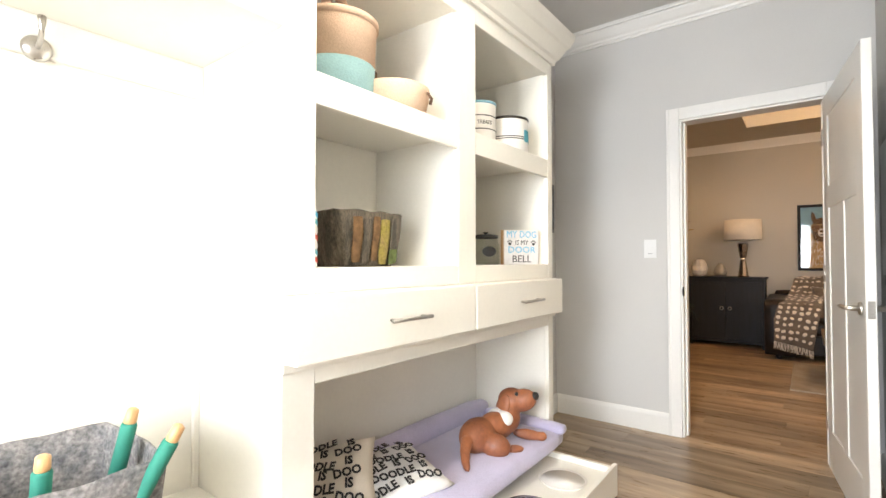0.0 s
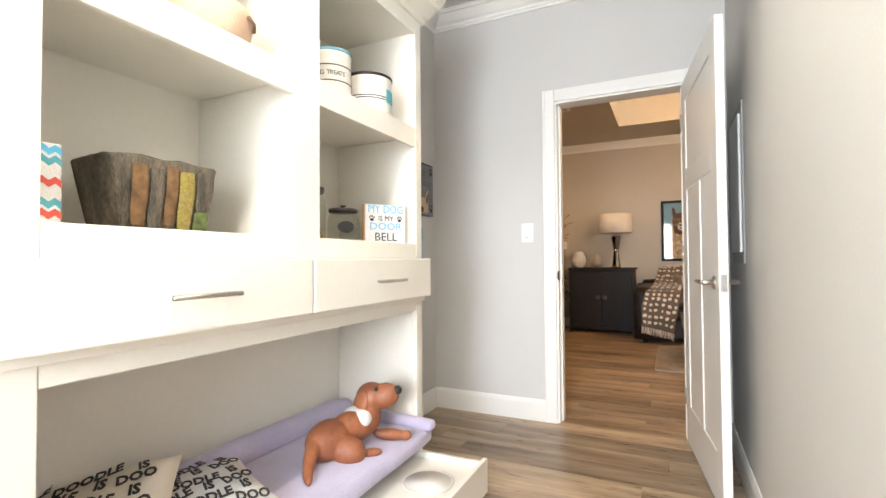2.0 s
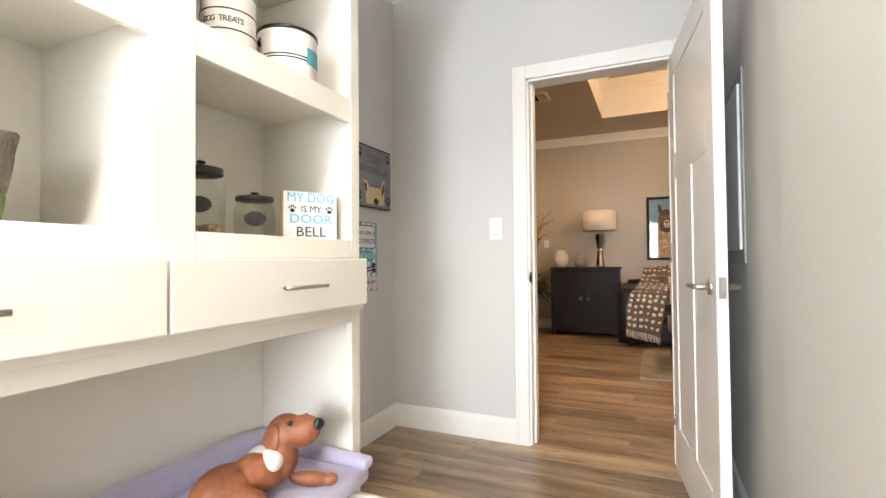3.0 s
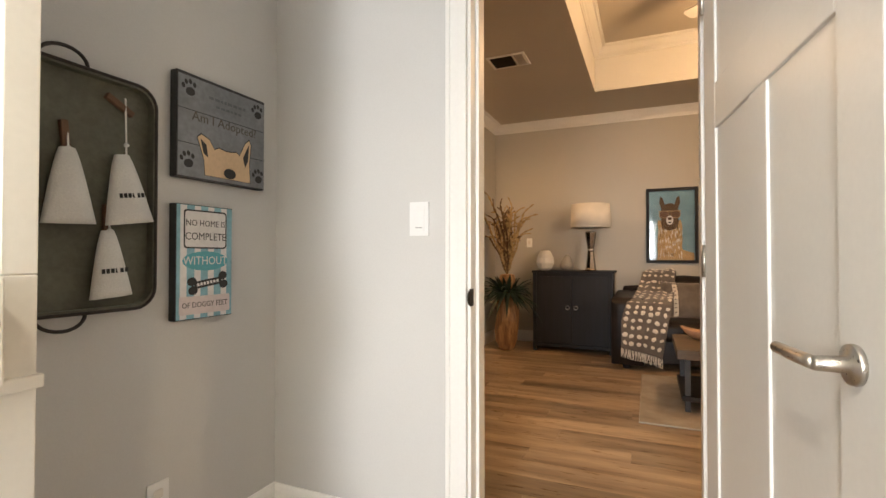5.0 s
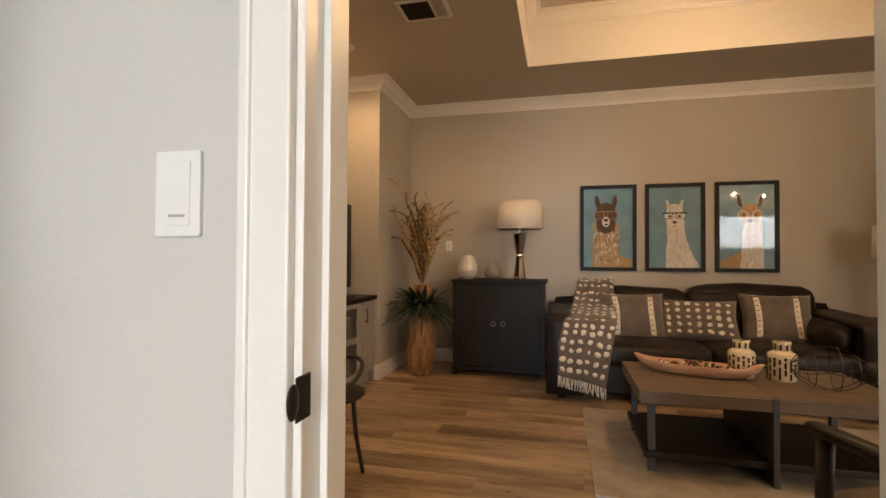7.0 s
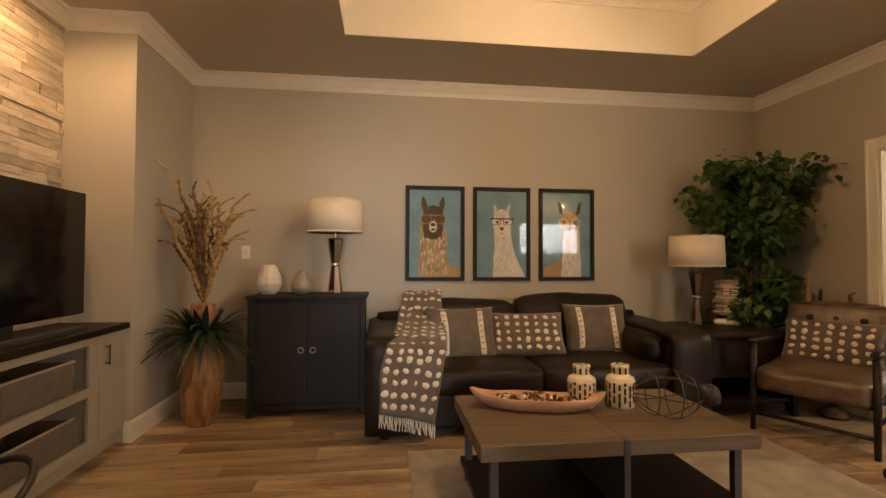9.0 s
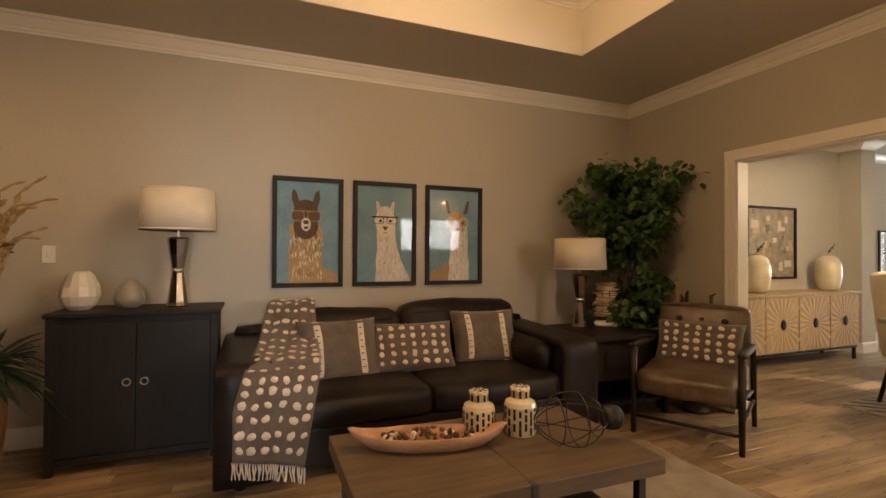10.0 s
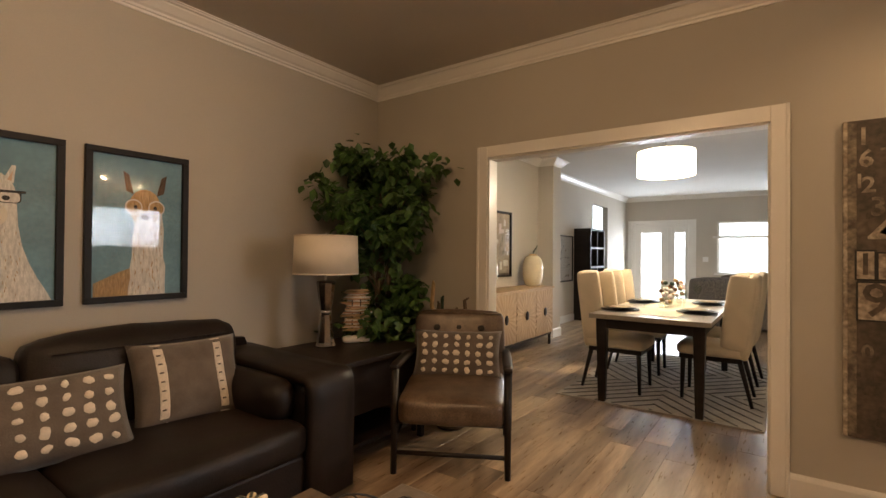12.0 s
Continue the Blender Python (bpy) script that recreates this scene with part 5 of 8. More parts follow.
for body, size, y, mat in (("NO HOME IS", 0.03, 0.13, "ink"), ("COMPLETE", 0.036, 0.085, "ink"), ("WITHOUT", 0.04, 0.003, "white_print"), ("OF DOGGY FEET", 0.026, -0.145, "ink")):
    text("lettering", body, size, mat, ft, pose(0, y, 0.0371), depth=0.0003, stretch=0.92)
bm = bmesh.new()
for k in range(7):
    box(-0.045 + 0.013 * k, -0.036 + 0.013 * k, -0.077, -0.067, 0.0371, 0.0376, bm=bm)
part("small_writing", bm, "white_print", ft, m=pose(0, 0, 0, 0, 0, 8))

gt = thing("metal_wall_tray", pose(WX, 3.967, 1.250, 90, 0, 90), "olive galvanized tray hung on wall with cloth bags", "wall tray")
w, h = 0.50, 0.665
part("base", slab(round_rect(-w / 2, w / 2, -h / 2, h / 2, 0.06), 0.001, 0.006), "olive_metal", gt)
rr = round_rect(-w / 2, w / 2, -h / 2, h / 2, 0.06, 6)
bm = bmesh.new()
for (x, y) in rr:
    s = 1 - 0.012 / math.hypot(x, y)
    for k, z in ((1.0, 0.004), (1.0, 0.034), (s, 0.034), (s, 0.004)):
        bm.verts.new((x * k, y * k, z))
bm.verts.ensure_lookup_table()
for i in range(len(rr)):
    a, b = 4 * i, 4 * ((i + 1) % len(rr))
    for p, q in ((0, 1), (1, 2), (2, 3)):
        bm.faces.new((bm.verts[a + p], bm.verts[b + p], bm.verts[b + q], bm.verts[a + q]))
part("rim", bm, "olive_metal", gt)
part("rolled_edge", tube([(x, y, 0.034) for x, y in rr], 0.005, 8, closed=True), "bronze", gt, "", True)
for s in (1, -1):
    part("handle", tube([(0.06 * math.cos(math.pi * k / 12), s * (h / 2 + 0.042 * math.sin(math.pi * k / 12)), 0.022 + 0.012 * math.sin(math.pi * k / 12)) for k in range(13)], 0.005), "bronze", gt, "bronze wire handle", True)


def bag(x, y, w, h, tilt, word, drop=0.0, pin=0):
    b = thing("cloth_bag", pose(WX, 4.02 + x, 1.255 + y, 90, 0, 90), "small white cotton bag hanging on the tray", "bag", "cloth bags")
    bm = bmesh.new()
    n = 10
    rows = []
    for i in range(n + 1):
        t = i / n
        ww = w * (0.14 + 0.36 * t ** 0.8)
        ring = []
        for k in range(14):
            a = 2 * math.pi * k / 14
            ring.append(bm.verts.new((ww * math.cos(a), h / 2 - h * t, 0.032 + (0.012 + 0.012 * math.sin(math.pi * t)) * math.sin(a) + 0.003 * math.cos(5 * a))))
        rows.append(ring)
    for p, q in zip(rows, rows[1:]):
        for k in range(14):
            bm.faces.new((p[k], p[(k + 1) % 14], q[(k + 1) % 14], q[k]))
    bm.faces.new(rows[0])
    bm.faces.new(rows[-1])
    bmesh.ops.recalc_face_normals(bm, faces=bm.faces)
    body = part("cloth", bm, "white_cloth", b, smooth=True, m=pose(0, 0, 0, 0, 0, tilt))
    part("string", tube([(0, h / 2 - 0.01, 0.032), (0.003, h / 2 + 0.05 + drop, 0.02)], 0.0025), "white_cloth", b)
    part("knot", ellipsoid((0.001, h / 2 + 0.25 * drop, 0.030), (0.008, 0.006, 0.007), seg=8), "white_cloth", b, smooth=True)
    part("clothespin", box(-0.009, 0.009, -0.03, 0.055, 0.008, 0.024, 0.002), "clip_wood", b, "brown clothespin", m=pose(0, h / 2 + 0.02 + drop, 0, 0, 0, pin))
    if word:
        bm = bmesh.new()
        for k in range(6):
            box(-0.036 + 0.0125 * k, -0.027 + 0.0125 * k, -0.025, -0.012, 0.0555, 0.0562, bm=bm)
        part("printed_word", bm, "ink", b, m=pose(0, 0, 0, 0, 0, tilt))


bag(-0.042, 0.003, 0.13, 0.20, 2, False, 0.0, 6)
bag(0.108, 0.012, 0.14, 0.20, 8, True, 0.12, 62)
bag(0.064, -0.205, 0.115, 0.19, 4, True)

# glazed back door of the mudroom, behind the start of the walk
# side window is added out of view, to hold the cabinet's fill lamp
sw3 = thing("window_4", pose(0.402, -0.25, 0.87), "white frame of an added, unseen side window holding the fill lamp", "window", kind="structure")
for y0, y1, z0, z1 in ((-0.68, -0.63, 0, 1.26), (0.63, 0.68, 0, 1.26), (-0.63, 0.63, 0, 0.05), (-0.63, 0.63, 1.21, 1.26)):
    part("window_frame", box(0.02, 0.07, y0, y1, z0, z1, 0.003), "trim", sw3)
gd = thing("window_1", pose(-0.32, -1.36, 0.4), "white framed glazed opening to the garden", "window", kind="structure")
for x0, x1, z0, z1 in ((-0.58, -0.52, 0, 1.9), (0.52, 0.58, 0, 1.9), (-0.52, 0.52, 0, 0.06), (-0.52, 0.52, 1.84, 1.9)):
    part("window_frame", box(x0, x1, 0.02, 0.06, z0, z1, 0.003), "trim", gd)


# ---- living room ----
def bevel_part(name, b, mat, parent, bevel=0.006, seg=2, label="", smooth=False, m=None):
    return part(name, box(*b, bevel, seg), mat, parent, label, smooth, m)


# sofa
sofa = thing("leather_sofa", pose(0.93, 8.0, 0), "dark espresso leather two-cushion sofa against the wall", "sofa")
bevel_part("base", (-1.06, 1.06, 0.07, 1.02, 0.07, 0.29), "leather", sofa, 0.02, 3)
part("back_frame", cushion(2.3, 0.20, 0.50, 0.05, 0.01), "leather", sofa, smooth=True, m=pose(0, 1.0, 0.50, -6, 0, 0))


def waterfall_arm(width, depth, z0, top, thick, lift):
    """A padded band that runs forward along the top of the arm and bends down to the floor in front."""
    bm = bmesh.new()
    line = [(depth - 0.14 * k, top + lift * (1 - k / 6) ** 1.5 * 0.5) for k in range(6)]
    line += [(0.12, top), (0.06, top - 0.004), (0.022, top - 0.024), (0.004, top - 0.062), (0.0, top - 0.12), (0.002, 0.40), (0.004, 0.24), (0.006, z0)]
    n = len(line)
    rings = []
    for i, (y, z) in enumerate(line):
        a, b = line[max(0, i - 1)], line[min(n - 1, i + 1)]
        d = Vector((0, b[0] - a[0], b[1] - a[1])).normalized()
        nrm = Vector((0, d.z, -d.y))
        ring = []
        for u, o in ((-1, -thick), (-1, -0.012), (-0.93, 0.0), (-0.4, 0.006), (0.4, 0.006), (0.93, 0.0), (1, -0.012), (1, -thick)):
            wob = 0.004 * noise.noise((u * 2, y * 6, z * 6))
            ring.append(bm.verts.new(Vector((u * width / 2, y, z)) + nrm * (o + wob)))
        rings.append(ring)
    for p, q in zip(rings, rings[1:]):
        for k in range(8):
            bm.faces.new((p[k], p[(k + 1) % 8], q[(k + 1) % 8], q[k]))
    bm.faces.new(rings[0])
    bm.faces.new(list(reversed(rings[-1])))
    bmesh.ops.recalc_face_normals(bm, faces=bm.faces)
    return bm


for s in (-1, 1):
    part("seat_cushion", cushion(0.92, 0.80, 0.17, 0.05, 0.018, 10, 0.006), "leather", sofa, smooth=True, m=pose(s * 0.463, 0.43, 0.372))
    part("back_cushion", cushion(0.97, 0.24, 0.46, 0.08, 0.03, 10, 0.010), "leather", sofa, smooth=True, m=pose(s * 0.49 + 0.01, 0.86, 0.625 + 0.02 * s, -12, 0, 0))
    part("back_seam", tube([(s * 0.49 + 0.01 + 0.40 * k, 0.745 + 0.012 * abs(k), 0.80 + 0.02 * s) for k in (-1, -0.5, 0, 0.5, 1)], 0.004, 6), "leather", sofa, "stitched seam", True)
    part("arm", cushion(0.25, 0.92, 0.55, 0.04, 0.004, 8, 0.003), "leather", sofa, smooth=True, m=pose(s * 1.065, 0.55, 0.345))
    part("arm_band", waterfall_arm(0.29, 0.98, 0.05, 0.675, 0.055, 0.03), "leather", sofa, "broad leather band over the arm", True, pose(s * 1.065, 0.015, 0))
    part("arm_bolster", cushion(0.17, 0.66, 0.22, 0.09, 0.01, 9, 0.004), "leather", sofa, smooth=True, m=pose(s * 0.87, 0.48, 0.535))
    for y in (0.12, 0.95):
        part("foot", lathe([(0.03, 0), (0.035, 0.05), (0.04, 0.075)], 12), "dark_wood", sofa, m=pose(s * 1.08, y, 0))

# pillows leaning on the sofa back
striped_pillow(pose(0.43, 8.50, 0.62, 66, 0, 5), 0.54, 0.43, 0.075, "taupe pillow with two ivory woven bands on sofa")
dotted_pillow(pose(0.94, 8.53, 0.605, 62, 0, -4), 0.62, 0.37, 0.075, 7, 5, "taupe lumbar pillow with ivory dots on sofa")
striped_pillow(pose(1.545, 8.60, 0.63, 66, 0, -7), 0.52, 0.43, 0.075, "taupe pillow with two ivory woven bands on sofa")

# throw over the arm
throw = thing("throw_blanket", pose(0, 0, 0), "taupe throw with ivory dots and fringe over sofa arm", "blanket")
SPINE = [(8.99, 0.83), (8.90, 0.905), (8.80, 0.875), (8.66, 0.76), (8.50, 0.69), (8.30, 0.665), (8.12, 0.655), (8.00, 0.63), (7.965, 0.55), (7.955, 0.45), (7.945, 0.34), (7.935, 0.23)]


def throw_point(u, t):
    f = t * (len(SPINE) - 1)
    i = min(int(f), len(SPINE) - 2)
    k = f - i
    y = SPINE[i][0] * (1 - k) + SPINE[i + 1][0] * k
    z = SPINE[i][1] * (1 - k) + SPINE[i + 1][1] * k
    x0 = 0.04 + (-0.185 - 0.04) * min(1, t * 1.25)
    x1 = 0.33 + (0.16 - 0.33) * t ** 0.9 + 0.03 * math.sin(math.pi * t)
    x = x0 + (x1 - x0) * u
    w = 0.012 * math.sin(9 * u + 5 * t) + 0.01 * noise.noise((u * 3, t * 5, 2))
    if t > 0.6:
        y -= 0.008 + abs(w)
        z -= 0.20 * u * (t - 0.6) + 0.012 * math.sin(6 * u + 1) * (t - 0.6)
    else:
        z += 0.008 + abs(w) * 1.3
        y += 0.02 * math.sin(7 * u) * (0.6 - t)
    return Vector((x, y, z))


NU, NT = 22, 60
bm = bmesh.new()
grid = [[bm.verts.new(throw_point(i / NU, j / NT)) for j in range(NT + 1)] for i in range(NU + 1)]
for i in range(NU):
    for j in range(NT):
        bm.faces.new((grid[i][j], grid[i][j + 1], grid[i + 1][j + 1], grid[i + 1][j]))
ob = part("cloth", bm, "fabric_taupe", throw, smooth=True)
sol = ob.modifiers.new("thickness", "SOLIDIFY")
sol.thickness, sol.offset = 0.008, 1
rnd = random.Random(11)
for i in range(6):
    for j in range(17):
        u, t = (i + 0.5) / 6 + rnd.uniform(-0.02, 0.02), (j + 0.6) / 17.5 + rnd.uniform(-0.008, 0.008)
        p, pu, pt = throw_point(u, t), throw_point(u + 0.02, t), throw_point(u, t + 0.01)
        nrm = (pu - p).cross(pt - p).normalized()
        if nrm.z < 0 or (abs(nrm.z) < 0.3 and nrm.y > 0):
            nrm = -nrm
        q = nrm.to_track_quat("Z", "Y").to_matrix().to_4x4()
        s = rnd.uniform(0.017, 0.023)
        part("tuft", tuft(s, rnd), "fabric_ivory", throw, smooth=True, m=Matrix.Translation(p + nrm * 0.0085) @ q)
for i in range(30):
    p = throw_point(i / 29, 1.0)
    part("tassel", tube([p, p + Vector((rnd.uniform(-.006, .006), -0.004, -0.03)), p + Vector((rnd.uniform(-.012, .012), -0.002, -min(0.085, p.z - 0.006)))], [0.004, 0.005, 0.003], 5), "fabric_ivory", throw)

# console cabinet
con = thing("console_cabinet", pose(-0.735, 8.62, 0), "charcoal wooden two-door cabinet against the wall", "cabinet")
W2 = 0.435
bevel_part("body", (-W2 + 0.01, W2 - 0.01, 0.015, 0.44, 0.07, 0.885), "char_wood", con, 0.004)
bevel_part("top", (-W2 - 0.012, W2 + 0.012, -0.01, 0.45, 0.885, 0.91), "char_wood", con, 0.005)
bevel_part("base_rail", (-W2, W2, 0.005, 0.44, 0.05, 0.09), "char_wood", con, 0.004)
for s in (-1, 1):
    bevel_part("stile", (s * (W2 - 0.02) - 0.02, s * (W2 - 0.02) + 0.02, 0.0, 0.03, 0.0, 0.885), "char_wood", con, 0.003)
    bevel_part("foot", (s * (W2 - 0.03) - 0.03, s * (W2 - 0.03) + 0.03, 0.38, 0.44, 0.0, 0.07), "char_wood", con, 0.003)
    x0, x1 = sorted((s * 0.002, s * (W2 - 0.042)))
    d = bevel_part("door", (x0, x1, 0.0, 0.02, 0.10, 0.845), "char_wood", con, 0.003)
    part("ring_pull", tube([(0.02 * math.cos(a), -0.004, 0.02 * math.sin(a)) for a in [2 * math.pi * k / 18 for k in range(18)]], 0.0045, 8, closed=True), "steel", d, "nickel ring pull", True, pose(s * 0.045, -0.002, 0.50))


def drum_lamp(x, y, z, shade_r, scale, label):
    l = thing("table_lamp", pose(x, y, z), label, "lamp", "table lamps")
    prof = [(0.062, 0), (0.066, 0.006), (0.064, 0.012), (0.058, 0.03), (0.045, 0.13), (0.036, 0.20), (0.034, 0.22), (0.037, 0.245), (0.052, 0.33), (0.062, 0.405), (0.063, 0.42), (0.058, 0.43), (0.02, 0.435), (0, 0.436)]
    part("base", lathe([(r, zz * scale) for r, zz in prof], 8), "lamp_metal", l, "faceted smoky metal base")
    part("waist_ring", lathe([(0.034, 0.21 * scale), (0.041, 0.215 * scale), (0.041, 0.235 * scale), (0.035, 0.24 * scale)], 24), "chrome", l, smooth=True)
    part("stem", lathe([(0.008, 0.43 * scale), (0.008, 0.50 * scale)], 10), "steel", l)
    zb = 0.475 * scale
    part("shade", lathe([(shade_r, zb), (shade_r * 0.955, zb + 0.26), (shade_r * 0.94, zb + 0.26), (shade_r * 0.985, zb)], 56), "linen", l, "ivory linen drum shade", True)
    for zz in (zb, zb + 0.255):
        k = shade_r * (1.002 if zz == zb else 0.96)
        part("shade_trim", lathe([(k, zz), (k + 0.002, zz + 0.003), (k, zz + 0.009)], 56), "linen", l, smooth=True)
    bm = bmesh.new()
    for a in (0, 60, 120):
        tube([(shade_r * 0.95 * math.cos(radians(a)), shade_r * 0.95 * math.sin(radians(a)), zb + 0.25), (-shade_r * 0.95 * math.cos(radians(a)), -shade_r * 0.95 * math.sin(radians(a)), zb + 0.25)], 0.003, bm=bm)
    part("spider", bm, "steel", l)
    part("harp", tube([(0.0, 0, 0.49 * scale), (0.05, 0, 0.55 * scale), (0.04, 0, zb + 0.22), (0, 0, zb + 0.25)], 0.003), "steel", l)
    part("finial", lathe([(0.005, zb + 0.25), (0.008, zb + 0.27), (0.004, zb + 0.285), (0, zb + 0.287)], 12), "steel", l, smooth=True)
    return l


drum_lamp(-0.555, 8.86, 0.91, 0.222, 1.04, "silver hourglass table lamp with ivory drum shade on cabinet")
drum_lamp(2.505, 8.70, 0.641, 0.222, 1.04, "silver hourglass table lamp with ivory drum shade on end table")

v = thing("ceramic_vase", pose(-1.07, 8.83, 0.91), "squat white faceted ceramic vase on charcoal cabinet", "vase")
part("body", lathe([(0.05, 0), (0.085, 0.03), (0.105, 0.085), (0.10, 0.14), (0.07, 0.21), (0.05, 0.232), (0.044, 0.232), (0.06, 0.20)], 14), "white_cer", v)
v = thing("ceramic_vase", pose(-0.82, 8.85, 0.91), "small grey ceramic bud vase on charcoal cabinet", "vase")
part("body", lathe([(0.045, 0), (0.075, 0.025), (0.085, 0.06), (0.07, 0.115), (0.04, 0.16), (0.026, 0.185), (0.022, 0.185), (0.03, 0.16)], 28), "grey_cer", v, smooth=True)

wp = thing("wall_thermostat", pose(-1.335, 9.169, 1.245, 90, 0, 0), "small white control box on the wall", "wall control")
part("plate", slab(round_rect(-0.034, 0.034, -0.056, 0.056, 0.006), 0, 0.012), "plastic_white", wp)
part("button", box(-0.012, 0.012, -0.02, 0.03, 0.012, 0.016, 0.002), "white_cer", wp)

# teak stump planter with blades and dried reeds
pl = thing("teak_planter", pose(-1.455, 8.56, 0), "tall carved teak trunk planter on the floor", "planter")
bm = lathe([(0.085, 0), (0.10, 0.02), (0.122, 0.10), (0.136, 0.22), (0.138, 0.34), (0.13, 0.46), (0.118, 0.56), (0.108, 0.59), (0.095, 0.59), (0.085, 0.55)], 11, wobble=0.34)
part("trunk", bm, "raw_wood", pl)
part("upper_trunk", lathe([(0.075, 0.57), (0.085, 0.70), (0.10, 0.80), (0.085, 0.86), (0.05, 0.87)], 9, wobble=0.15), "raw_wood", pl)
fol = thing("palm_grass", pose(-1.455, 8.56, 0.62), "dark green spiky foliage in the teak planter", "plant")
rnd = random.Random(4)
for k in range(130):
    a = 2 * math.pi * k / 130 + rnd.uniform(-0.2, 0.2)
    el = rnd.uniform(-0.35, 1.2)
    L = rnd.uniform(0.22, 0.36)
    d = Vector((math.cos(a), math.sin(a), 0))
    if d.y > 0.3:
        L *= 0.85
    bm = bmesh.new()
    side = Vector((-math.sin(a), math.cos(a), 0))
    prev = None
    for s in range(7):
        t = s / 6
        p = d * (0.07 + L * t * math.cos(el)) + Vector((0, 0, 0.03 + L * t * math.sin(el) - (0.30 + 0.35 * (k % 3 == 0)) * t * t * L))
        w = 0.025 * (1 - t ** 2.2) + 0.0008
        cur = [bm.verts.new(p - side * w), bm.verts.new(p + Vector((0, 0, 0.006))), bm.verts.new(p + side * w)]
        if prev:
            bm.faces.new((prev[0], prev[1], cur[1], cur[0]))
            bm.faces.new((prev[1], prev[2], cur[2], cur[1]))
        prev = cur
    part("blade", bm, "leaf_dark", fol, smooth=True)
reed = thing("dried_reeds", pose(-1.455, 8.56, 0.84), "bunch of dried golden reeds in the planter", "dried plant")
for k in range(44):
    a, sp = rnd.uniform(0, 6.283), rnd.uniform(0.03, 0.25)
    hgt = rnd.uniform(0.46, 0.86)
    tx, ty = sp * math.cos(a) * 1.15, sp * math.sin(a) * 0.7 - 0.02
    if k < 7:
        tx, ty, hgt = (-0.30, -0.26, -0.20, 0.30, 0.26, -0.12, 0.10)[k], (-0.05, -0.30, -0.16, -0.05, -0.10, -0.05, -0.05)[k], (1.10, 0.80, 0.92, 0.76, 0.84, 0.96, 0.94)[k]
    sway, hook = rnd.uniform(-0.05, 0.05), rnd.choice((-1, 1, 1))
    pts, rad = [], []
    n = 30
    for s in range(n + 1):
        t = s / n
        q = Vector((tx * t ** 1.7 + sway * math.sin(3.1 * t), ty * t ** 1.7, hgt * t))
        q += Vector((0.025 * noise.noise((k, t * 3, 0)), 0.02 * noise.noise((k, t * 3, 7)), 0))
        if t > 0.86:
            g = (t - 0.86) / 0.14
            q += Vector((0.075 * hook * g, 0, -0.055 * g * g * (0.4 + 0.6 * (k % 2))))
        pts.append(q)
        rad.append((0.0150 if s % 2 else 0.0065) * (0.45 if t < 0.12 else 1 if t < 0.86 else 0.62))
    part("stem", tube(pts, rad, 6), ("straw", "straw", "straw_dark")[k % 3], reed)
    if k % 2 == 0:
        q = pts[20]
        d = Vector((rnd.choice((-1, 1)) * 0.05, -0.01, 0.03))
        part("seed_head", tube([q, q + d * 0.6, q + d + Vector((0.02 * d.x / 0.05, 0, -0.012))], [0.003, 0.011, 0.003], 6), "straw_dark" if k % 4 else "straw", reed)

# wall pictures
def picture_frame(m, w, h, label, back, bar=0.034, depth=0.028, mat="frame_black", category="picture", group="", glaze=True):
    p = thing("framed_picture", m, label, category, group)
    for x0, x1, y0, y1 in ((-w / 2, w / 2, h / 2 - bar, h / 2), (-w / 2, w / 2, -h / 2, -h / 2 + bar), (-w / 2, -w / 2 + bar, -h / 2 + bar, h / 2 - bar), (w / 2 - bar, w / 2, -h / 2 + bar, h / 2 - bar)):
        part("frame_bar", box(x0, x1, y0, y1, 0, depth, 0.003, 2), mat, p)
    part("print", box(-w / 2 + bar - 0.003, w / 2 - bar + 0.003, -h / 2 + bar - 0.003, h / 2 - bar + 0.003, 0.002, 0.006), back, p)
    if glaze:
        g = part("glass_pane", sheet(-w / 2 + bar - 0.002, w / 2 - bar + 0.002, -h / 2 + bar - 0.002, h / 2 - bar + 0.002), "glass", p, m=pose(0, 0, 0.016, -90, 0, 0))
        g.visible_shadow = False
    return p


def plate(parent, name, outline, layer, mat, label=""):
    return part(name, slab(outline, 0.006 + 0.0007 * layer, 0.0066 + 0.0007 * layer), mat, parent, label)


def shaggy(cx, y0, y1, w0, w1, n=9, amp=0.007, seed=0):
    r = random.Random(seed)
    left = [(cx - (w0 + (w1 - w0) * k / n) + r.uniform(-amp, amp), y0 + (y1 - y0) * k / n) for k in range(n + 1)]
    right = [(cx + (w0 + (w1 - w0) * k / n) + r.uniform(-amp, amp), y0 + (y1 - y0) * k / n) for k in range(n + 1)]
    return right + left[::-1]


PW, PH, PZ = 0.533, 0.853, 1.423
pics = (0.295, 0.908, 1.526)
def fleece(parent, x0, x1, y0, y1, n, layer, mat, seed, size=0.045):
    """Short hanging brush strokes of fur over a rectangle of the print."""
    r = random.Random(seed)
    bm = bmesh.new()
    for k in range(n):
        x, y, l, w = r.uniform(x0, x1), r.uniform(y0 + size, y1), size * r.uniform(0.6, 1.3), size * r.uniform(0.06, 0.12)
        l = min(l, y - y0)
        b = r.uniform(-0.25, 0.25) * l
        slab([(x - w * 0.4, y), (x + w * 0.4, y), (x + w + b * 0.5, y - l * 0.5), (x + b, y - l), (x - w + b * 0.5, y - l * 0.5)][::-1], 0.006 + 0.0007 * layer, 0.0063 + 0.0007 * layer, bm)
    return part("fleece", bm, mat, parent, "painted strokes of fleece")


# brown llama with sunglasses
p = picture_frame(pose(pics[0], 9.169, PZ, 90, 0, 0), PW, PH, "black framed print of brown llama in sunglasses", "blue_art", group="llama pictures")
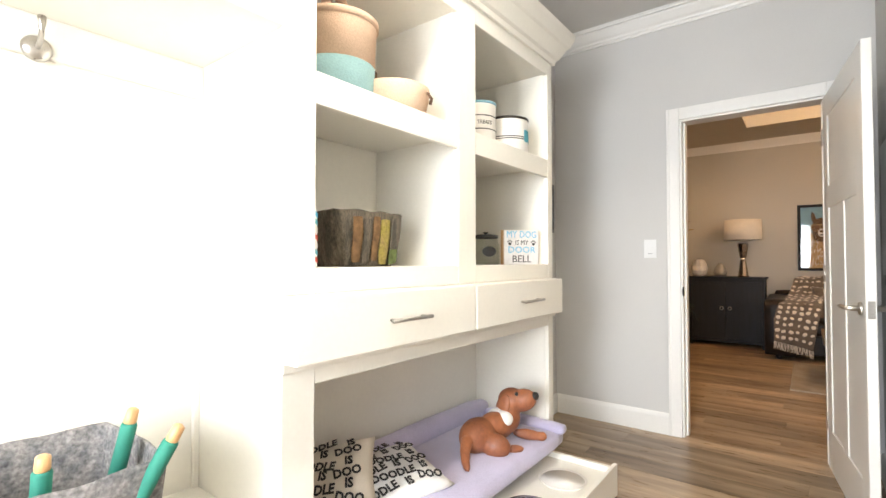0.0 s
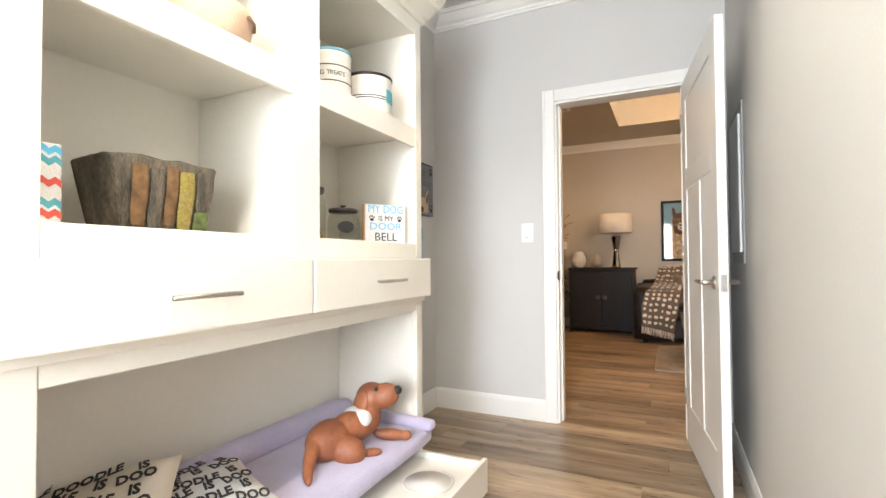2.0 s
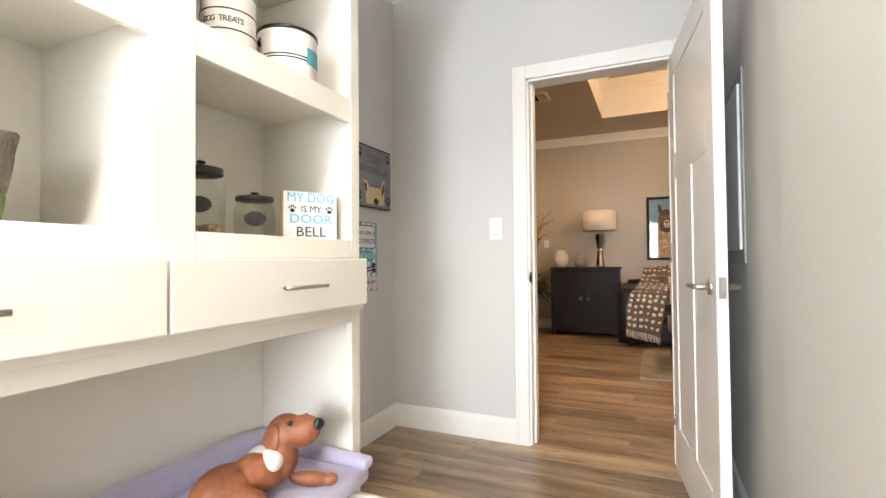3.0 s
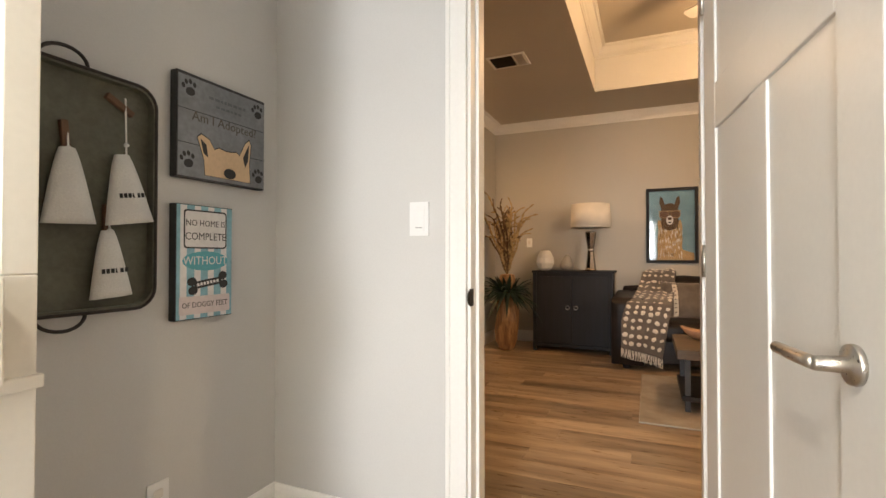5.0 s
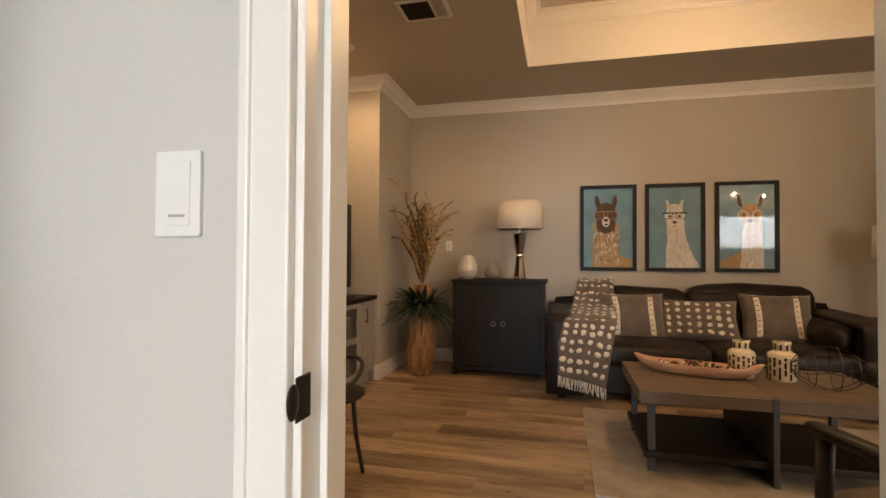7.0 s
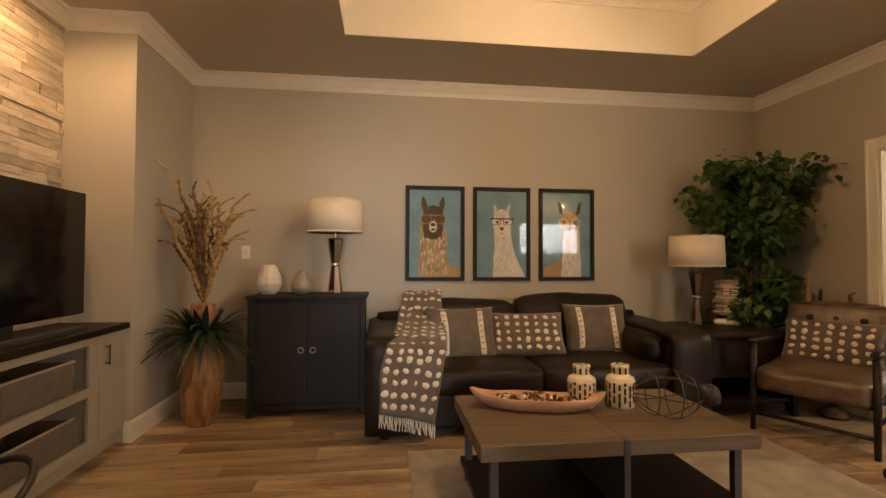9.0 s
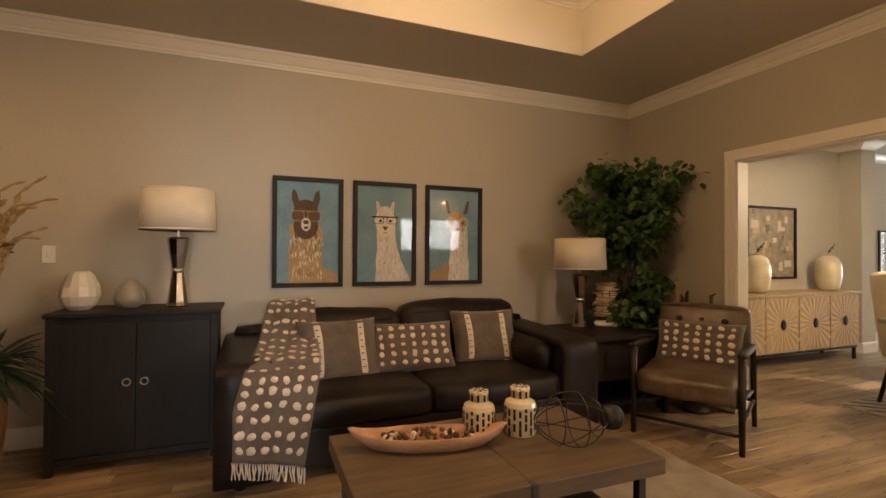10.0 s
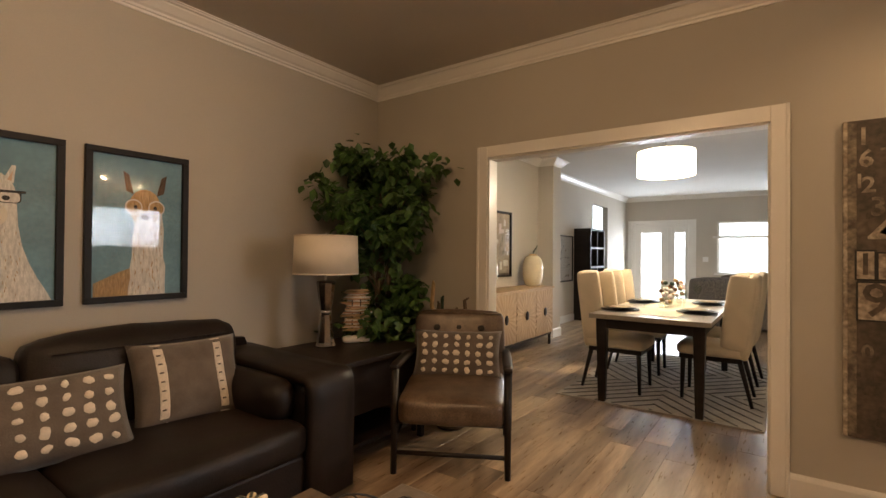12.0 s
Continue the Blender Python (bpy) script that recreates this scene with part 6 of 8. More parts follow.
plate(p, "shoulder", [(-0.02, -0.40), (0.225, -0.40), (0.225, -0.315), (0.12, -0.28), (0.02, -0.25)], 0, "fur_tan")
plate(p, "neck", shaggy(-0.02, -0.40, 0.06, 0.135, 0.118, seed=1), 1, "fur_tan")
fleece(p, -0.135, 0.105, -0.385, 0.0, 90, 2, "fur_white", 1)
fleece(p, -0.135, 0.105, -0.385, -0.03, 60, 2.3, "fur_deep", 2)
fleece(p, -0.105, 0.06, -0.06, 0.0, 26, 3.2, "fur_brown", 3)
plate(p, "ruff", oval(-0.02, 0.045, 0.092, 0.10), 3, "fur_brown")
plate(p, "head", oval(-0.02, 0.13, 0.098, 0.125), 4, "fur_brown")
for s in (-1, 1):
    plate(p, "ear", [(-0.02 + s * 0.085, 0.19), (-0.02 + s * 0.108, 0.26), (-0.02 + s * 0.098, 0.335), (-0.02 + s * 0.07, 0.31), (-0.02 + s * 0.045, 0.22)], 5, "fur_brown")
    plate(p, "lens_rim", round_rect(-0.02 + s * 0.06 - 0.05, -0.02 + s * 0.06 + 0.05, 0.085, 0.168, 0.03), 6, "fur_tan")
    plate(p, "lens", round_rect(-0.02 + s * 0.06 - 0.045, -0.02 + s * 0.06 + 0.045, 0.09, 0.163, 0.027), 7, "clip_wood")
plate(p, "glasses_bar", [(-0.135, 0.160), (0.095, 0.160), (0.095, 0.167), (-0.135, 0.167)], 7, "fur_tan")
plate(p, "muzzle", oval(-0.02, 0.06, 0.036, 0.052), 8, "fur_white")
plate(p, "nose", oval(-0.02, 0.078, 0.022, 0.016), 9, "fur_brown")
plate(p, "mouth", oval(-0.02, 0.035, 0.017, 0.01), 9, "ink")
# white llama with dark glasses
p = picture_frame(pose(pics[1], 9.169, PZ, 90, 0, 0), PW, PH, "black framed print of cream llama in dark glasses", "blue_art", group="llama pictures")
plate(p, "neck", [(-0.085, -0.40), (0.225, -0.40), (0.20, -0.345), (0.165, -0.28), (0.13, -0.20), (0.105, -0.12), (0.09, -0.03), (0.082, 0.10), (-0.066, 0.10), (-0.072, -0.02), (-0.066, -0.12), (-0.078, -0.22), (-0.074, -0.30)], 1, "fur_white")
fleece(p, -0.075, 0.10, -0.39, -0.02, 60, 2, "fur_tan", 12, 0.020)
plate(p, "head", oval(0.0, 0.10, 0.083, 0.13), 2, "fur_white")
for s in (-1, 1):
    plate(p, "ear", [(s * 0.03, 0.19), (s * 0.07, 0.18), (s * 0.078, 0.265), (s * 0.062, 0.268)], 3, "fur_white")
    plate(p, "inner_ear", [(s * 0.045, 0.195), (s * 0.062, 0.19), (s * 0.068, 0.245)], 4, "cream_felt")
    plate(p, "lens_rim", round_rect(s * 0.055 - 0.044, s * 0.055 + 0.044, 0.083, 0.145, 0.02), 5, "ink")
    plate(p, "lens", round_rect(s * 0.055 - 0.039, s * 0.055 + 0.039, 0.087, 0.134, 0.017), 6, "fur_white")
    plate(p, "eye", oval(s * 0.042, 0.107, 0.015, 0.012), 7, "ink")
plate(p, "glasses_bar", [(-0.115, 0.133), (0.115, 0.133), (0.115, 0.145), (-0.115, 0.145)], 7, "ink")
plate(p, "muzzle", oval(0.0, 0.025, 0.05, 0.055), 4, "linen")
plate(p, "nose", [(-0.024, 0.062), (0.024, 0.062), (0.012, 0.036), (0.0, 0.028), (-0.012, 0.036)], 5, "clip_wood")
plate(p, "mouth", [(-0.024, 0.0), (0.0, 0.008), (0.024, 0.0), (0.022, 0.005), (0.0, 0.014), (-0.022, 0.005)], 5, "clip_wood")
# tan llama with round glasses
p = picture_frame(pose(pics[2], 9.169, PZ, 90, 0, 0), PW, PH, "black framed print of tan llama in round glasses", "blue_art", group="llama pictures")
plate(p, "shoulder", [(-0.22, -0.40), (0.02, -0.40), (0.0, -0.22), (-0.10, -0.26), (-0.22, -0.32)], 0, "fur_tan")
plate(p, "neck", shaggy(0.05, -0.40, 0.1, 0.10, 0.07, seed=7), 1, "fur_white")
plate(p, "head", oval(0.03, 0.11, 0.085, 0.105), 2, "fur_tan")
fleece(p, -0.03, 0.12, -0.385, 0.02, 50, 1.5, "fur_tan", 5, 0.03)
for s in (-1, 1):
    plate(p, "ear", [(0.03 + s * 0.06, 0.18), (0.03 + s * 0.10, 0.20), (0.03 + s * 0.115, 0.31), (0.03 + s * 0.085, 0.29)], 3, "fur_brown")
    plate(p, "lens_rim", oval(0.03 + s * 0.06, 0.11, 0.045, 0.045), 4, "white_print")
    plate(p, "lens", oval(0.03 + s * 0.06, 0.11, 0.038, 0.038), 5, "fur_tan")
    plate(p, "eye", oval(0.03 + s * 0.052, 0.11, 0.010, 0.012), 6, "ink")
plate(p, "muzzle", oval(0.03, 0.03, 0.045, 0.05), 4, "fur_white")
plate(p, "nose", oval(0.03, 0.055, 0.024, 0.016), 5, "clip_wood")

# rug and coffee table
rug = thing("area_rug", pose(0, 0, 0), "beige wool area rug under the coffee table", "rug")
part("field", box(-0.01, 2.35, 6.53, 7.86, 0.001, 0.012, 0.004, 2), "rug", rug)
part("binding", tube([(-0.01, 6.53, 0.007), (2.35, 6.53, 0.007), (2.35, 7.86, 0.007), (-0.01, 7.86, 0.007)], 0.006, 6, closed=True), "rug_ivory", rug, "pale bound edge")

ct = thing("coffee_table", pose(0, 0, 0.012), "grey-brown oak coffee table with iron legs and shelf", "coffee table")
CX0, CX1, CY0, CY1 = 0.225, 1.46, 6.81, 7.53
XM = (CX0 + CX1) / 2
bevel_part("tabletop", (CX0, XM - 0.001, CY0, CY1, 0.362, 0.428), "table_wood", ct, 0.004)
bevel_part("tabletop", (XM + 0.001, CX1, CY0, CY1, 0.362, 0.428), "table_wood", ct, 0.004)
bevel_part("strap", (XM - 0.014, XM + 0.014, CY0 - 0.005, CY1 + 0.005, 0.0, 0.36), "iron", ct, 0.002)
bevel_part("strap", (XM - 0.014, XM + 0.014, CY0 - 0.005, CY0 + 0.03, 0.35, 0.4305), "iron", ct, 0.002)
for x in (CX0 + 0.05, CX1 - 0.09):
    for y in (CY0 + 0.05, CY1 - 0.09):
        bevel_part("leg", (x, x + 0.035, y, y + 0.035, 0.0, 0.362), "iron", ct, 0.002)
bevel_part("lower_shelf", (CX0 + 0.03, CX1 - 0.03, CY0 + 0.03, CY1 - 0.03, 0.075, 0.11), "dark_wood", ct, 0.004)
TT = 0.012 + 0.428

db = thing("dough_bowl", pose(0.60, 7.25, TT, 0, 0, -15), "long pale carved wooden dough bowl on coffee table", "bowl")
bm = bmesh.new()
NS, NR = 40, 7
rows = []
for r, (k, z) in enumerate(((0.55, 0.0), (0.72, 0.004), (0.9, 0.03), (1.0, 0.062), (0.95, 0.066), (0.8, 0.04), (0.5, 0.02))):
    ring = []
    for i in range(NS):
        a = 2 * math.pi * i / NS
        c, s = math.cos(a), math.sin(a)
        x = 0.34 * k * math.copysign(abs(c) ** 0.9, c)
        y = 0.095 * k * math.copysign(abs(s) ** 1.6, s)
        zz = z * (1 + 0.5 * abs(c) ** 5) + 0.004 * noise.noise((a * 3, r, 0))
        ring.append(bm.verts.new((x, y, zz)))
    rows.append(ring)
for p0, p1 in zip(rows, rows[1:]):
    for i in range(NS):
        bm.faces.new((p0[i], p0[(i + 1) % NS], p1[(i + 1) % NS], p1[i]))
bm.faces.new(list(reversed(rows[0])))
bm.faces.new(rows[-1])
part("shell", bm, "bowl_wood", db, smooth=True)
pot = thing("potpourri", pose(0.60, 7.25, TT + 0.024, 0, 0, -15), "brown and white dried potpourri in wooden bowl", "potpourri")
rnd = random.Random(8)
for k in range(70):
    x, y = rnd.uniform(-0.19, 0.19), rnd.uniform(-0.04, 0.04)
    part("piece", ellipsoid((x, y, rnd.uniform(0.008, 0.05 - abs(x) * 0.08)), (rnd.uniform(0.01, 0.02), rnd.uniform(0.008, 0.014), rnd.uniform(0.005, 0.012)), (rnd.uniform(0, 90), rnd.uniform(0, 90), rnd.uniform(0, 180)), seg=7),
         rnd.choice(("raw_wood", "clip_wood", "clip_wood", "bark", "white_cer")), pot)


def ginger_jar(x, y, s, label):
    j = thing("striped_jar", pose(x, y, TT), label, "jar", "striped jars")
    prof = [(0.066, 0), (0.07, 0.006), (0.073, 0.06), (0.073, 0.128), (0.066, 0.146), (0.05, 0.155), (0.042, 0.162), (0.041, 0.172), (0.043, 0.195), (0.038, 0.2), (0, 0.2)]
    part("body", lathe([(r * s, z * s) for r, z in prof], 20), "cream_glaze", j)
    rr = random.Random(int(x * 100))
    for k in range(18):
        a = 2 * math.pi * k / 18
        up = 0.022 if k % 2 else 0.0
        for z0, z1 in ((0.008 + up, 0.042 + up), (0.050 + up, 0.082 + up), (0.090 + up, 0.118 + up * 0.5)):
            o = rr.uniform(-0.004, 0.004)
            part("stroke", box(-0.0055 * s, 0.0055 * s, -0.001, 0.0012, (z0 + o) * s, (z1 + o) * s, 0.0005), "black_paint", j, m=pose(0.073 * s * math.cos(a), 0.073 * s * math.sin(a), 0, 0, 0, math.degrees(a) - 90))
        if k % 2:
            continue
        b = box(-0.0055 * s, 0.0055 * s, 0.042 * s, 0.07 * s, -0.001, 0.0012)
        part("shoulder_stroke", b, "black_paint", j, m=pose(0, 0, 0.149 * s, 0, 0, math.degrees(a)) @ pose(0, 0.0, 0.006 * s, -22, 0, 0))
        part("neck_stroke", box(-0.005 * s, 0.005 * s, -0.001, 0.0012, 0.165 * s, 0.196 * s), "black_paint", j, m=pose(0.0425 * s * math.cos(a), 0.0425 * s * math.sin(a), 0, 0, 0, math.degrees(a) - 90))
    bm = bmesh.new()
    for k in range(7):
        a = 2 * math.pi * k / 7
        merge(bm, cushion(0.032 * s, 0.024 * s, 0.018 * s, 0.007 * s, 0, 3), pose(0.029 * s * math.cos(a), 0.029 * s * math.sin(a), 0.202 * s, 0, 0, math.degrees(a)))
        part("lid_stroke", box(0.014 * s, 0.04 * s, -0.004 * s, 0.004 * s, 0.2105 * s, 0.2125 * s, 0.0005), "black_paint", j, m=pose(0, 0, 0, 0, 0, math.degrees(a)))
    part("crown_rim", bm, "cream_glaze", j, smooth=True)


ginger_jar(0.85, 7.28, 1.0, "cream jar with black brush strokes on coffee table")
ginger_jar(1.045, 7.25, 1.02, "cream jar with black brush strokes on coffee table")

cg = thing("wire_lantern", pose(1.17, 7.04, TT + 0.115, 0, 90, -12), "black wire cage lantern lying on coffee table", "lantern")
for k in range(7):
    a = 2 * math.pi * k / 7
    part("wire", tube([((0.02 + 0.095 * math.sin(math.pi * t) ** 0.7) * math.cos(a + 0.5 * t), (0.02 + 0.095 * math.sin(math.pi * t) ** 0.7) * math.sin(a + 0.5 * t), -0.16 + 0.32 * t) for t in [i / 14 for i in range(15)]], 0.0026, 6), "black", cg)
for z, r in ((-0.07, 0.10), (0.03, 0.112), (0.11, 0.075)):
    part("ring", tube([(r * math.cos(a), r * math.sin(a), z) for a in [2 * math.pi * i / 28 for i in range(28)]], 0.0026, 6, closed=True), "black", cg)
part("cap", lathe([(0.03, 0.14), (0.045, 0.15), (0.05, 0.165), (0.05, 0.21), (0.042, 0.222), (0, 0.222)], 26), "black", cg, "ribbed black cap", True)
for z in (0.172, 0.184, 0.196):
    part("cap_rib", lathe([(0.05, z), (0.0525, z + 0.003), (0.05, z + 0.006)], 26), "black", cg)

# end table with driftwood sculpture
et = thing("end_table", pose(0, 0, 0), "dark wooden end table between sofa and armchair", "end table")
bevel_part("top", (2.18, 3.0, 8.20, 8.90, 0.61, 0.64), "dark_wood", et, 0.004)
bevel_part("body", (2.20, 2.98, 8.24, 8.88, 0.30, 0.61), "dark_wood", et, 0.004)
bevel_part("shelf", (2.20, 2.98, 8.24, 8.88, 0.10, 0.13), "dark_wood", et, 0.004)
for x in (2.19, 2.95):
    for y in (8.21, 8.85):
        bevel_part("leg", (x, x + 0.04, y, y + 0.04, 0, 0.61), "dark_wood", et, 0.003)
tw = thing("twig_sculpture", pose(2.745, 8.65, 0.641, 0, 0, -36), "stacked driftwood twig sculpture on white base", "sculpture")
part("base", cushion(0.19, 0.085, 0.045, 0.02, 0.002, 5), "white_cer", tw, "white stone base", True, pose(0, 0, 0.023))
for x in (-0.03, 0.03):
    part("rod", tube([(x, 0, 0.04), (x, 0, 0.34)], 0.004), "bronze", tw)
rnd = random.Random(21)
for k in range(34):
    z = 0.085 + 0.0088 * k
    w = 0.088 + rnd.uniform(-0.018, 0.02)
    o = rnd.uniform(-0.012, 0.012)
    part("twig", tube([(-w + o, rnd.uniform(-.02, .02), z + rnd.uniform(-.006, .006)), (0, rnd.uniform(-.015, .015), z), (w + o, rnd.uniform(-.02, .02), z + rnd.uniform(-.006, .006))], [0.004, 0.0065, 0.0035], 6),
         rnd.choice(("white_cer", "straw", "tan", "bowl_wood")), tw, smooth=True)

# tall leafy plant in the corner
tr = thing("ficus_tree", pose(3.05, 8.70, 0), "tall leafy green indoor tree in the corner", "plant")
part("pot", lathe([(0.12, 0), (0.15, 0.02), (0.17, 0.28), (0.18, 0.30), (0.165, 0.30), (0.16, 0.24), (0, 0.24)], 28), "basket_dark", tr, "dark woven pot", True)
rnd = random.Random(31)
trunk = tube([(0, 0, 0.2), (0.02, 0.01, 0.6), (-0.02, 0.02, 1.0), (0.02, 0.0, 1.4), (0.0, 0.02, 1.85)], [0.03, 0.026, 0.022, 0.018, 0.008])
tube([(0.02, 0.0, 0.22), (0.07, -0.03, 0.6), (0.03, -0.05, 1.1), (0.08, -0.05, 1.6)], [0.022, 0.02, 0.016, 0.008], bm=trunk)
part("trunk", trunk, "bark", tr, "brown bark trunk", True)
anchors = []
for k in range(92):
    t = rnd.random()
    if k < 44:
        a = rnd.uniform(0, 6.283)
        r = rnd.uniform(0.10, 0.47) ** 1.0
        z = rnd.uniform(1.55, 2.10) - 0.12 * (r / 0.45)
        c = Vector((r * math.cos(a) * 1.05, r * math.sin(a) * 0.9, z))
    else:
        a, r = rnd.uniform(0, 6.283), rnd.uniform(0.05, 0.33)
        z = rnd.uniform(0.45, 1.6)
        c = Vector((r * math.cos(a), r * math.sin(a), z))
    c.x = min(c.x, 0.40)
    c.y = min(c.y, 0.38)
    anchors.append(c)
for c in anchors[::2]:
    base = Vector((0, 0, max(0.5, c.z - 0.35)))
    part("branch", tube([base, (base + c) / 2 + Vector((0, 0, 0.04)), c], [0.008, 0.006, 0.003], 5), "bark", tr)
verts, faces = [], []
for c in anchors:
    for q in range(46):
        d = Vector((rnd.gauss(0, 1), rnd.gauss(0, 1), rnd.gauss(0, 0.8)))
        p = c + d * 0.062
        p.x, p.y = min(p.x, 0.44), min(p.y, 0.43)
        L, wd = rnd.uniform(0.06, 0.10), rnd.uniform(0.024, 0.036)
        dr = Vector((rnd.uniform(-1, 1), rnd.uniform(-1, 1), rnd.uniform(-1.3, 0.1))).normalized()
        sd = dr.cross(Vector((rnd.uniform(-.4, .4), rnd.uniform(-.4, .4), 1))).normalized()
        up = sd.cross(dr)
        i0 = len(verts)
        verts += [p, p + dr * L * 0.35 + sd * wd, p + dr * L * 0.75 + sd * wd * 0.6, p + dr * L - up * 0.008, p + dr * L * 0.75 - sd * wd * 0.6, p + dr * L * 0.35 - sd * wd, p + dr * L * 0.5 - up * 0.006]
        faces += [(i0, i0 + 1, i0 + 6), (i0 + 1, i0 + 2, i0 + 6), (i0 + 2, i0 + 3, i0 + 6), (i0 + 3, i0 + 4, i0 + 6), (i0 + 4, i0 + 5, i0 + 6), (i0 + 5, i0, i0 + 6)]
me = bpy.data.meshes.new("leaves")
me.from_pydata(verts, [], faces)
me.materials.append(M["leaf"])
ob = new("leaves", me)
ob.parent = tr
tagged(ob, "small pointed green leaves", kind="stuff")

# armchair
def armchair(m, label, pillow=True):
    c = thing("armchair", m, label, "armchair", "armchairs")
    for s in (-1, 1):
        x = s * 0.33
        part("front_leg", tube([(x, -0.32, 0), (x, -0.30, 0.60)], [0.018, 0.024], 10), "dark_wood", c, smooth=True)
        part("rear_leg", tube([(x, 0.36, 0), (x, 0.27, 0.55), (x, 0.25, 0.60)], [0.017, 0.023, 0.023], 10), "dark_wood", c, smooth=True)
        part("arm_rest", cushion(0.055, 0.66, 0.035, 0.015, 0.004, 6), "dark_wood", c, smooth=True, m=pose(x, -0.02, 0.612, -2, 0, 0))
        part("side_rail", tube([(x, -0.31, 0.20), (x, 0.33, 0.20)], 0.012, 8), "dark_wood", c, smooth=True)
        part("seat_rail", tube([(x * 0.97, -0.31, 0.33), (x * 0.97, 0.30, 0.27)], 0.016, 8), "dark_wood", c, smooth=True)
    for y, z in ((-0.31, 0.30), (0.30, 0.26), (-0.31, 0.12), (0.33, 0.2)):
        part("cross_rail", tube([(-0.33, y, z), (0.33, y, z)], 0.013, 8), "dark_wood", c, smooth=True)
    part("seat", cushion(0.62, 0.64, 0.16, 0.045, 0.02, 10, 0.005), "leather_worn", c, "worn brown leather seat", True, pose(0, -0.03, 0.385, 4, 0, 0))
    bk = part("backrest", cushion(0.62, 0.12, 0.50, 0.04, 0.02, 12, 0.004), "leather_worn", c, "tufted brown leather back", True, pose(0, 0.31, 0.62, -14, 0, 0))
    for x in (-0.155, 0.0, 0.155):
        for z in (0.13, -0.02):
            part("button", ellipsoid((x, -0.071, z), (0.026, 0.006, 0.022), seg=12), "leather", bk, "deep dark button tuft", True)
    part("piping", tube([(-0.295, -0.058, 0.235), (0.295, -0.058, 0.235)], 0.006, 8), "leather_worn", bk, smooth=True)
    for x in (-0.105, 0.105):
        part("seat_seam", tube([(x, -0.338, 0.335), (x, -0.352, 0.37), (x, -0.325, 0.435), (x, 0.15, 0.487)], 0.004, 6), "leather", c, "stitched seam")
    return c


FX, FY = -0.87, -0.49
ang = math.degrees(math.atan2(FY, FX)) + 90
ACM = pose(2.87, 7.87, 0, 0, 0, ang)
armchair(ACM, "dark wood armchair with worn brown leather seat")
dotted_pillow(ACM @ pose(0.0, 0.15, 0.60, 68, 0, 0), 0.60, 0.34, 0.06, 7, 5, "taupe lumbar pillow with ivory dots on armchair")
armchair(pose(0.98, 5.62, 0, 0, 0, 200), "dark wood armchair with leather seat beside the rug")

# small grey figure plant behind the armchair
bs = thing("branch_ornament", pose(3.25, 8.17, 0), "gnarled grey driftwood stems standing by the tree", "ornament")
part("base", lathe([(0.10, 0), (0.11, 0.02), (0.09, 0.05), (0.03, 0.08)], 20), "basket_dark", bs)
for dx, dy, zt, mat in ((-0.10, 0.10, 1.06, "straw"), (-0.14, 0.02, 0.92, "bark"), (0.02, -0.02, 0.86, "bark"), (0.10, -0.06, 0.93, "bark"), (-0.05, 0.05, 0.95, "leaf_dark")):
    part("stem", tube([(0, 0, 0.06), (dx * 0.3, dy * 0.3, zt * 0.5), (dx * 1.1, dy, zt * 0.85), (dx * 0.9, dy, zt), (dx * 1.2, dy - 0.02, zt + 0.02)], [0.02, 0.018, 0.016, 0.014, 0.006], 7), mat, bs, smooth=True)

# ceiling fan, vent and cans
fan = thing("ceiling_fan", pose(0.875, 6.95, TZ), "white ceiling fan in the tray, at rest", "ceiling fan")
part("canopy", lathe([(0.0, 0), (0.07, 0), (0.065, -0.03), (0.03, -0.05), (0, -0.05)], 28), "trim", fan, smooth=True)
part("downrod", lathe([(0.012, -0.04), (0.012, -0.16)], 12), "trim", fan)
part("light_bowl", lathe([(0.085, -0.30), (0.11, -0.33), (0.10, -0.37), (0.05, -0.40), (0, -0.405)], 32), "jar_glass", fan, "glass light bowl", True)
part("motor", lathe([(0.0, -0.15), (0.08, -0.155), (0.10, -0.18), (0.10, -0.24), (0.07, -0.27), (0, -0.275)], 32), "trim", fan, smooth=True)
for k in range(5):
    bl = part("blade", slab(round_rect(0.16, 0.68, -0.062, 0.062, 0.035), -0.004, 0.004), "trim", fan, m=pose(0, 0, -0.235, 0, 0, 72 * k + 70) @ pose(0, 0, 0, 10, 0, 0))
    part("blade_iron", box(0.09, 0.2, -0.018, 0.018, -0.012, -0.004, 0.002), "steel", bl)

vt = thing("ceiling_vent", pose(-1.045, 7.165, H - 0.001, 180, 0, 0), "white louvred air vent in taupe ceiling", "vent")
for x0, x1, y0, y1 in ((-0.165, 0.165, 0.105, 0.13), (-0.165, 0.165, -0.13, -0.105), (-0.165, -0.14, -0.105, 0.105), (0.14, 0.165, -0.105, 0.105), (0.05, 0.065, -0.105, 0.105)):
    part("frame", box(x0, x1, y0, y1, 0, 0.010, 0.002), "trim", vt)
# flat dark plate puts the shade of the duct into colour
part("backing", box(-0.14, 0.14, -0.105, 0.105, 0, 0.001), "basket_dark", vt, "flat dark plate for the duct's shade behind louvres")
# left louvres coloured dark, as if the shaded duct showed between them
for k in range(9):
    part("louvre", box(-0.14, 0.05, -0.0008, 0.0008, -0.008, 0.008), "bronze", vt, m=pose(0, -0.092 + 0.023 * k, 0.006, 35, 0, 0))
for k in range(5):
    part("louvre", box(-0.0008, 0.0008, -0.105, 0.105, -0.008, 0.008), "ceil_taupe", vt, m=pose(0.075 + 0.015 * k, 0, 0.006, 0, -35, 0))
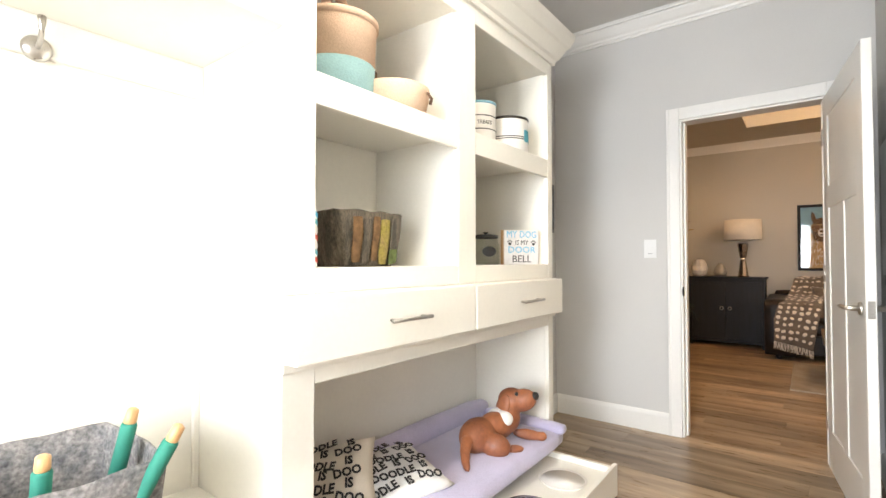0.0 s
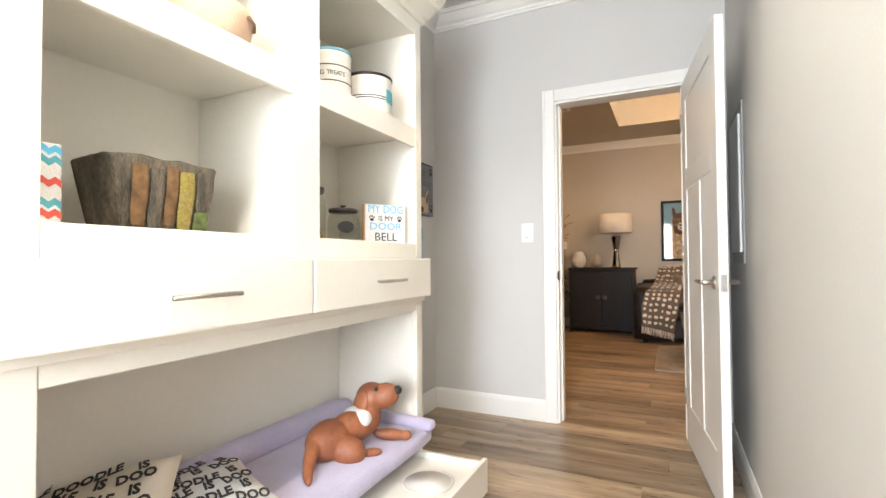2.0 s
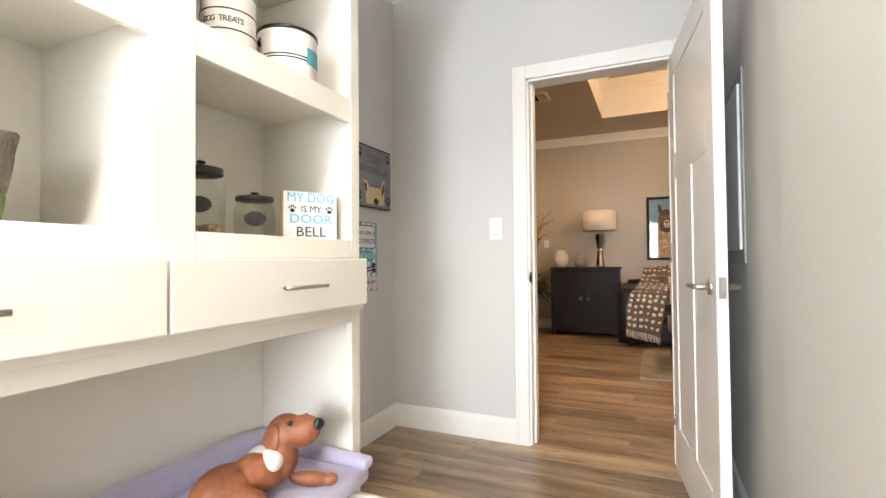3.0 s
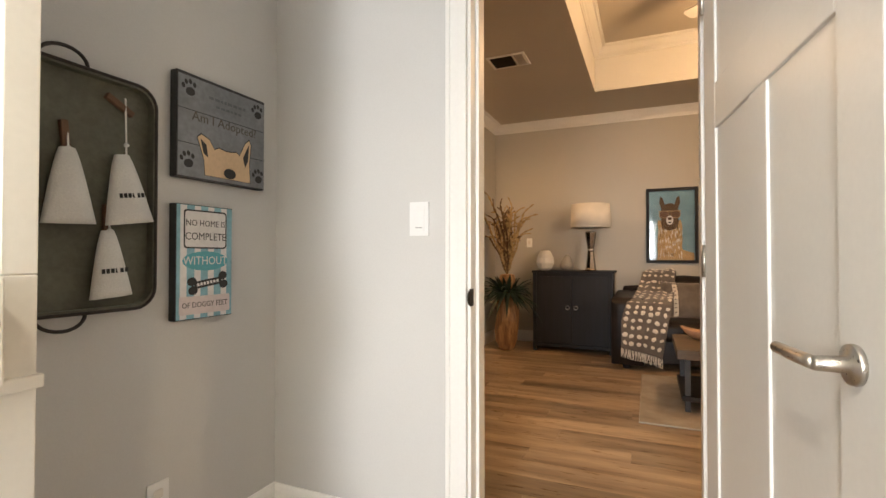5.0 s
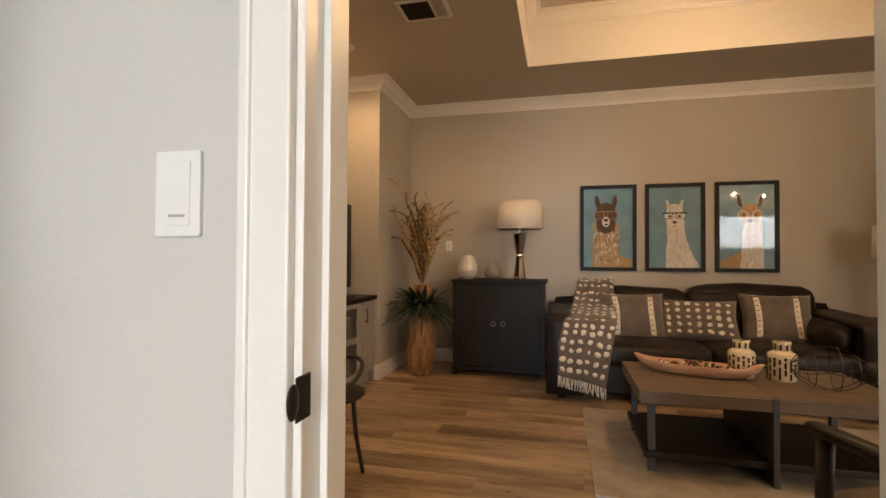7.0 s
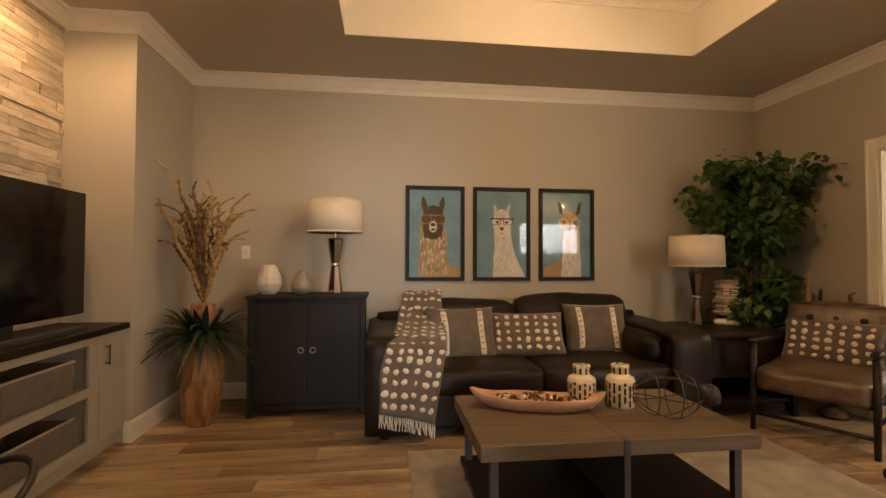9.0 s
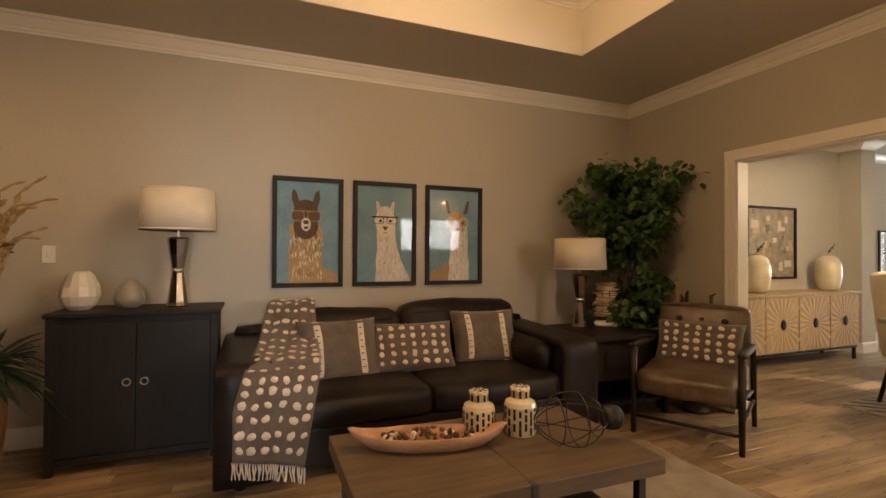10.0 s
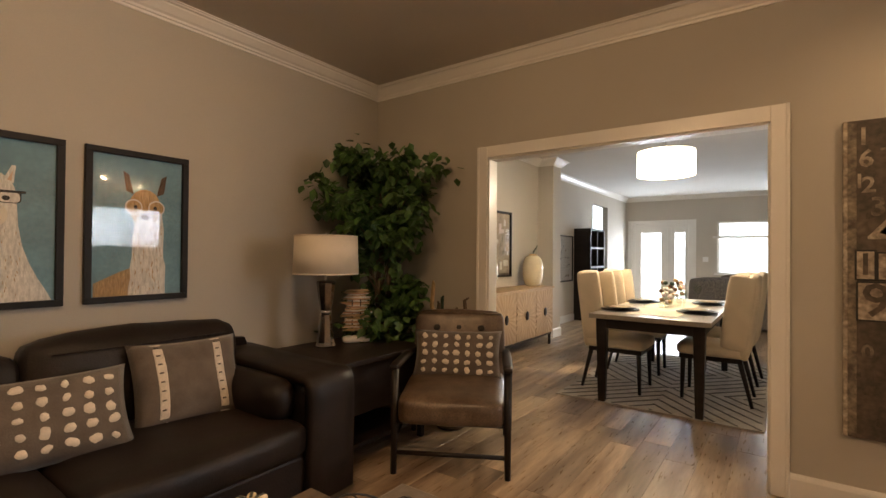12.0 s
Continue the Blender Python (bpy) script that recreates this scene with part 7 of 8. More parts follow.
# the last three of CANS are added fixtures, kept out of view
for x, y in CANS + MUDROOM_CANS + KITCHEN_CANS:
    cl = thing("recessed_light", pose(x, y, H), "round recessed ceiling light, glowing warm, from a partly added set", "ceiling light", "recessed lights")
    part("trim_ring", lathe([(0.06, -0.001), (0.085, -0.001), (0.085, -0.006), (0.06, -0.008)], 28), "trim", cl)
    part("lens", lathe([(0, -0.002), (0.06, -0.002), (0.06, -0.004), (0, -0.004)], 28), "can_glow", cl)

# media cabinet, television, stool
mc = thing("media_cabinet", pose(0, 0, 0), "grey painted media cabinet with dark top", "cabinet")
MX = -1.82
bevel_part("top", (-2.235, MX + 0.025, 5.6, 8.247, 0.735, 0.775), "dark_wood", mc, 0.005)
for y0, y1 in ((8.225, 8.245), (7.90, 7.92), (7.15, 7.17), (6.40, 6.42), (5.62, 5.64)):
    bevel_part("partition", (-2.23, MX - 0.02, y0, y1, 0.10, 0.735), "grey_cab", mc, 0.002)
bevel_part("back", (-2.23, -2.215, 5.62, 8.245, 0.10, 0.735), "grey_cab", mc, 0.0)
bevel_part("plinth", (-2.23, MX - 0.05, 5.62, 8.245, 0.0, 0.10), "grey_cab", mc, 0.002)
bevel_part("bottom", (-2.23, MX - 0.02, 5.62, 8.245, 0.10, 0.13), "grey_cab", mc, 0.002)
bevel_part("shelf", (-2.21, MX - 0.03, 6.42, 7.90, 0.42, 0.445), "grey_cab", mc, 0.002)
for y0, y1, z0, z1 in ((6.38, 7.96, 0.69, 0.735), (6.38, 7.96, 0.10, 0.15), (7.87, 7.96, 0.15, 0.69), (7.12, 7.20, 0.15, 0.69), (6.38, 6.44, 0.15, 0.69), (7.20, 7.87, 0.40, 0.45), (6.44, 7.12, 0.40, 0.45)):
    bevel_part("face_frame", (MX - 0.02, MX, y0, y1, z0, z1), "grey_cab", mc, 0.002)
for y0, y1 in ((7.965, 8.24), (5.64, 6.375)):
    d = bevel_part("door", (MX - 0.018, MX + 0.004, y0, y1, 0.105, 0.73), "grey_cab", mc, 0.003)
    part("handle", tube([(MX + 0.03, y0 + 0.05, 0.55), (MX + 0.03, y0 + 0.05, 0.67)], 0.005), "bronze", d, "dark bar handle", True)
    for z in (0.56, 0.66):
        part("handle_post", tube([(MX, y0 + 0.05, z), (MX + 0.03, y0 + 0.05, z)], 0.004), "bronze", d)
for y in (6.50, 7.24):
    for z in (0.131, 0.447):
        b = thing("storage_basket", pose(-2.02, y + 0.30, z), "grey fabric storage basket in the media cabinet", "basket", "media baskets")
        for x0, x1, y0, y1 in ((-0.17, 0.17, -0.26, -0.25), (-0.17, 0.17, 0.25, 0.26), (0.16, 0.17, -0.25, 0.25), (-0.17, -0.16, -0.25, 0.25)):
            part("side", box(x0, x1, y0, y1, 0, 0.17, 0.003), "fabric_taupe", b)
        part("rim", tube([(-0.165, -0.255, 0.17), (0.165, -0.255, 0.17), (0.165, 0.255, 0.17), (-0.165, 0.255, 0.17)], 0.008, 6, closed=True), "grey_cab", b)
        part("bottom", box(-0.16, 0.16, -0.25, 0.25, 0, 0.008), "fabric_taupe", b)
tv = thing("television", pose(-2.0, 7.45, 0.775), "large flat black television on the media cabinet", "television")
bevel_part("cabinet_back", (-0.03, 0.0, -0.64, 0.64, 0.085, 0.80), "black", tv, 0.006)
bevel_part("screen", (0.0, 0.012, -0.65, 0.65, 0.075, 0.81), "screen", tv, 0.003)
bevel_part("stand_neck", (-0.02, 0.01, -0.10, 0.10, 0.008, 0.10), "black", tv, 0.004)
part("stand_base", slab(round_rect(-0.10, 0.13, -0.30, 0.30, 0.03), 0.0, 0.01), "black", tv)
sb_ = thing("soundbar", pose(-1.88, 7.45, 0.775), "slim grey soundbar in front of the television", "soundbar")
bevel_part("body", (-0.03, 0.03, -0.45, 0.45, 0, 0.03), "iron", sb_, 0.006)

stool = thing("bentwood_stool", pose(-1.30, 6.36, 0), "black bentwood stool with curved back", "stool")
part("seat", lathe([(0, 0.42), (0.17, 0.42), (0.185, 0.43), (0.18, 0.445), (0, 0.45)], 32), "dark_wood", stool, smooth=True)
for a in (45, 135, 225, 315):
    c, s = math.cos(radians(a)), math.sin(radians(a))
    part("leg", tube([(0.13 * c, 0.13 * s, 0.42), (0.15 * c, 0.15 * s, 0.2), (0.19 * c, 0.19 * s, 0)], [0.013, 0.012, 0.011], 8), "black", stool, smooth=True)
part("back_hoop", tube([(0.17 * math.cos(radians(a)), 0.17 * math.sin(radians(a)), 0.43 + 0.16 * math.sin(math.pi * (a + 60) / 240)) for a in range(-60, 181, 15)], 0.011, 8), "black", stool, smooth=True)

# large weathered number panel beside the dining opening
na = thing("number_wall_art", pose(3.482, 5.515, 1.176, 90, 0, -90), "tall weathered black and bone number panel", "wall art")
w, h = 0.80, 1.57
part("board", box(-w / 2, w / 2, -h / 2, h / 2, 0.001, 0.03, 0.003), "art_dark", na)
part("edge", box(-w / 2 - 0.002, -w / 2 + 0.016, -h / 2, h / 2, 0.004, 0.032, 0.002), "art_light", na, "worn bone edge")
part("edge_strip", box(-w / 2 + 0.016, -w / 2 + 0.05, -h / 2 + 0.01, h / 2 - 0.005, 0.030, 0.0315, 0.001), "art_mid", na, "rubbed bone strip")
rnd = random.Random(17)
for k in range(64):
    x, y = rnd.uniform(-0.36, 0.34), rnd.choice((rnd.uniform(0.12, 0.76), rnd.uniform(-0.76, -0.22)))
    a, b = rnd.uniform(0.015, 0.09), rnd.uniform(0.006, 0.06)
    part("worn_patch", box(x, min(x + a, 0.39), y, min(y + b, 0.77), 0.0300, 0.0306 + 0.00002 * k, 0.0002), "na_rub" if y < 0 else rnd.choice(("art_mid", "na_rub", "na_rub", "art_light")), na)
for x0, x1, y0, y1 in ((-0.35, -0.285, 0.0, 0.135), (-0.27, 0.05, 0.0, 0.125), (-0.345, -0.21, -0.20, -0.02), (-0.17, 0.05, -0.22, -0.02), (0.10, 0.36, -0.18, 0.08), (-0.08, 0.14, 0.58, 0.76), (0.18, 0.37, 0.52, 0.74)):
    part("tile_border", box(x0 - 0.008, x1 + 0.008, y0 - 0.008, y1 + 0.008, 0.0300, 0.0335, 0.001), "black", na, "black painted border")
    part("tile", box(x0, x1, y0, y1, 0.0335, 0.0350, 0.001), "art_light", na, "worn bone tile")
for body, x, y, s, mat, z in (("1", -0.325, 0.70, 0.12, "art_light", 0), ("6", -0.315, 0.59, 0.12, "art_light", 0), ("1", -0.34, 0.48, 0.10, "art_light", 0), ("2", -0.305, 0.46, 0.11, "art_light", 0), ("3", -0.27, 0.35, 0.13, "art_mid", 0), ("4", -0.25, 0.215, 0.24, "art_light", 0), ("1", -0.318, 0.067, 0.15, "art_dark", 1), ("7", -0.15, 0.06, 0.17, "art_dark", 1),
                              ("9", -0.278, -0.11, 0.23, "art_dark", 1), ("3", -0.06, -0.12, 0.24, "art_dark", 1), ("8", 0.23, -0.05, 0.28, "art_dark", 1), ("5", 0.03, 0.67, 0.2, "art_dark", 1), ("0", -0.31, -0.36, 0.10, "art_mid", 0), ("0", -0.16, -0.40, 0.16, "art_mid", 0)):
    text("numeral", body, s, mat, na, pose(x, y, 0.0355 if z else 0.0325), depth=0.0008, bold=0.002)


# ---- dining room and beyond ----
drug = thing("dining_rug", pose(0, 0, 0), "ivory rug with charcoal zigzag lines under dining table", "rug")
part("field", box(4.5, 6.95, 6.27, 7.86, 0.001, 0.010, 0.003), "rug_ivory", drug)


def clip_line(x0, y0, x1, y1, bx0, bx1, by0, by1):
    t0, t1 = 0.0, 1.0
    dx, dy = x1 - x0, y1 - y0
    for p, q in ((-dx, x0 - bx0), (dx, bx1 - x0), (-dy, y0 - by0), (dy, by1 - y0)):
        if abs(p) < 1e-9:
            if q < 0:
                return None
        else:
            r = q / p
            if p < 0:
                t0 = max(t0, r)
            else:
                t1 = min(t1, r)
    return (x0 + t0 * dx, y0 + t0 * dy, x0 + t1 * dx, y0 + t1 * dy) if t0 < t1 - 0.01 else None


for cx0, cx1, slope in ((4.52, 5.32, 0.9), (5.32, 6.12, -0.9), (6.12, 6.93, 0.9)):
    for cy0, cy1, flip in ((6.29, 7.06, 1), (7.06, 7.84, -1)):
        for k in range(-9, 20):
            c = clip_line(cx0, cy0 + 0.15 * k, cx1, cy0 + 0.15 * k + slope * flip * (cx1 - cx0), cx0, cx1, cy0, cy1)
            if c:
                a, b = Vector((c[0], c[1], 0.0105)), Vector((c[2], c[3], 0.0105))
                part("line", box(0, (b - a).length, -0.009, 0.009, -0.001, 0.0025), "rug_dark", drug, m=Matrix.Translation(a) @ Matrix.Rotation(math.atan2(b.y - a.y, b.x - a.x), 4, "Z"))

dt = thing("dining_table", pose(0, 0, 0.011), "dark wood dining table with grey stone-look top", "dining table")
TX, TX2, TY, TY2 = 4.43, 6.55, 6.60, 7.535
bevel_part("tabletop", (TX, TX2, TY, TY2, 0.725, 0.765), "grey_cer", dt, 0.005)
bevel_part("apron", (TX + 0.06, TX2 - 0.06, TY + 0.06, TY2 - 0.06, 0.64, 0.725), "dark_wood", dt, 0.004)
for x, sx in ((TX + 0.10, 1), (TX2 - 0.10, -1)):
    for y in (TY + 0.09, TY2 - 0.09):
        bm = box(-0.045, 0.045, -0.045, 0.045, 0, 0.725, 0.004)
        for vv in bm.verts:
            k = 0.62 + 0.38 * vv.co.z / 0.725
            vv.co.x *= k
            vv.co.y *= k
        part("leg", bm, "dark_wood", dt, m=pose(x, y, 0))
TTZ = 0.776
rn = thing("table_runner", pose(0, 0, TTZ), "cream table runner along the dining table", "table runner")
part("cloth", box(4.60, 6.40, 6.86, 7.28, 0.0005, 0.003, 0.001), "linen", rn)


def dining_chair(m):
    c = thing("dining_chair", m, "cream upholstered wingback dining chair with dark legs", "dining chair", "dining chairs")
    part("seat", cushion(0.50, 0.52, 0.10, 0.035, 0.014, 8), "fabric_cream", c, smooth=True, m=pose(0, 0, 0.445))
    bevel_part("seat_frame", (-0.23, 0.23, -0.24, 0.24, 0.36, 0.40), "dark_wood", c, 0.004)
    part("backrest", cushion(0.50, 0.09, 0.72, 0.035, 0.012, 9), "fabric_cream", c, smooth=True, m=pose(0, 0.285, 0.75, -7, 0, 0))
    for s in (-1, 1):
        part("wing", cushion(0.055, 0.20, 0.62, 0.025, 0.004, 7), "fabric_cream", c, smooth=True, m=pose(s * 0.245, 0.21, 0.79, -7, 0, 0))
        part("front_leg", tube([(s * 0.20, -0.21, 0.38), (s * 0.205, -0.22, 0)], [0.022, 0.014], 8), "dark_wood", c, smooth=True)
        part("rear_leg", tube([(s * 0.20, 0.22, 0.38), (s * 0.205, 0.31, 0)], [0.022, 0.014], 8), "dark_wood", c, smooth=True)
    return c


ch = dining_chair(pose(5.10, 7.44, 0.011))
for x, y, r in ((5.95, 7.46, 3), (5.27, 6.68, 180), (6.10, 6.66, 177)):
    copy_thing(ch, pose(x, y, 0.011, 0, 0, r))

for x, y in ((4.85, 7.38), (5.75, 7.38), (5.05, 6.78), (5.95, 6.78)):
    pt = thing("place_setting", pose(x, y, TTZ), "dark charger with stacked plates on dining table", "plates", "place settings")
    part("charger", lathe([(0, 0.003), (0.10, 0.003), (0.165, 0.014), (0.167, 0.018), (0.10, 0.009), (0, 0.009)], 36), "bronze", pt, smooth=True)
    part("dinner_plate", lathe([(0, 0.012), (0.08, 0.012), (0.13, 0.024), (0.132, 0.028), (0.08, 0.018), (0, 0.018)], 36), "black", pt, smooth=True)
    part("salad_plate", lathe([(0, 0.021), (0.06, 0.021), (0.095, 0.032), (0.097, 0.035), (0.06, 0.026), (0, 0.026)], 36), "cream_glaze", pt, smooth=True)
for x, y in ((5.15, 7.24), (6.02, 7.24), (5.35, 6.93), (6.25, 6.93)):
    wg = thing("wine_glass", pose(x, y, TTZ + 0.003), "clear stemmed wine glass on dining table", "glass", "wine glasses")
    part("foot", lathe([(0, 0), (0.035, 0), (0.034, 0.003), (0.005, 0.008), (0.004, 0.08)], 20), "jar_glass", wg, smooth=True)
    part("bowl", lathe([(0.004, 0.08), (0.03, 0.10), (0.037, 0.13), (0.030, 0.18)], 24), "jar_glass", wg, smooth=True)
cp = thing("flower_centerpiece", pose(5.42, 7.07, TTZ + 0.003), "glass vases with blush and mauve dried flowers", "flowers")
rnd = random.Random(6)
for dx, dy, r, hh in ((-0.10, 0.03, 0.05, 0.10), (0.06, -0.04, 0.06, 0.12), (0.20, 0.05, 0.045, 0.17), (0.48, -0.03, 0.05, 0.2)):
    part("vase", lathe([(r * 0.8, 0), (r, 0.02), (r, hh * 0.7), (r * 0.8, hh)], 24), "jar_glass", cp, smooth=True, m=pose(dx, dy, 0))
    for k in range(9):
        a, q = rnd.uniform(0, 6.283), rnd.uniform(0, r * 1.3)
        part("flower", ellipsoid((dx + q * math.cos(a), dy + q * math.sin(a), hh + rnd.uniform(-0.05, 0.06)), (0.026, 0.026, 0.02), (rnd.uniform(0, 60), 0, 0), seg=8), rnd.choice(("pink_white", "fur_tan", "clip_wood", "white_cer", "leaf_dark")), cp, smooth=True)

pn = thing("pendant_light", pose(5.55, 7.13, 0), "white glowing drum pendant over the dining table", "pendant light")
part("shade", lathe([(0.27, 2.095), (0.27, 2.335), (0.265, 2.335), (0.265, 2.095)], 56), "pendant", pn, "glowing fabric drum", True)
part("diffuser", lathe([(0, 2.105), (0.264, 2.105), (0.264, 2.109), (0, 2.109)], 56), "pendant", pn)
part("rod", lathe([(0.006, 2.33), (0.006, H - 0.02)], 10), "steel", pn)
part("canopy", lathe([(0, H - 0.001), (0.06, H - 0.001), (0.055, H - 0.02), (0.01, H - 0.03), (0, H - 0.03)], 24), "steel", pn, smooth=True)
for a in (0, 120, 240):
    part("spoke", tube([(0, 0, 2.33), (0.264 * math.cos(radians(a)), 0.264 * math.sin(radians(a)), 2.33)], 0.004), "steel", pn)

# sideboard
sd = thing("sideboard", pose(0, 0, 0), "blonde carved sideboard with sunburst doors and round pulls", "sideboard")
SX0, SX1, SF = 4.56, 6.83, 8.87
bevel_part("body", (SX0, SX1, SF + 0.02, 9.295, 0.17, 0.80), "gold_wood", sd, 0.005)
bevel_part("top", (SX0 - 0.015, SX1 + 0.015, SF - 0.02, 9.298, 0.80, 0.83), "gold_wood", sd, 0.005)
bevel_part("base_rail", (SX0 + 0.02, SX1 - 0.02, SF + 0.01, 9.28, 0.14, 0.17), "bronze", sd, 0.003)
for x in (SX0 + 0.05, SX1 - 0.05):
    for y in (SF + 0.03, 9.25):
        bevel_part("leg", (x - 0.015, x + 0.015, y - 0.015, y + 0.015, 0, 0.15), "bronze", sd, 0.002)
DW = (SX1 - SX0) / 4
for i in range(4):
    x0 = SX0 + DW * i
    cx, cz = x0 + DW * 0.5, 0.485
    d = bevel_part("door", (x0 + 0.004, x0 + DW - 0.004, SF, SF + 0.02, 0.175, 0.795), "gold_wood", sd, 0.003)
    for k in range(24):
        a0, a1 = 2 * math.pi * k / 24, 2 * math.pi * (k + 1) / 24
        am = (a0 + a1) / 2
        far = min((DW / 2 - 0.012) / max(1e-3, abs(math.cos(am))), 0.30 / max(1e-3, abs(math.sin(am))))
        bm = bmesh.new()
        pts = [(0.06, a0), (far, a0 + 0.015), (far, a1 - 0.015), (0.06, a1)]
        lo = [bm.verts.new((cx + r * math.cos(a), SF, cz + r * math.sin(a))) for r, a in pts]
        m0 = bm.verts.new((cx + 0.06 * math.cos(am), SF - 0.0015, cz + 0.06 * math.sin(am)))
        m1 = bm.verts.new((cx + far * math.cos(am), SF - 0.005, cz + far * math.sin(am)))
        for f in ((lo[0], lo[1], m1, m0), (m0, m1, lo[2], lo[3]), (lo[1], lo[2], m1), (lo[0], m0, lo[3])):
            bm.faces.new(f)
        bmesh.ops.recalc_face_normals(bm, faces=bm.faces)
        part("ray", bm, "gold_wood", d)
    part("pull", ellipsoid((cx, SF - 0.012, cz), (0.045, 0.012, 0.06)), "bronze", d, "dark oval pull", True)
for x, s in ((6.62, 1.0), (5.30, 1.0)):
    v = thing("ceramic_urn", pose(x, 9.09, 0.83), "tall cream glazed ceramic urn on the sideboard", "urn", "cream urns")
    part("body", lathe([(0.085, 0), (0.115, 0.03), (0.138, 0.12), (0.145, 0.22), (0.14, 0.32), (0.115, 0.40), (0.07, 0.435), (0.055, 0.44), (0.05, 0.435)], 36), "cream_glaze", v, smooth=True)
    part("lid", lathe([(0.058, 0.438), (0.05, 0.452), (0.02, 0.46), (0, 0.46)], 28), "ash", v, "gold lid", True)
    part("sprig", tube([(0, 0, 0.45), (0.03, 0, 0.50), (0.10, -0.02, 0.57)], [0.004, 0.006, 0.002], 6), "leaf_dark", v)
    for k in range(5):
        part("leaf", ellipsoid((0.02 + 0.02 * k, -0.004 * k, 0.49 + 0.018 * k + 0.012 * (-1) ** k), (0.020, 0.004, 0.008), (0, -35 + 60 * (k % 2), 0), seg=8), "leaf_dark", v, smooth=True)
p = picture_frame(pose(5.86, 9.299, 1.42, 90, 0, 0), 0.92, 0.90, "dark framed abstract collage above the sideboard", "art_tan", 0.03, 0.03, "dark_wood")
rnd = random.Random(9)
for k in range(26):
    x, y = rnd.uniform(-0.38, 0.34), rnd.uniform(-0.38, 0.34)
    a, b = rnd.uniform(0.05, 0.14), rnd.uniform(0.05, 0.14)
    plate(p, "patch", [(x, y), (min(0.42, x + a), y), (min(0.42, x + a), min(0.41, y + b)), (x, min(0.41, y + b))], k * 0.3, rnd.choice(("art_light", "fur_white", "tan", "white_print", "art_tan", "pink_white")))
p = picture_frame(pose(8.95, 9.519, 1.21, 90, 0, 0), 0.72, 0.88, "dark framed line drawing on pale wall", "white_print", 0.025, 0.025, "dark_wood")
for k in range(12):
    x, y = rnd.uniform(-0.26, 0.2), rnd.uniform(-0.34, 0.28)
    plate(p, "mark", oval(x, y, rnd.uniform(0.02, 0.05), rnd.uniform(0.01, 0.03), 12, rnd.uniform(0, 90)), k * 0.3, rnd.choice(("slate", "art_light")))

# dark open shelf, far sofa
bk = thing("etagere_shelf", pose(0, 0, 0), "dark wood stepped display shelf against the wall", "shelf")
for z0, z1 in ((0.0, 0.05), (0.55, 0.60), (1.02, 1.06), (1.40, 1.44), (1.76, 1.80)):
    bevel_part("shelf_board", (9.40, 10.25, 9.18, 9.515, z0, z1), "dark_wood", bk, 0.003)
for x0, x1 in ((9.40, 9.43), (9.80, 9.83), (10.22, 10.25)):
    bevel_part("upright", (x0, x1, 9.18, 9.515, 0.05, 1.76), "dark_wood", bk, 0.003)
bevel_part("back_board", (9.43, 9.82, 9.50, 9.515, 0.05, 1.76), "dark_wood", bk, 0.0)
for x, z, mat in ((9.6, 1.06, "cream_glaze"), (10.0, 1.44, "white_cer"), (10.05, 0.60, "grey_cer")):
    v = thing("shelf_vase", pose(x, 9.34, z), "small ceramic vase on the dark shelf", "vase", "shelf vases")
    part("body", lathe([(0.05, 0), (0.075, 0.05), (0.06, 0.14), (0.03, 0.19), (0.035, 0.2)], 20), mat, v, smooth=True)
fs = thing("grey_sofa", pose(10.4, 6.55, 0), "grey upholstered sofa in the far sitting area", "sofa")
part("base", cushion(0.9, 2.0, 0.40, 0.05, 0.0, 6), "felt_grey", fs, smooth=True, m=pose(0, 0, 0.22))
part("backrest", cushion(0.24, 2.0, 0.50, 0.09, 0.02, 8), "felt_grey", fs, smooth=True, m=pose(-0.36, 0, 0.64))
for y in (-0.92, 0.92):
    part("arm", cushion(0.9, 0.22, 0.40, 0.08, 0.01, 7), "felt_grey", fs, smooth=True, m=pose(0, y, 0.46))
for y in (-0.45, 0.3):
    part("cushion", cushion(0.16, 0.5, 0.42, 0.07, 0.03, 7), "fabric_taupe", fs, smooth=True, m=pose(-0.14, y, 0.72, 0, 14, 0))

# glazed door with sidelight, far window with blind, kitchen window with blind
gd2 = thing("door_2", pose(13.2, 8.67, 0), "white glazed patio door with sidelight", "door", kind="structure")
for y0, y1, z0, z1 in ((-0.70, -0.62, 0, 2.08), (0.62, 0.70, 0, 2.08), (-0.62, 0.62, 1.99, 2.08), (-0.24, -0.15, 0, 1.99), (-0.62, -0.54, 0, 1.99), (-0.32, -0.24, 0, 1.99), (0.47, 0.62, 0, 1.99), (-0.15, 0.0, 0, 1.99),
                       (0.0, 0.47, 0, 0.22), (0.0, 0.47, 1.85, 1.99), (-0.54, -0.32, 0, 0.22), (-0.54, -0.32, 1.85, 1.99)):
    part("frame_bar", box(0.02, 0.07, y0, y1, z0, z1, 0.004), "trim", gd2)
for y0, y1 in ((0.0, 0.47), (-0.54, -0.32)):
    g = part("pane", sheet(-y1, -y0, 0.22, 1.85), "glass", gd2, m=pose(0.043, 0, 0, 0, 0, -90))
    g.visible_shadow = False
for y0, y1, z0, z1 in ((-0.79, -0.70, 0, 2.17), (0.70, 0.79, 0, 2.17), (-0.70, 0.70, 2.08, 2.17)):
    part("casing", box(-0.018, 0.0005, y0, y1, z0, z1, 0.003), "trim", gd2)
part("handle", tube([(0.0, -0.02, 1.0), (-0.03, -0.02, 1.0), (-0.03, 0.08, 1.0)], 0.01), "steel", gd2)


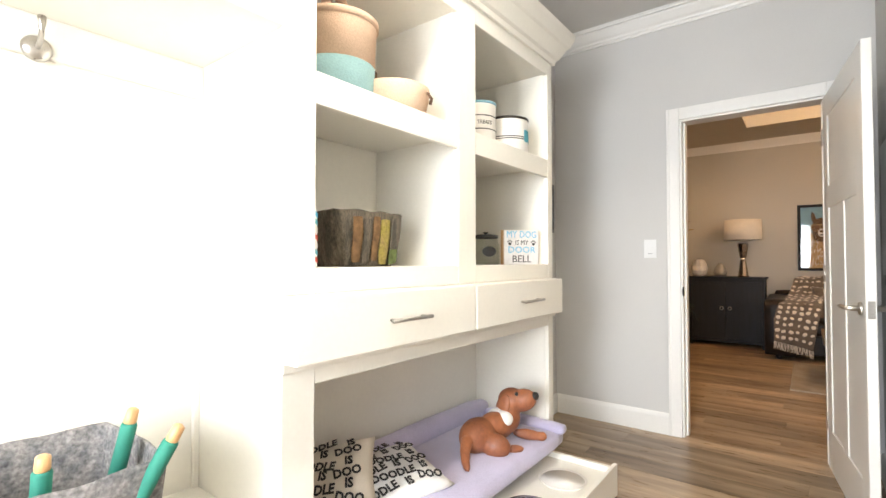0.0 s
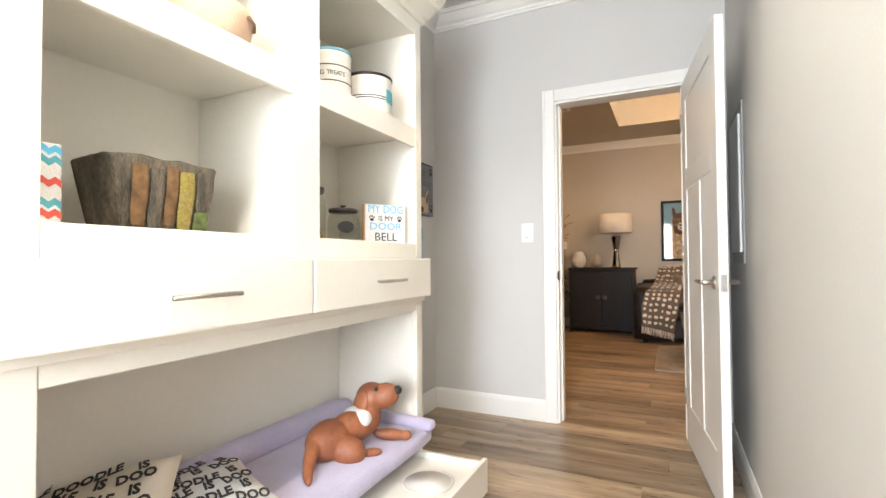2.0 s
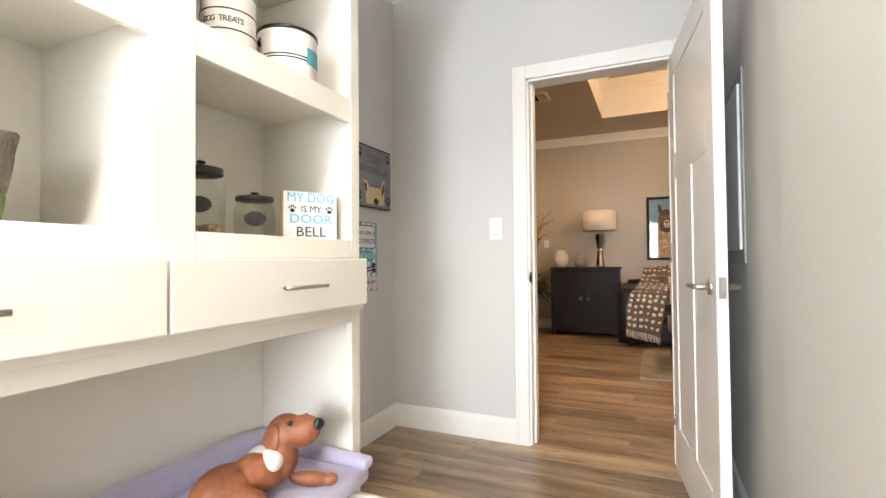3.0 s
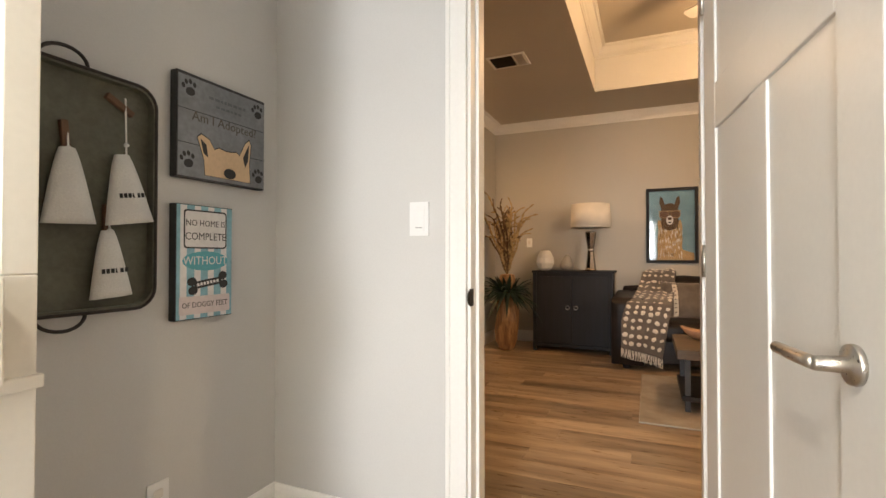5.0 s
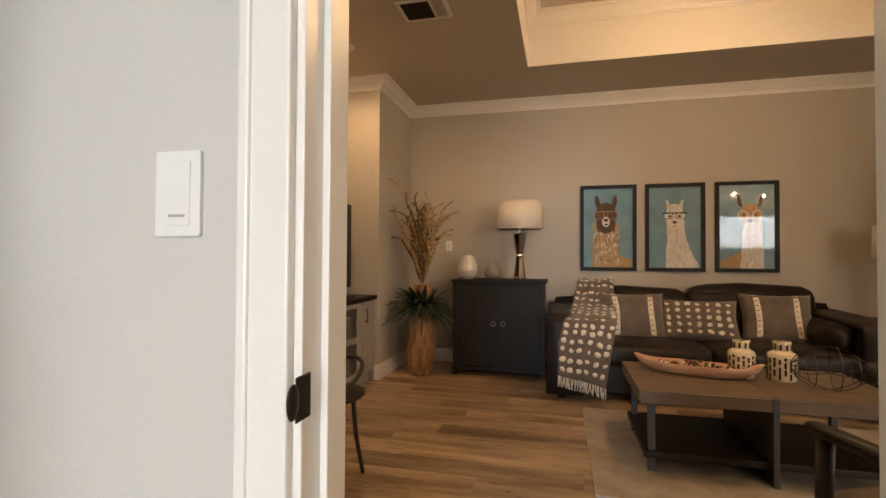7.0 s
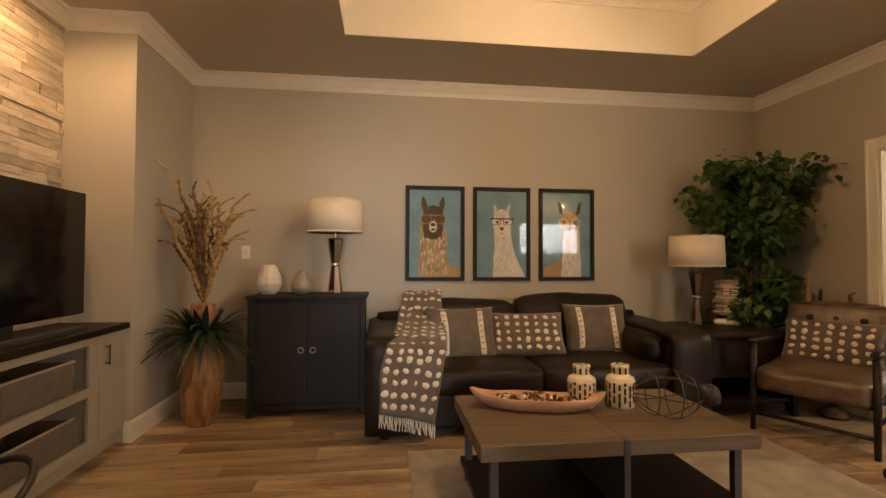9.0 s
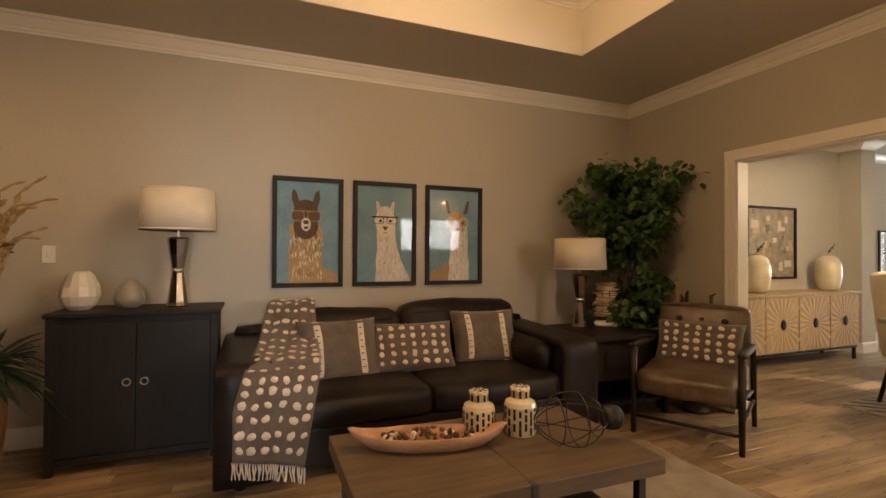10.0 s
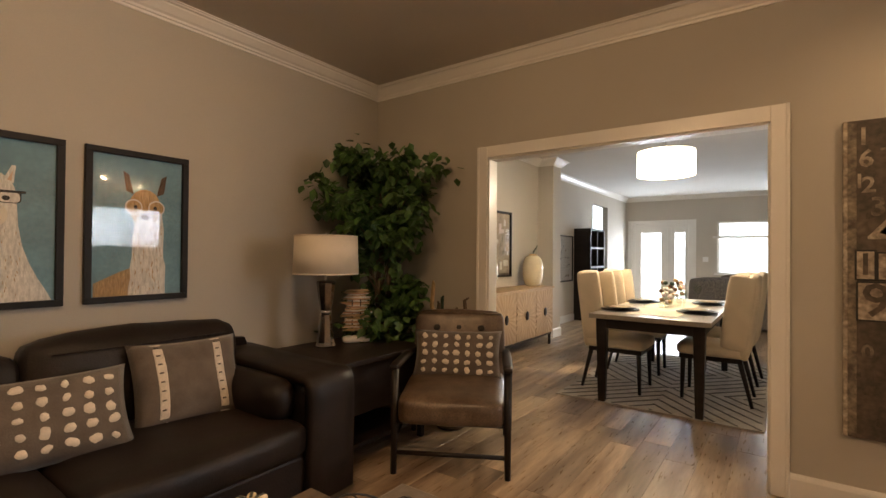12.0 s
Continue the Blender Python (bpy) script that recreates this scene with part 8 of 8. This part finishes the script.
def blind_window(name, m, w, z0, z1, blind_top, label, tilt=28):
    """In its own frame: x along the wall, y outwards."""
    wn2 = thing(name, m, label, "window", kind="structure")
    for x0, x1, a, b in ((-w / 2, -w / 2 + 0.05, z0, z1), (w / 2 - 0.05, w / 2, z0, z1), (-w / 2, w / 2, z0, z0 + 0.05), (-w / 2, w / 2, z1 - 0.05, z1), (-0.025, 0.025, z0, z1)):
        part("window_frame", box(x0, x1, 0.03, 0.08, a, b, 0.004), "trim", wn2)
    if blind_top < z1 - 0.1:
        part("transom", box(-w / 2, w / 2, 0.0, 0.09, blind_top, blind_top + 0.06, 0.004), "trim", wn2)
        part("ledge", box(-w / 2 - 0.08, w / 2 + 0.08, -0.06, 0.0, blind_top + 0.01, blind_top + 0.05, 0.004), "trim", wn2)
    part("window_sill", box(-w / 2 - 0.05, w / 2 + 0.05, -0.12, 0.03, z0 - 0.03, z0, 0.004), "trim", wn2)
    n = int((blind_top - z0) / 0.055)
    for k in range(n):
        part("slat", box(-w / 2 + 0.05, w / 2 - 0.05, -0.024, 0.024, -0.0015, 0.0015), "blind", wn2, m=pose(0, 0.0, z0 + 0.03 + 0.055 * k, tilt, 0, 0))
    g = part("pane", sheet(-w / 2 + 0.05, w / 2 - 0.05, z0 + 0.05, z1 - 0.05, 0.053), "glass", wn2)
    g.visible_shadow = False
    return wn2


blind_window("window_2", pose(13.2, 6.42, 0, 0, 0, -90), 2.04, 0.87, 2.10, 1.70, "white window with horizontal blind and transom", 52)
blind_window("window_3", pose(4.6, 0.5, 0, 0, 0, 180), 2.0, 1.35, 2.25, 2.25, "white kitchen window with horizontal blind")
for x, s, mat in ((3.95, 1.0, "bronze"), (4.30, 0.7, "leaf_dark"), (4.75, 1.15, "dark_wood"), (5.05, 0.8, "grey_cer"), (5.30, 1.0, "bronze")):
    b = thing("sill_bottle", pose(x, 0.572, 1.35), "small dark bottle on the kitchen window sill", "bottle", "sill bottles")
    part("body", lathe([(0.035, 0), (0.04, 0.01), (0.04, 0.09 * s), (0.016, 0.13 * s), (0.014, 0.17 * s), (0, 0.17 * s)], 18), mat, b, smooth=True)
    part("cap", lathe([(0.017, 0.165 * s), (0.017, 0.185 * s), (0, 0.187 * s)], 14), "black", b, smooth=True)
kc = thing("kitchen_counter", pose(0, 0, 0), "dark kitchen base cabinets with stone worktop under the window", "kitchen counter")
bevel_part("worktop", (2.2, 6.45, 0.505, 1.14, 0.88, 0.92), "grey_cer", kc, 0.004)
bevel_part("carcass", (2.22, 6.43, 0.505, 1.08, 0.10, 0.88), "grey_cab", kc, 0.003)
bevel_part("plinth", (2.24, 6.41, 0.505, 1.02, 0.0, 0.10), "dark_wood", kc, 0.002)
for k in range(7):
    x0 = 2.23 + 0.60 * k
    d = bevel_part("door", (x0 + 0.004, x0 + 0.592, 1.08, 1.10, 0.12, 0.86), "grey_cab", kc, 0.003)
    part("handle", tube([(x0 + 0.55, 1.125, 0.60), (x0 + 0.55, 1.125, 0.74)], 0.005), "steel", d, smooth=True)
sw2 = thing("light_switch", pose(13.199, 7.68, 1.2, 90, 0, -90), "white light switch plate on pale wall", "light switch")
part("plate", slab(round_rect(-0.06, 0.06, -0.06, 0.06, 0.005), 0, 0.006), "plastic_white", sw2)
for x in (-0.025, 0.025):
    part("paddle", box(x - 0.015, x + 0.015, -0.033, 0.033, 0.006, 0.009, 0.001), "plastic_white", sw2)
dv = thing("ceiling_vent", pose(8.6, 7.55, H - 0.001, 180, 0, 0), "white air vent in the dining ceiling", "vent")
part("frame", box(-0.15, 0.15, -0.1, 0.1, 0, 0.008, 0.002), "trim", dv)
for k in range(7):
    part("louvre", box(-0.13, 0.13, -0.009, 0.009, 0.008, 0.011), "panel_grey", dv, m=pose(0, -0.075 + 0.025 * k, 0))
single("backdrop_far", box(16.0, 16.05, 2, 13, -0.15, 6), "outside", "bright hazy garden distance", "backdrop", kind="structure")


# ---- stone strip wall behind the television ----
strip = thing("wall_stone_cladding", pose(-2.232, 0, 0), "split-face wood-tone tile cladding behind television", "wall cladding", kind="structure")
part("mortar_bed", box(-0.002, 0.004, 6.6, 8.248, 0.776, 2.678), "grout", strip)
rnd = random.Random(13)
shared = {}


def strip_mesh(length, height, depth):
    key = (round(length, 2), round(height, 3), round(depth, 3))
    if key not in shared:
        bm = box(0, key[2], 0, key[0], 0, key[1], 0.0015)
        me = bpy.data.meshes.new("strip")
        bm.to_mesh(me)
        bm.free()
        me.materials.append(M["stone"])
        shared[key] = me
    return shared[key]


z = 0.778
while z < 2.66:
    hgt = rnd.choice((0.042, 0.055, 0.068))
    if z + hgt > 2.677:
        hgt = round(2.676 - z, 3)
    y = 6.6 - rnd.uniform(0, 0.2)
    while y < 8.24:
        L = rnd.choice((0.22, 0.3, 0.38, 0.46))
        if y + L > 8.247:
            L = 8.247 - y
        if L > 0.03:
            ob = new("strip", strip_mesh(L - 0.003, hgt - 0.002, rnd.choice((0.010, 0.015, 0.021))))
            ob.parent = strip
            ob.matrix_basis = pose(0, y, z)
        y += L
    z += hgt

# ---- plank floor ----
floor = single("floor", box(-2.35, 13.3, -1.42, 10.7, -0.1, -0.004), "under", "oak-look vinyl plank floor running through the rooms", "floor", kind="structure")
PL_W, PL_L = 0.178, 1.22
plank_mesh = {}


def plank_me(length):
    length = round(length, 2)
    if length not in plank_mesh:
        bm = bmesh.new()
        x1, y1, c = length - 0.0008, PL_W - 0.0008, 0.0016
        lo = [bm.verts.new(p) for p in ((0, 0, -0.004), (x1, 0, -0.004), (x1, y1, -0.004), (0, y1, -0.004))]
        mid = [bm.verts.new(p) for p in ((0, 0, -0.0012), (x1, 0, -0.0012), (x1, y1, -0.0012), (0, y1, -0.0012))]
        hi = [bm.verts.new(p) for p in ((c, c, 0), (x1 - c, c, 0), (x1 - c, y1 - c, 0), (c, y1 - c, 0))]
        bm.faces.new(hi)
        for a, b in ((lo, mid), (mid, hi)):
            for i in range(4):
                j = (i + 1) % 4
                bm.faces.new((a[i], a[j], b[j], b[i]))
        me = bpy.data.meshes.new("plank")
        bm.to_mesh(me)
        bm.free()
        me.materials.append(M["plank"])
        plank_mesh[length] = me
    return plank_mesh[length]


rv, rf = [], []
rnd = random.Random(77)
count = 0
y = -1.42
row = 0
while y < 10.7:
    x = -2.35 - rnd.uniform(0, PL_L)
    while x < 13.3:
        x0, x1 = max(x, -2.35), min(x + PL_L, 13.3)
        if x1 - x0 > 0.02:
            cx, cy = (x0 + x1) / 2, y
            if cx < 4.3 and 1.5 < cy < 9.2 and count < 300 and (cy > 4.7 or cx < 1.2):
                ob = new("plank", plank_me(x1 - x0))
                ob.parent = floor
                ob.location = (x0, y, 0)
                count += 1
            else:
                i0 = len(rv)
                b, c = 0.0008, 0.0016
                X0, X1, Y0, Y1 = x0, x1 - b, y, y + PL_W - b
                rv += [(X0, Y0, -0.0012), (X1, Y0, -0.0012), (X1, Y1, -0.0012), (X0, Y1, -0.0012), (X0 + c, Y0 + c, 0), (X1 - c, Y0 + c, 0), (X1 - c, Y1 - c, 0), (X0 + c, Y1 - c, 0)]
                rf += [(i0 + 4, i0 + 5, i0 + 6, i0 + 7)] + [(i0 + k, i0 + (k + 1) % 4, i0 + 4 + (k + 1) % 4, i0 + 4 + k) for k in range(4)]
        x += PL_L
    y += PL_W
    row += 1
me = bpy.data.meshes.new("planks_beyond")
me.from_pydata(rv, [], rf)
me.materials.append(M["plank_far"])
ob = new("planks_beyond", me)
ob.parent = floor
tagged(ob, kind="stuff")
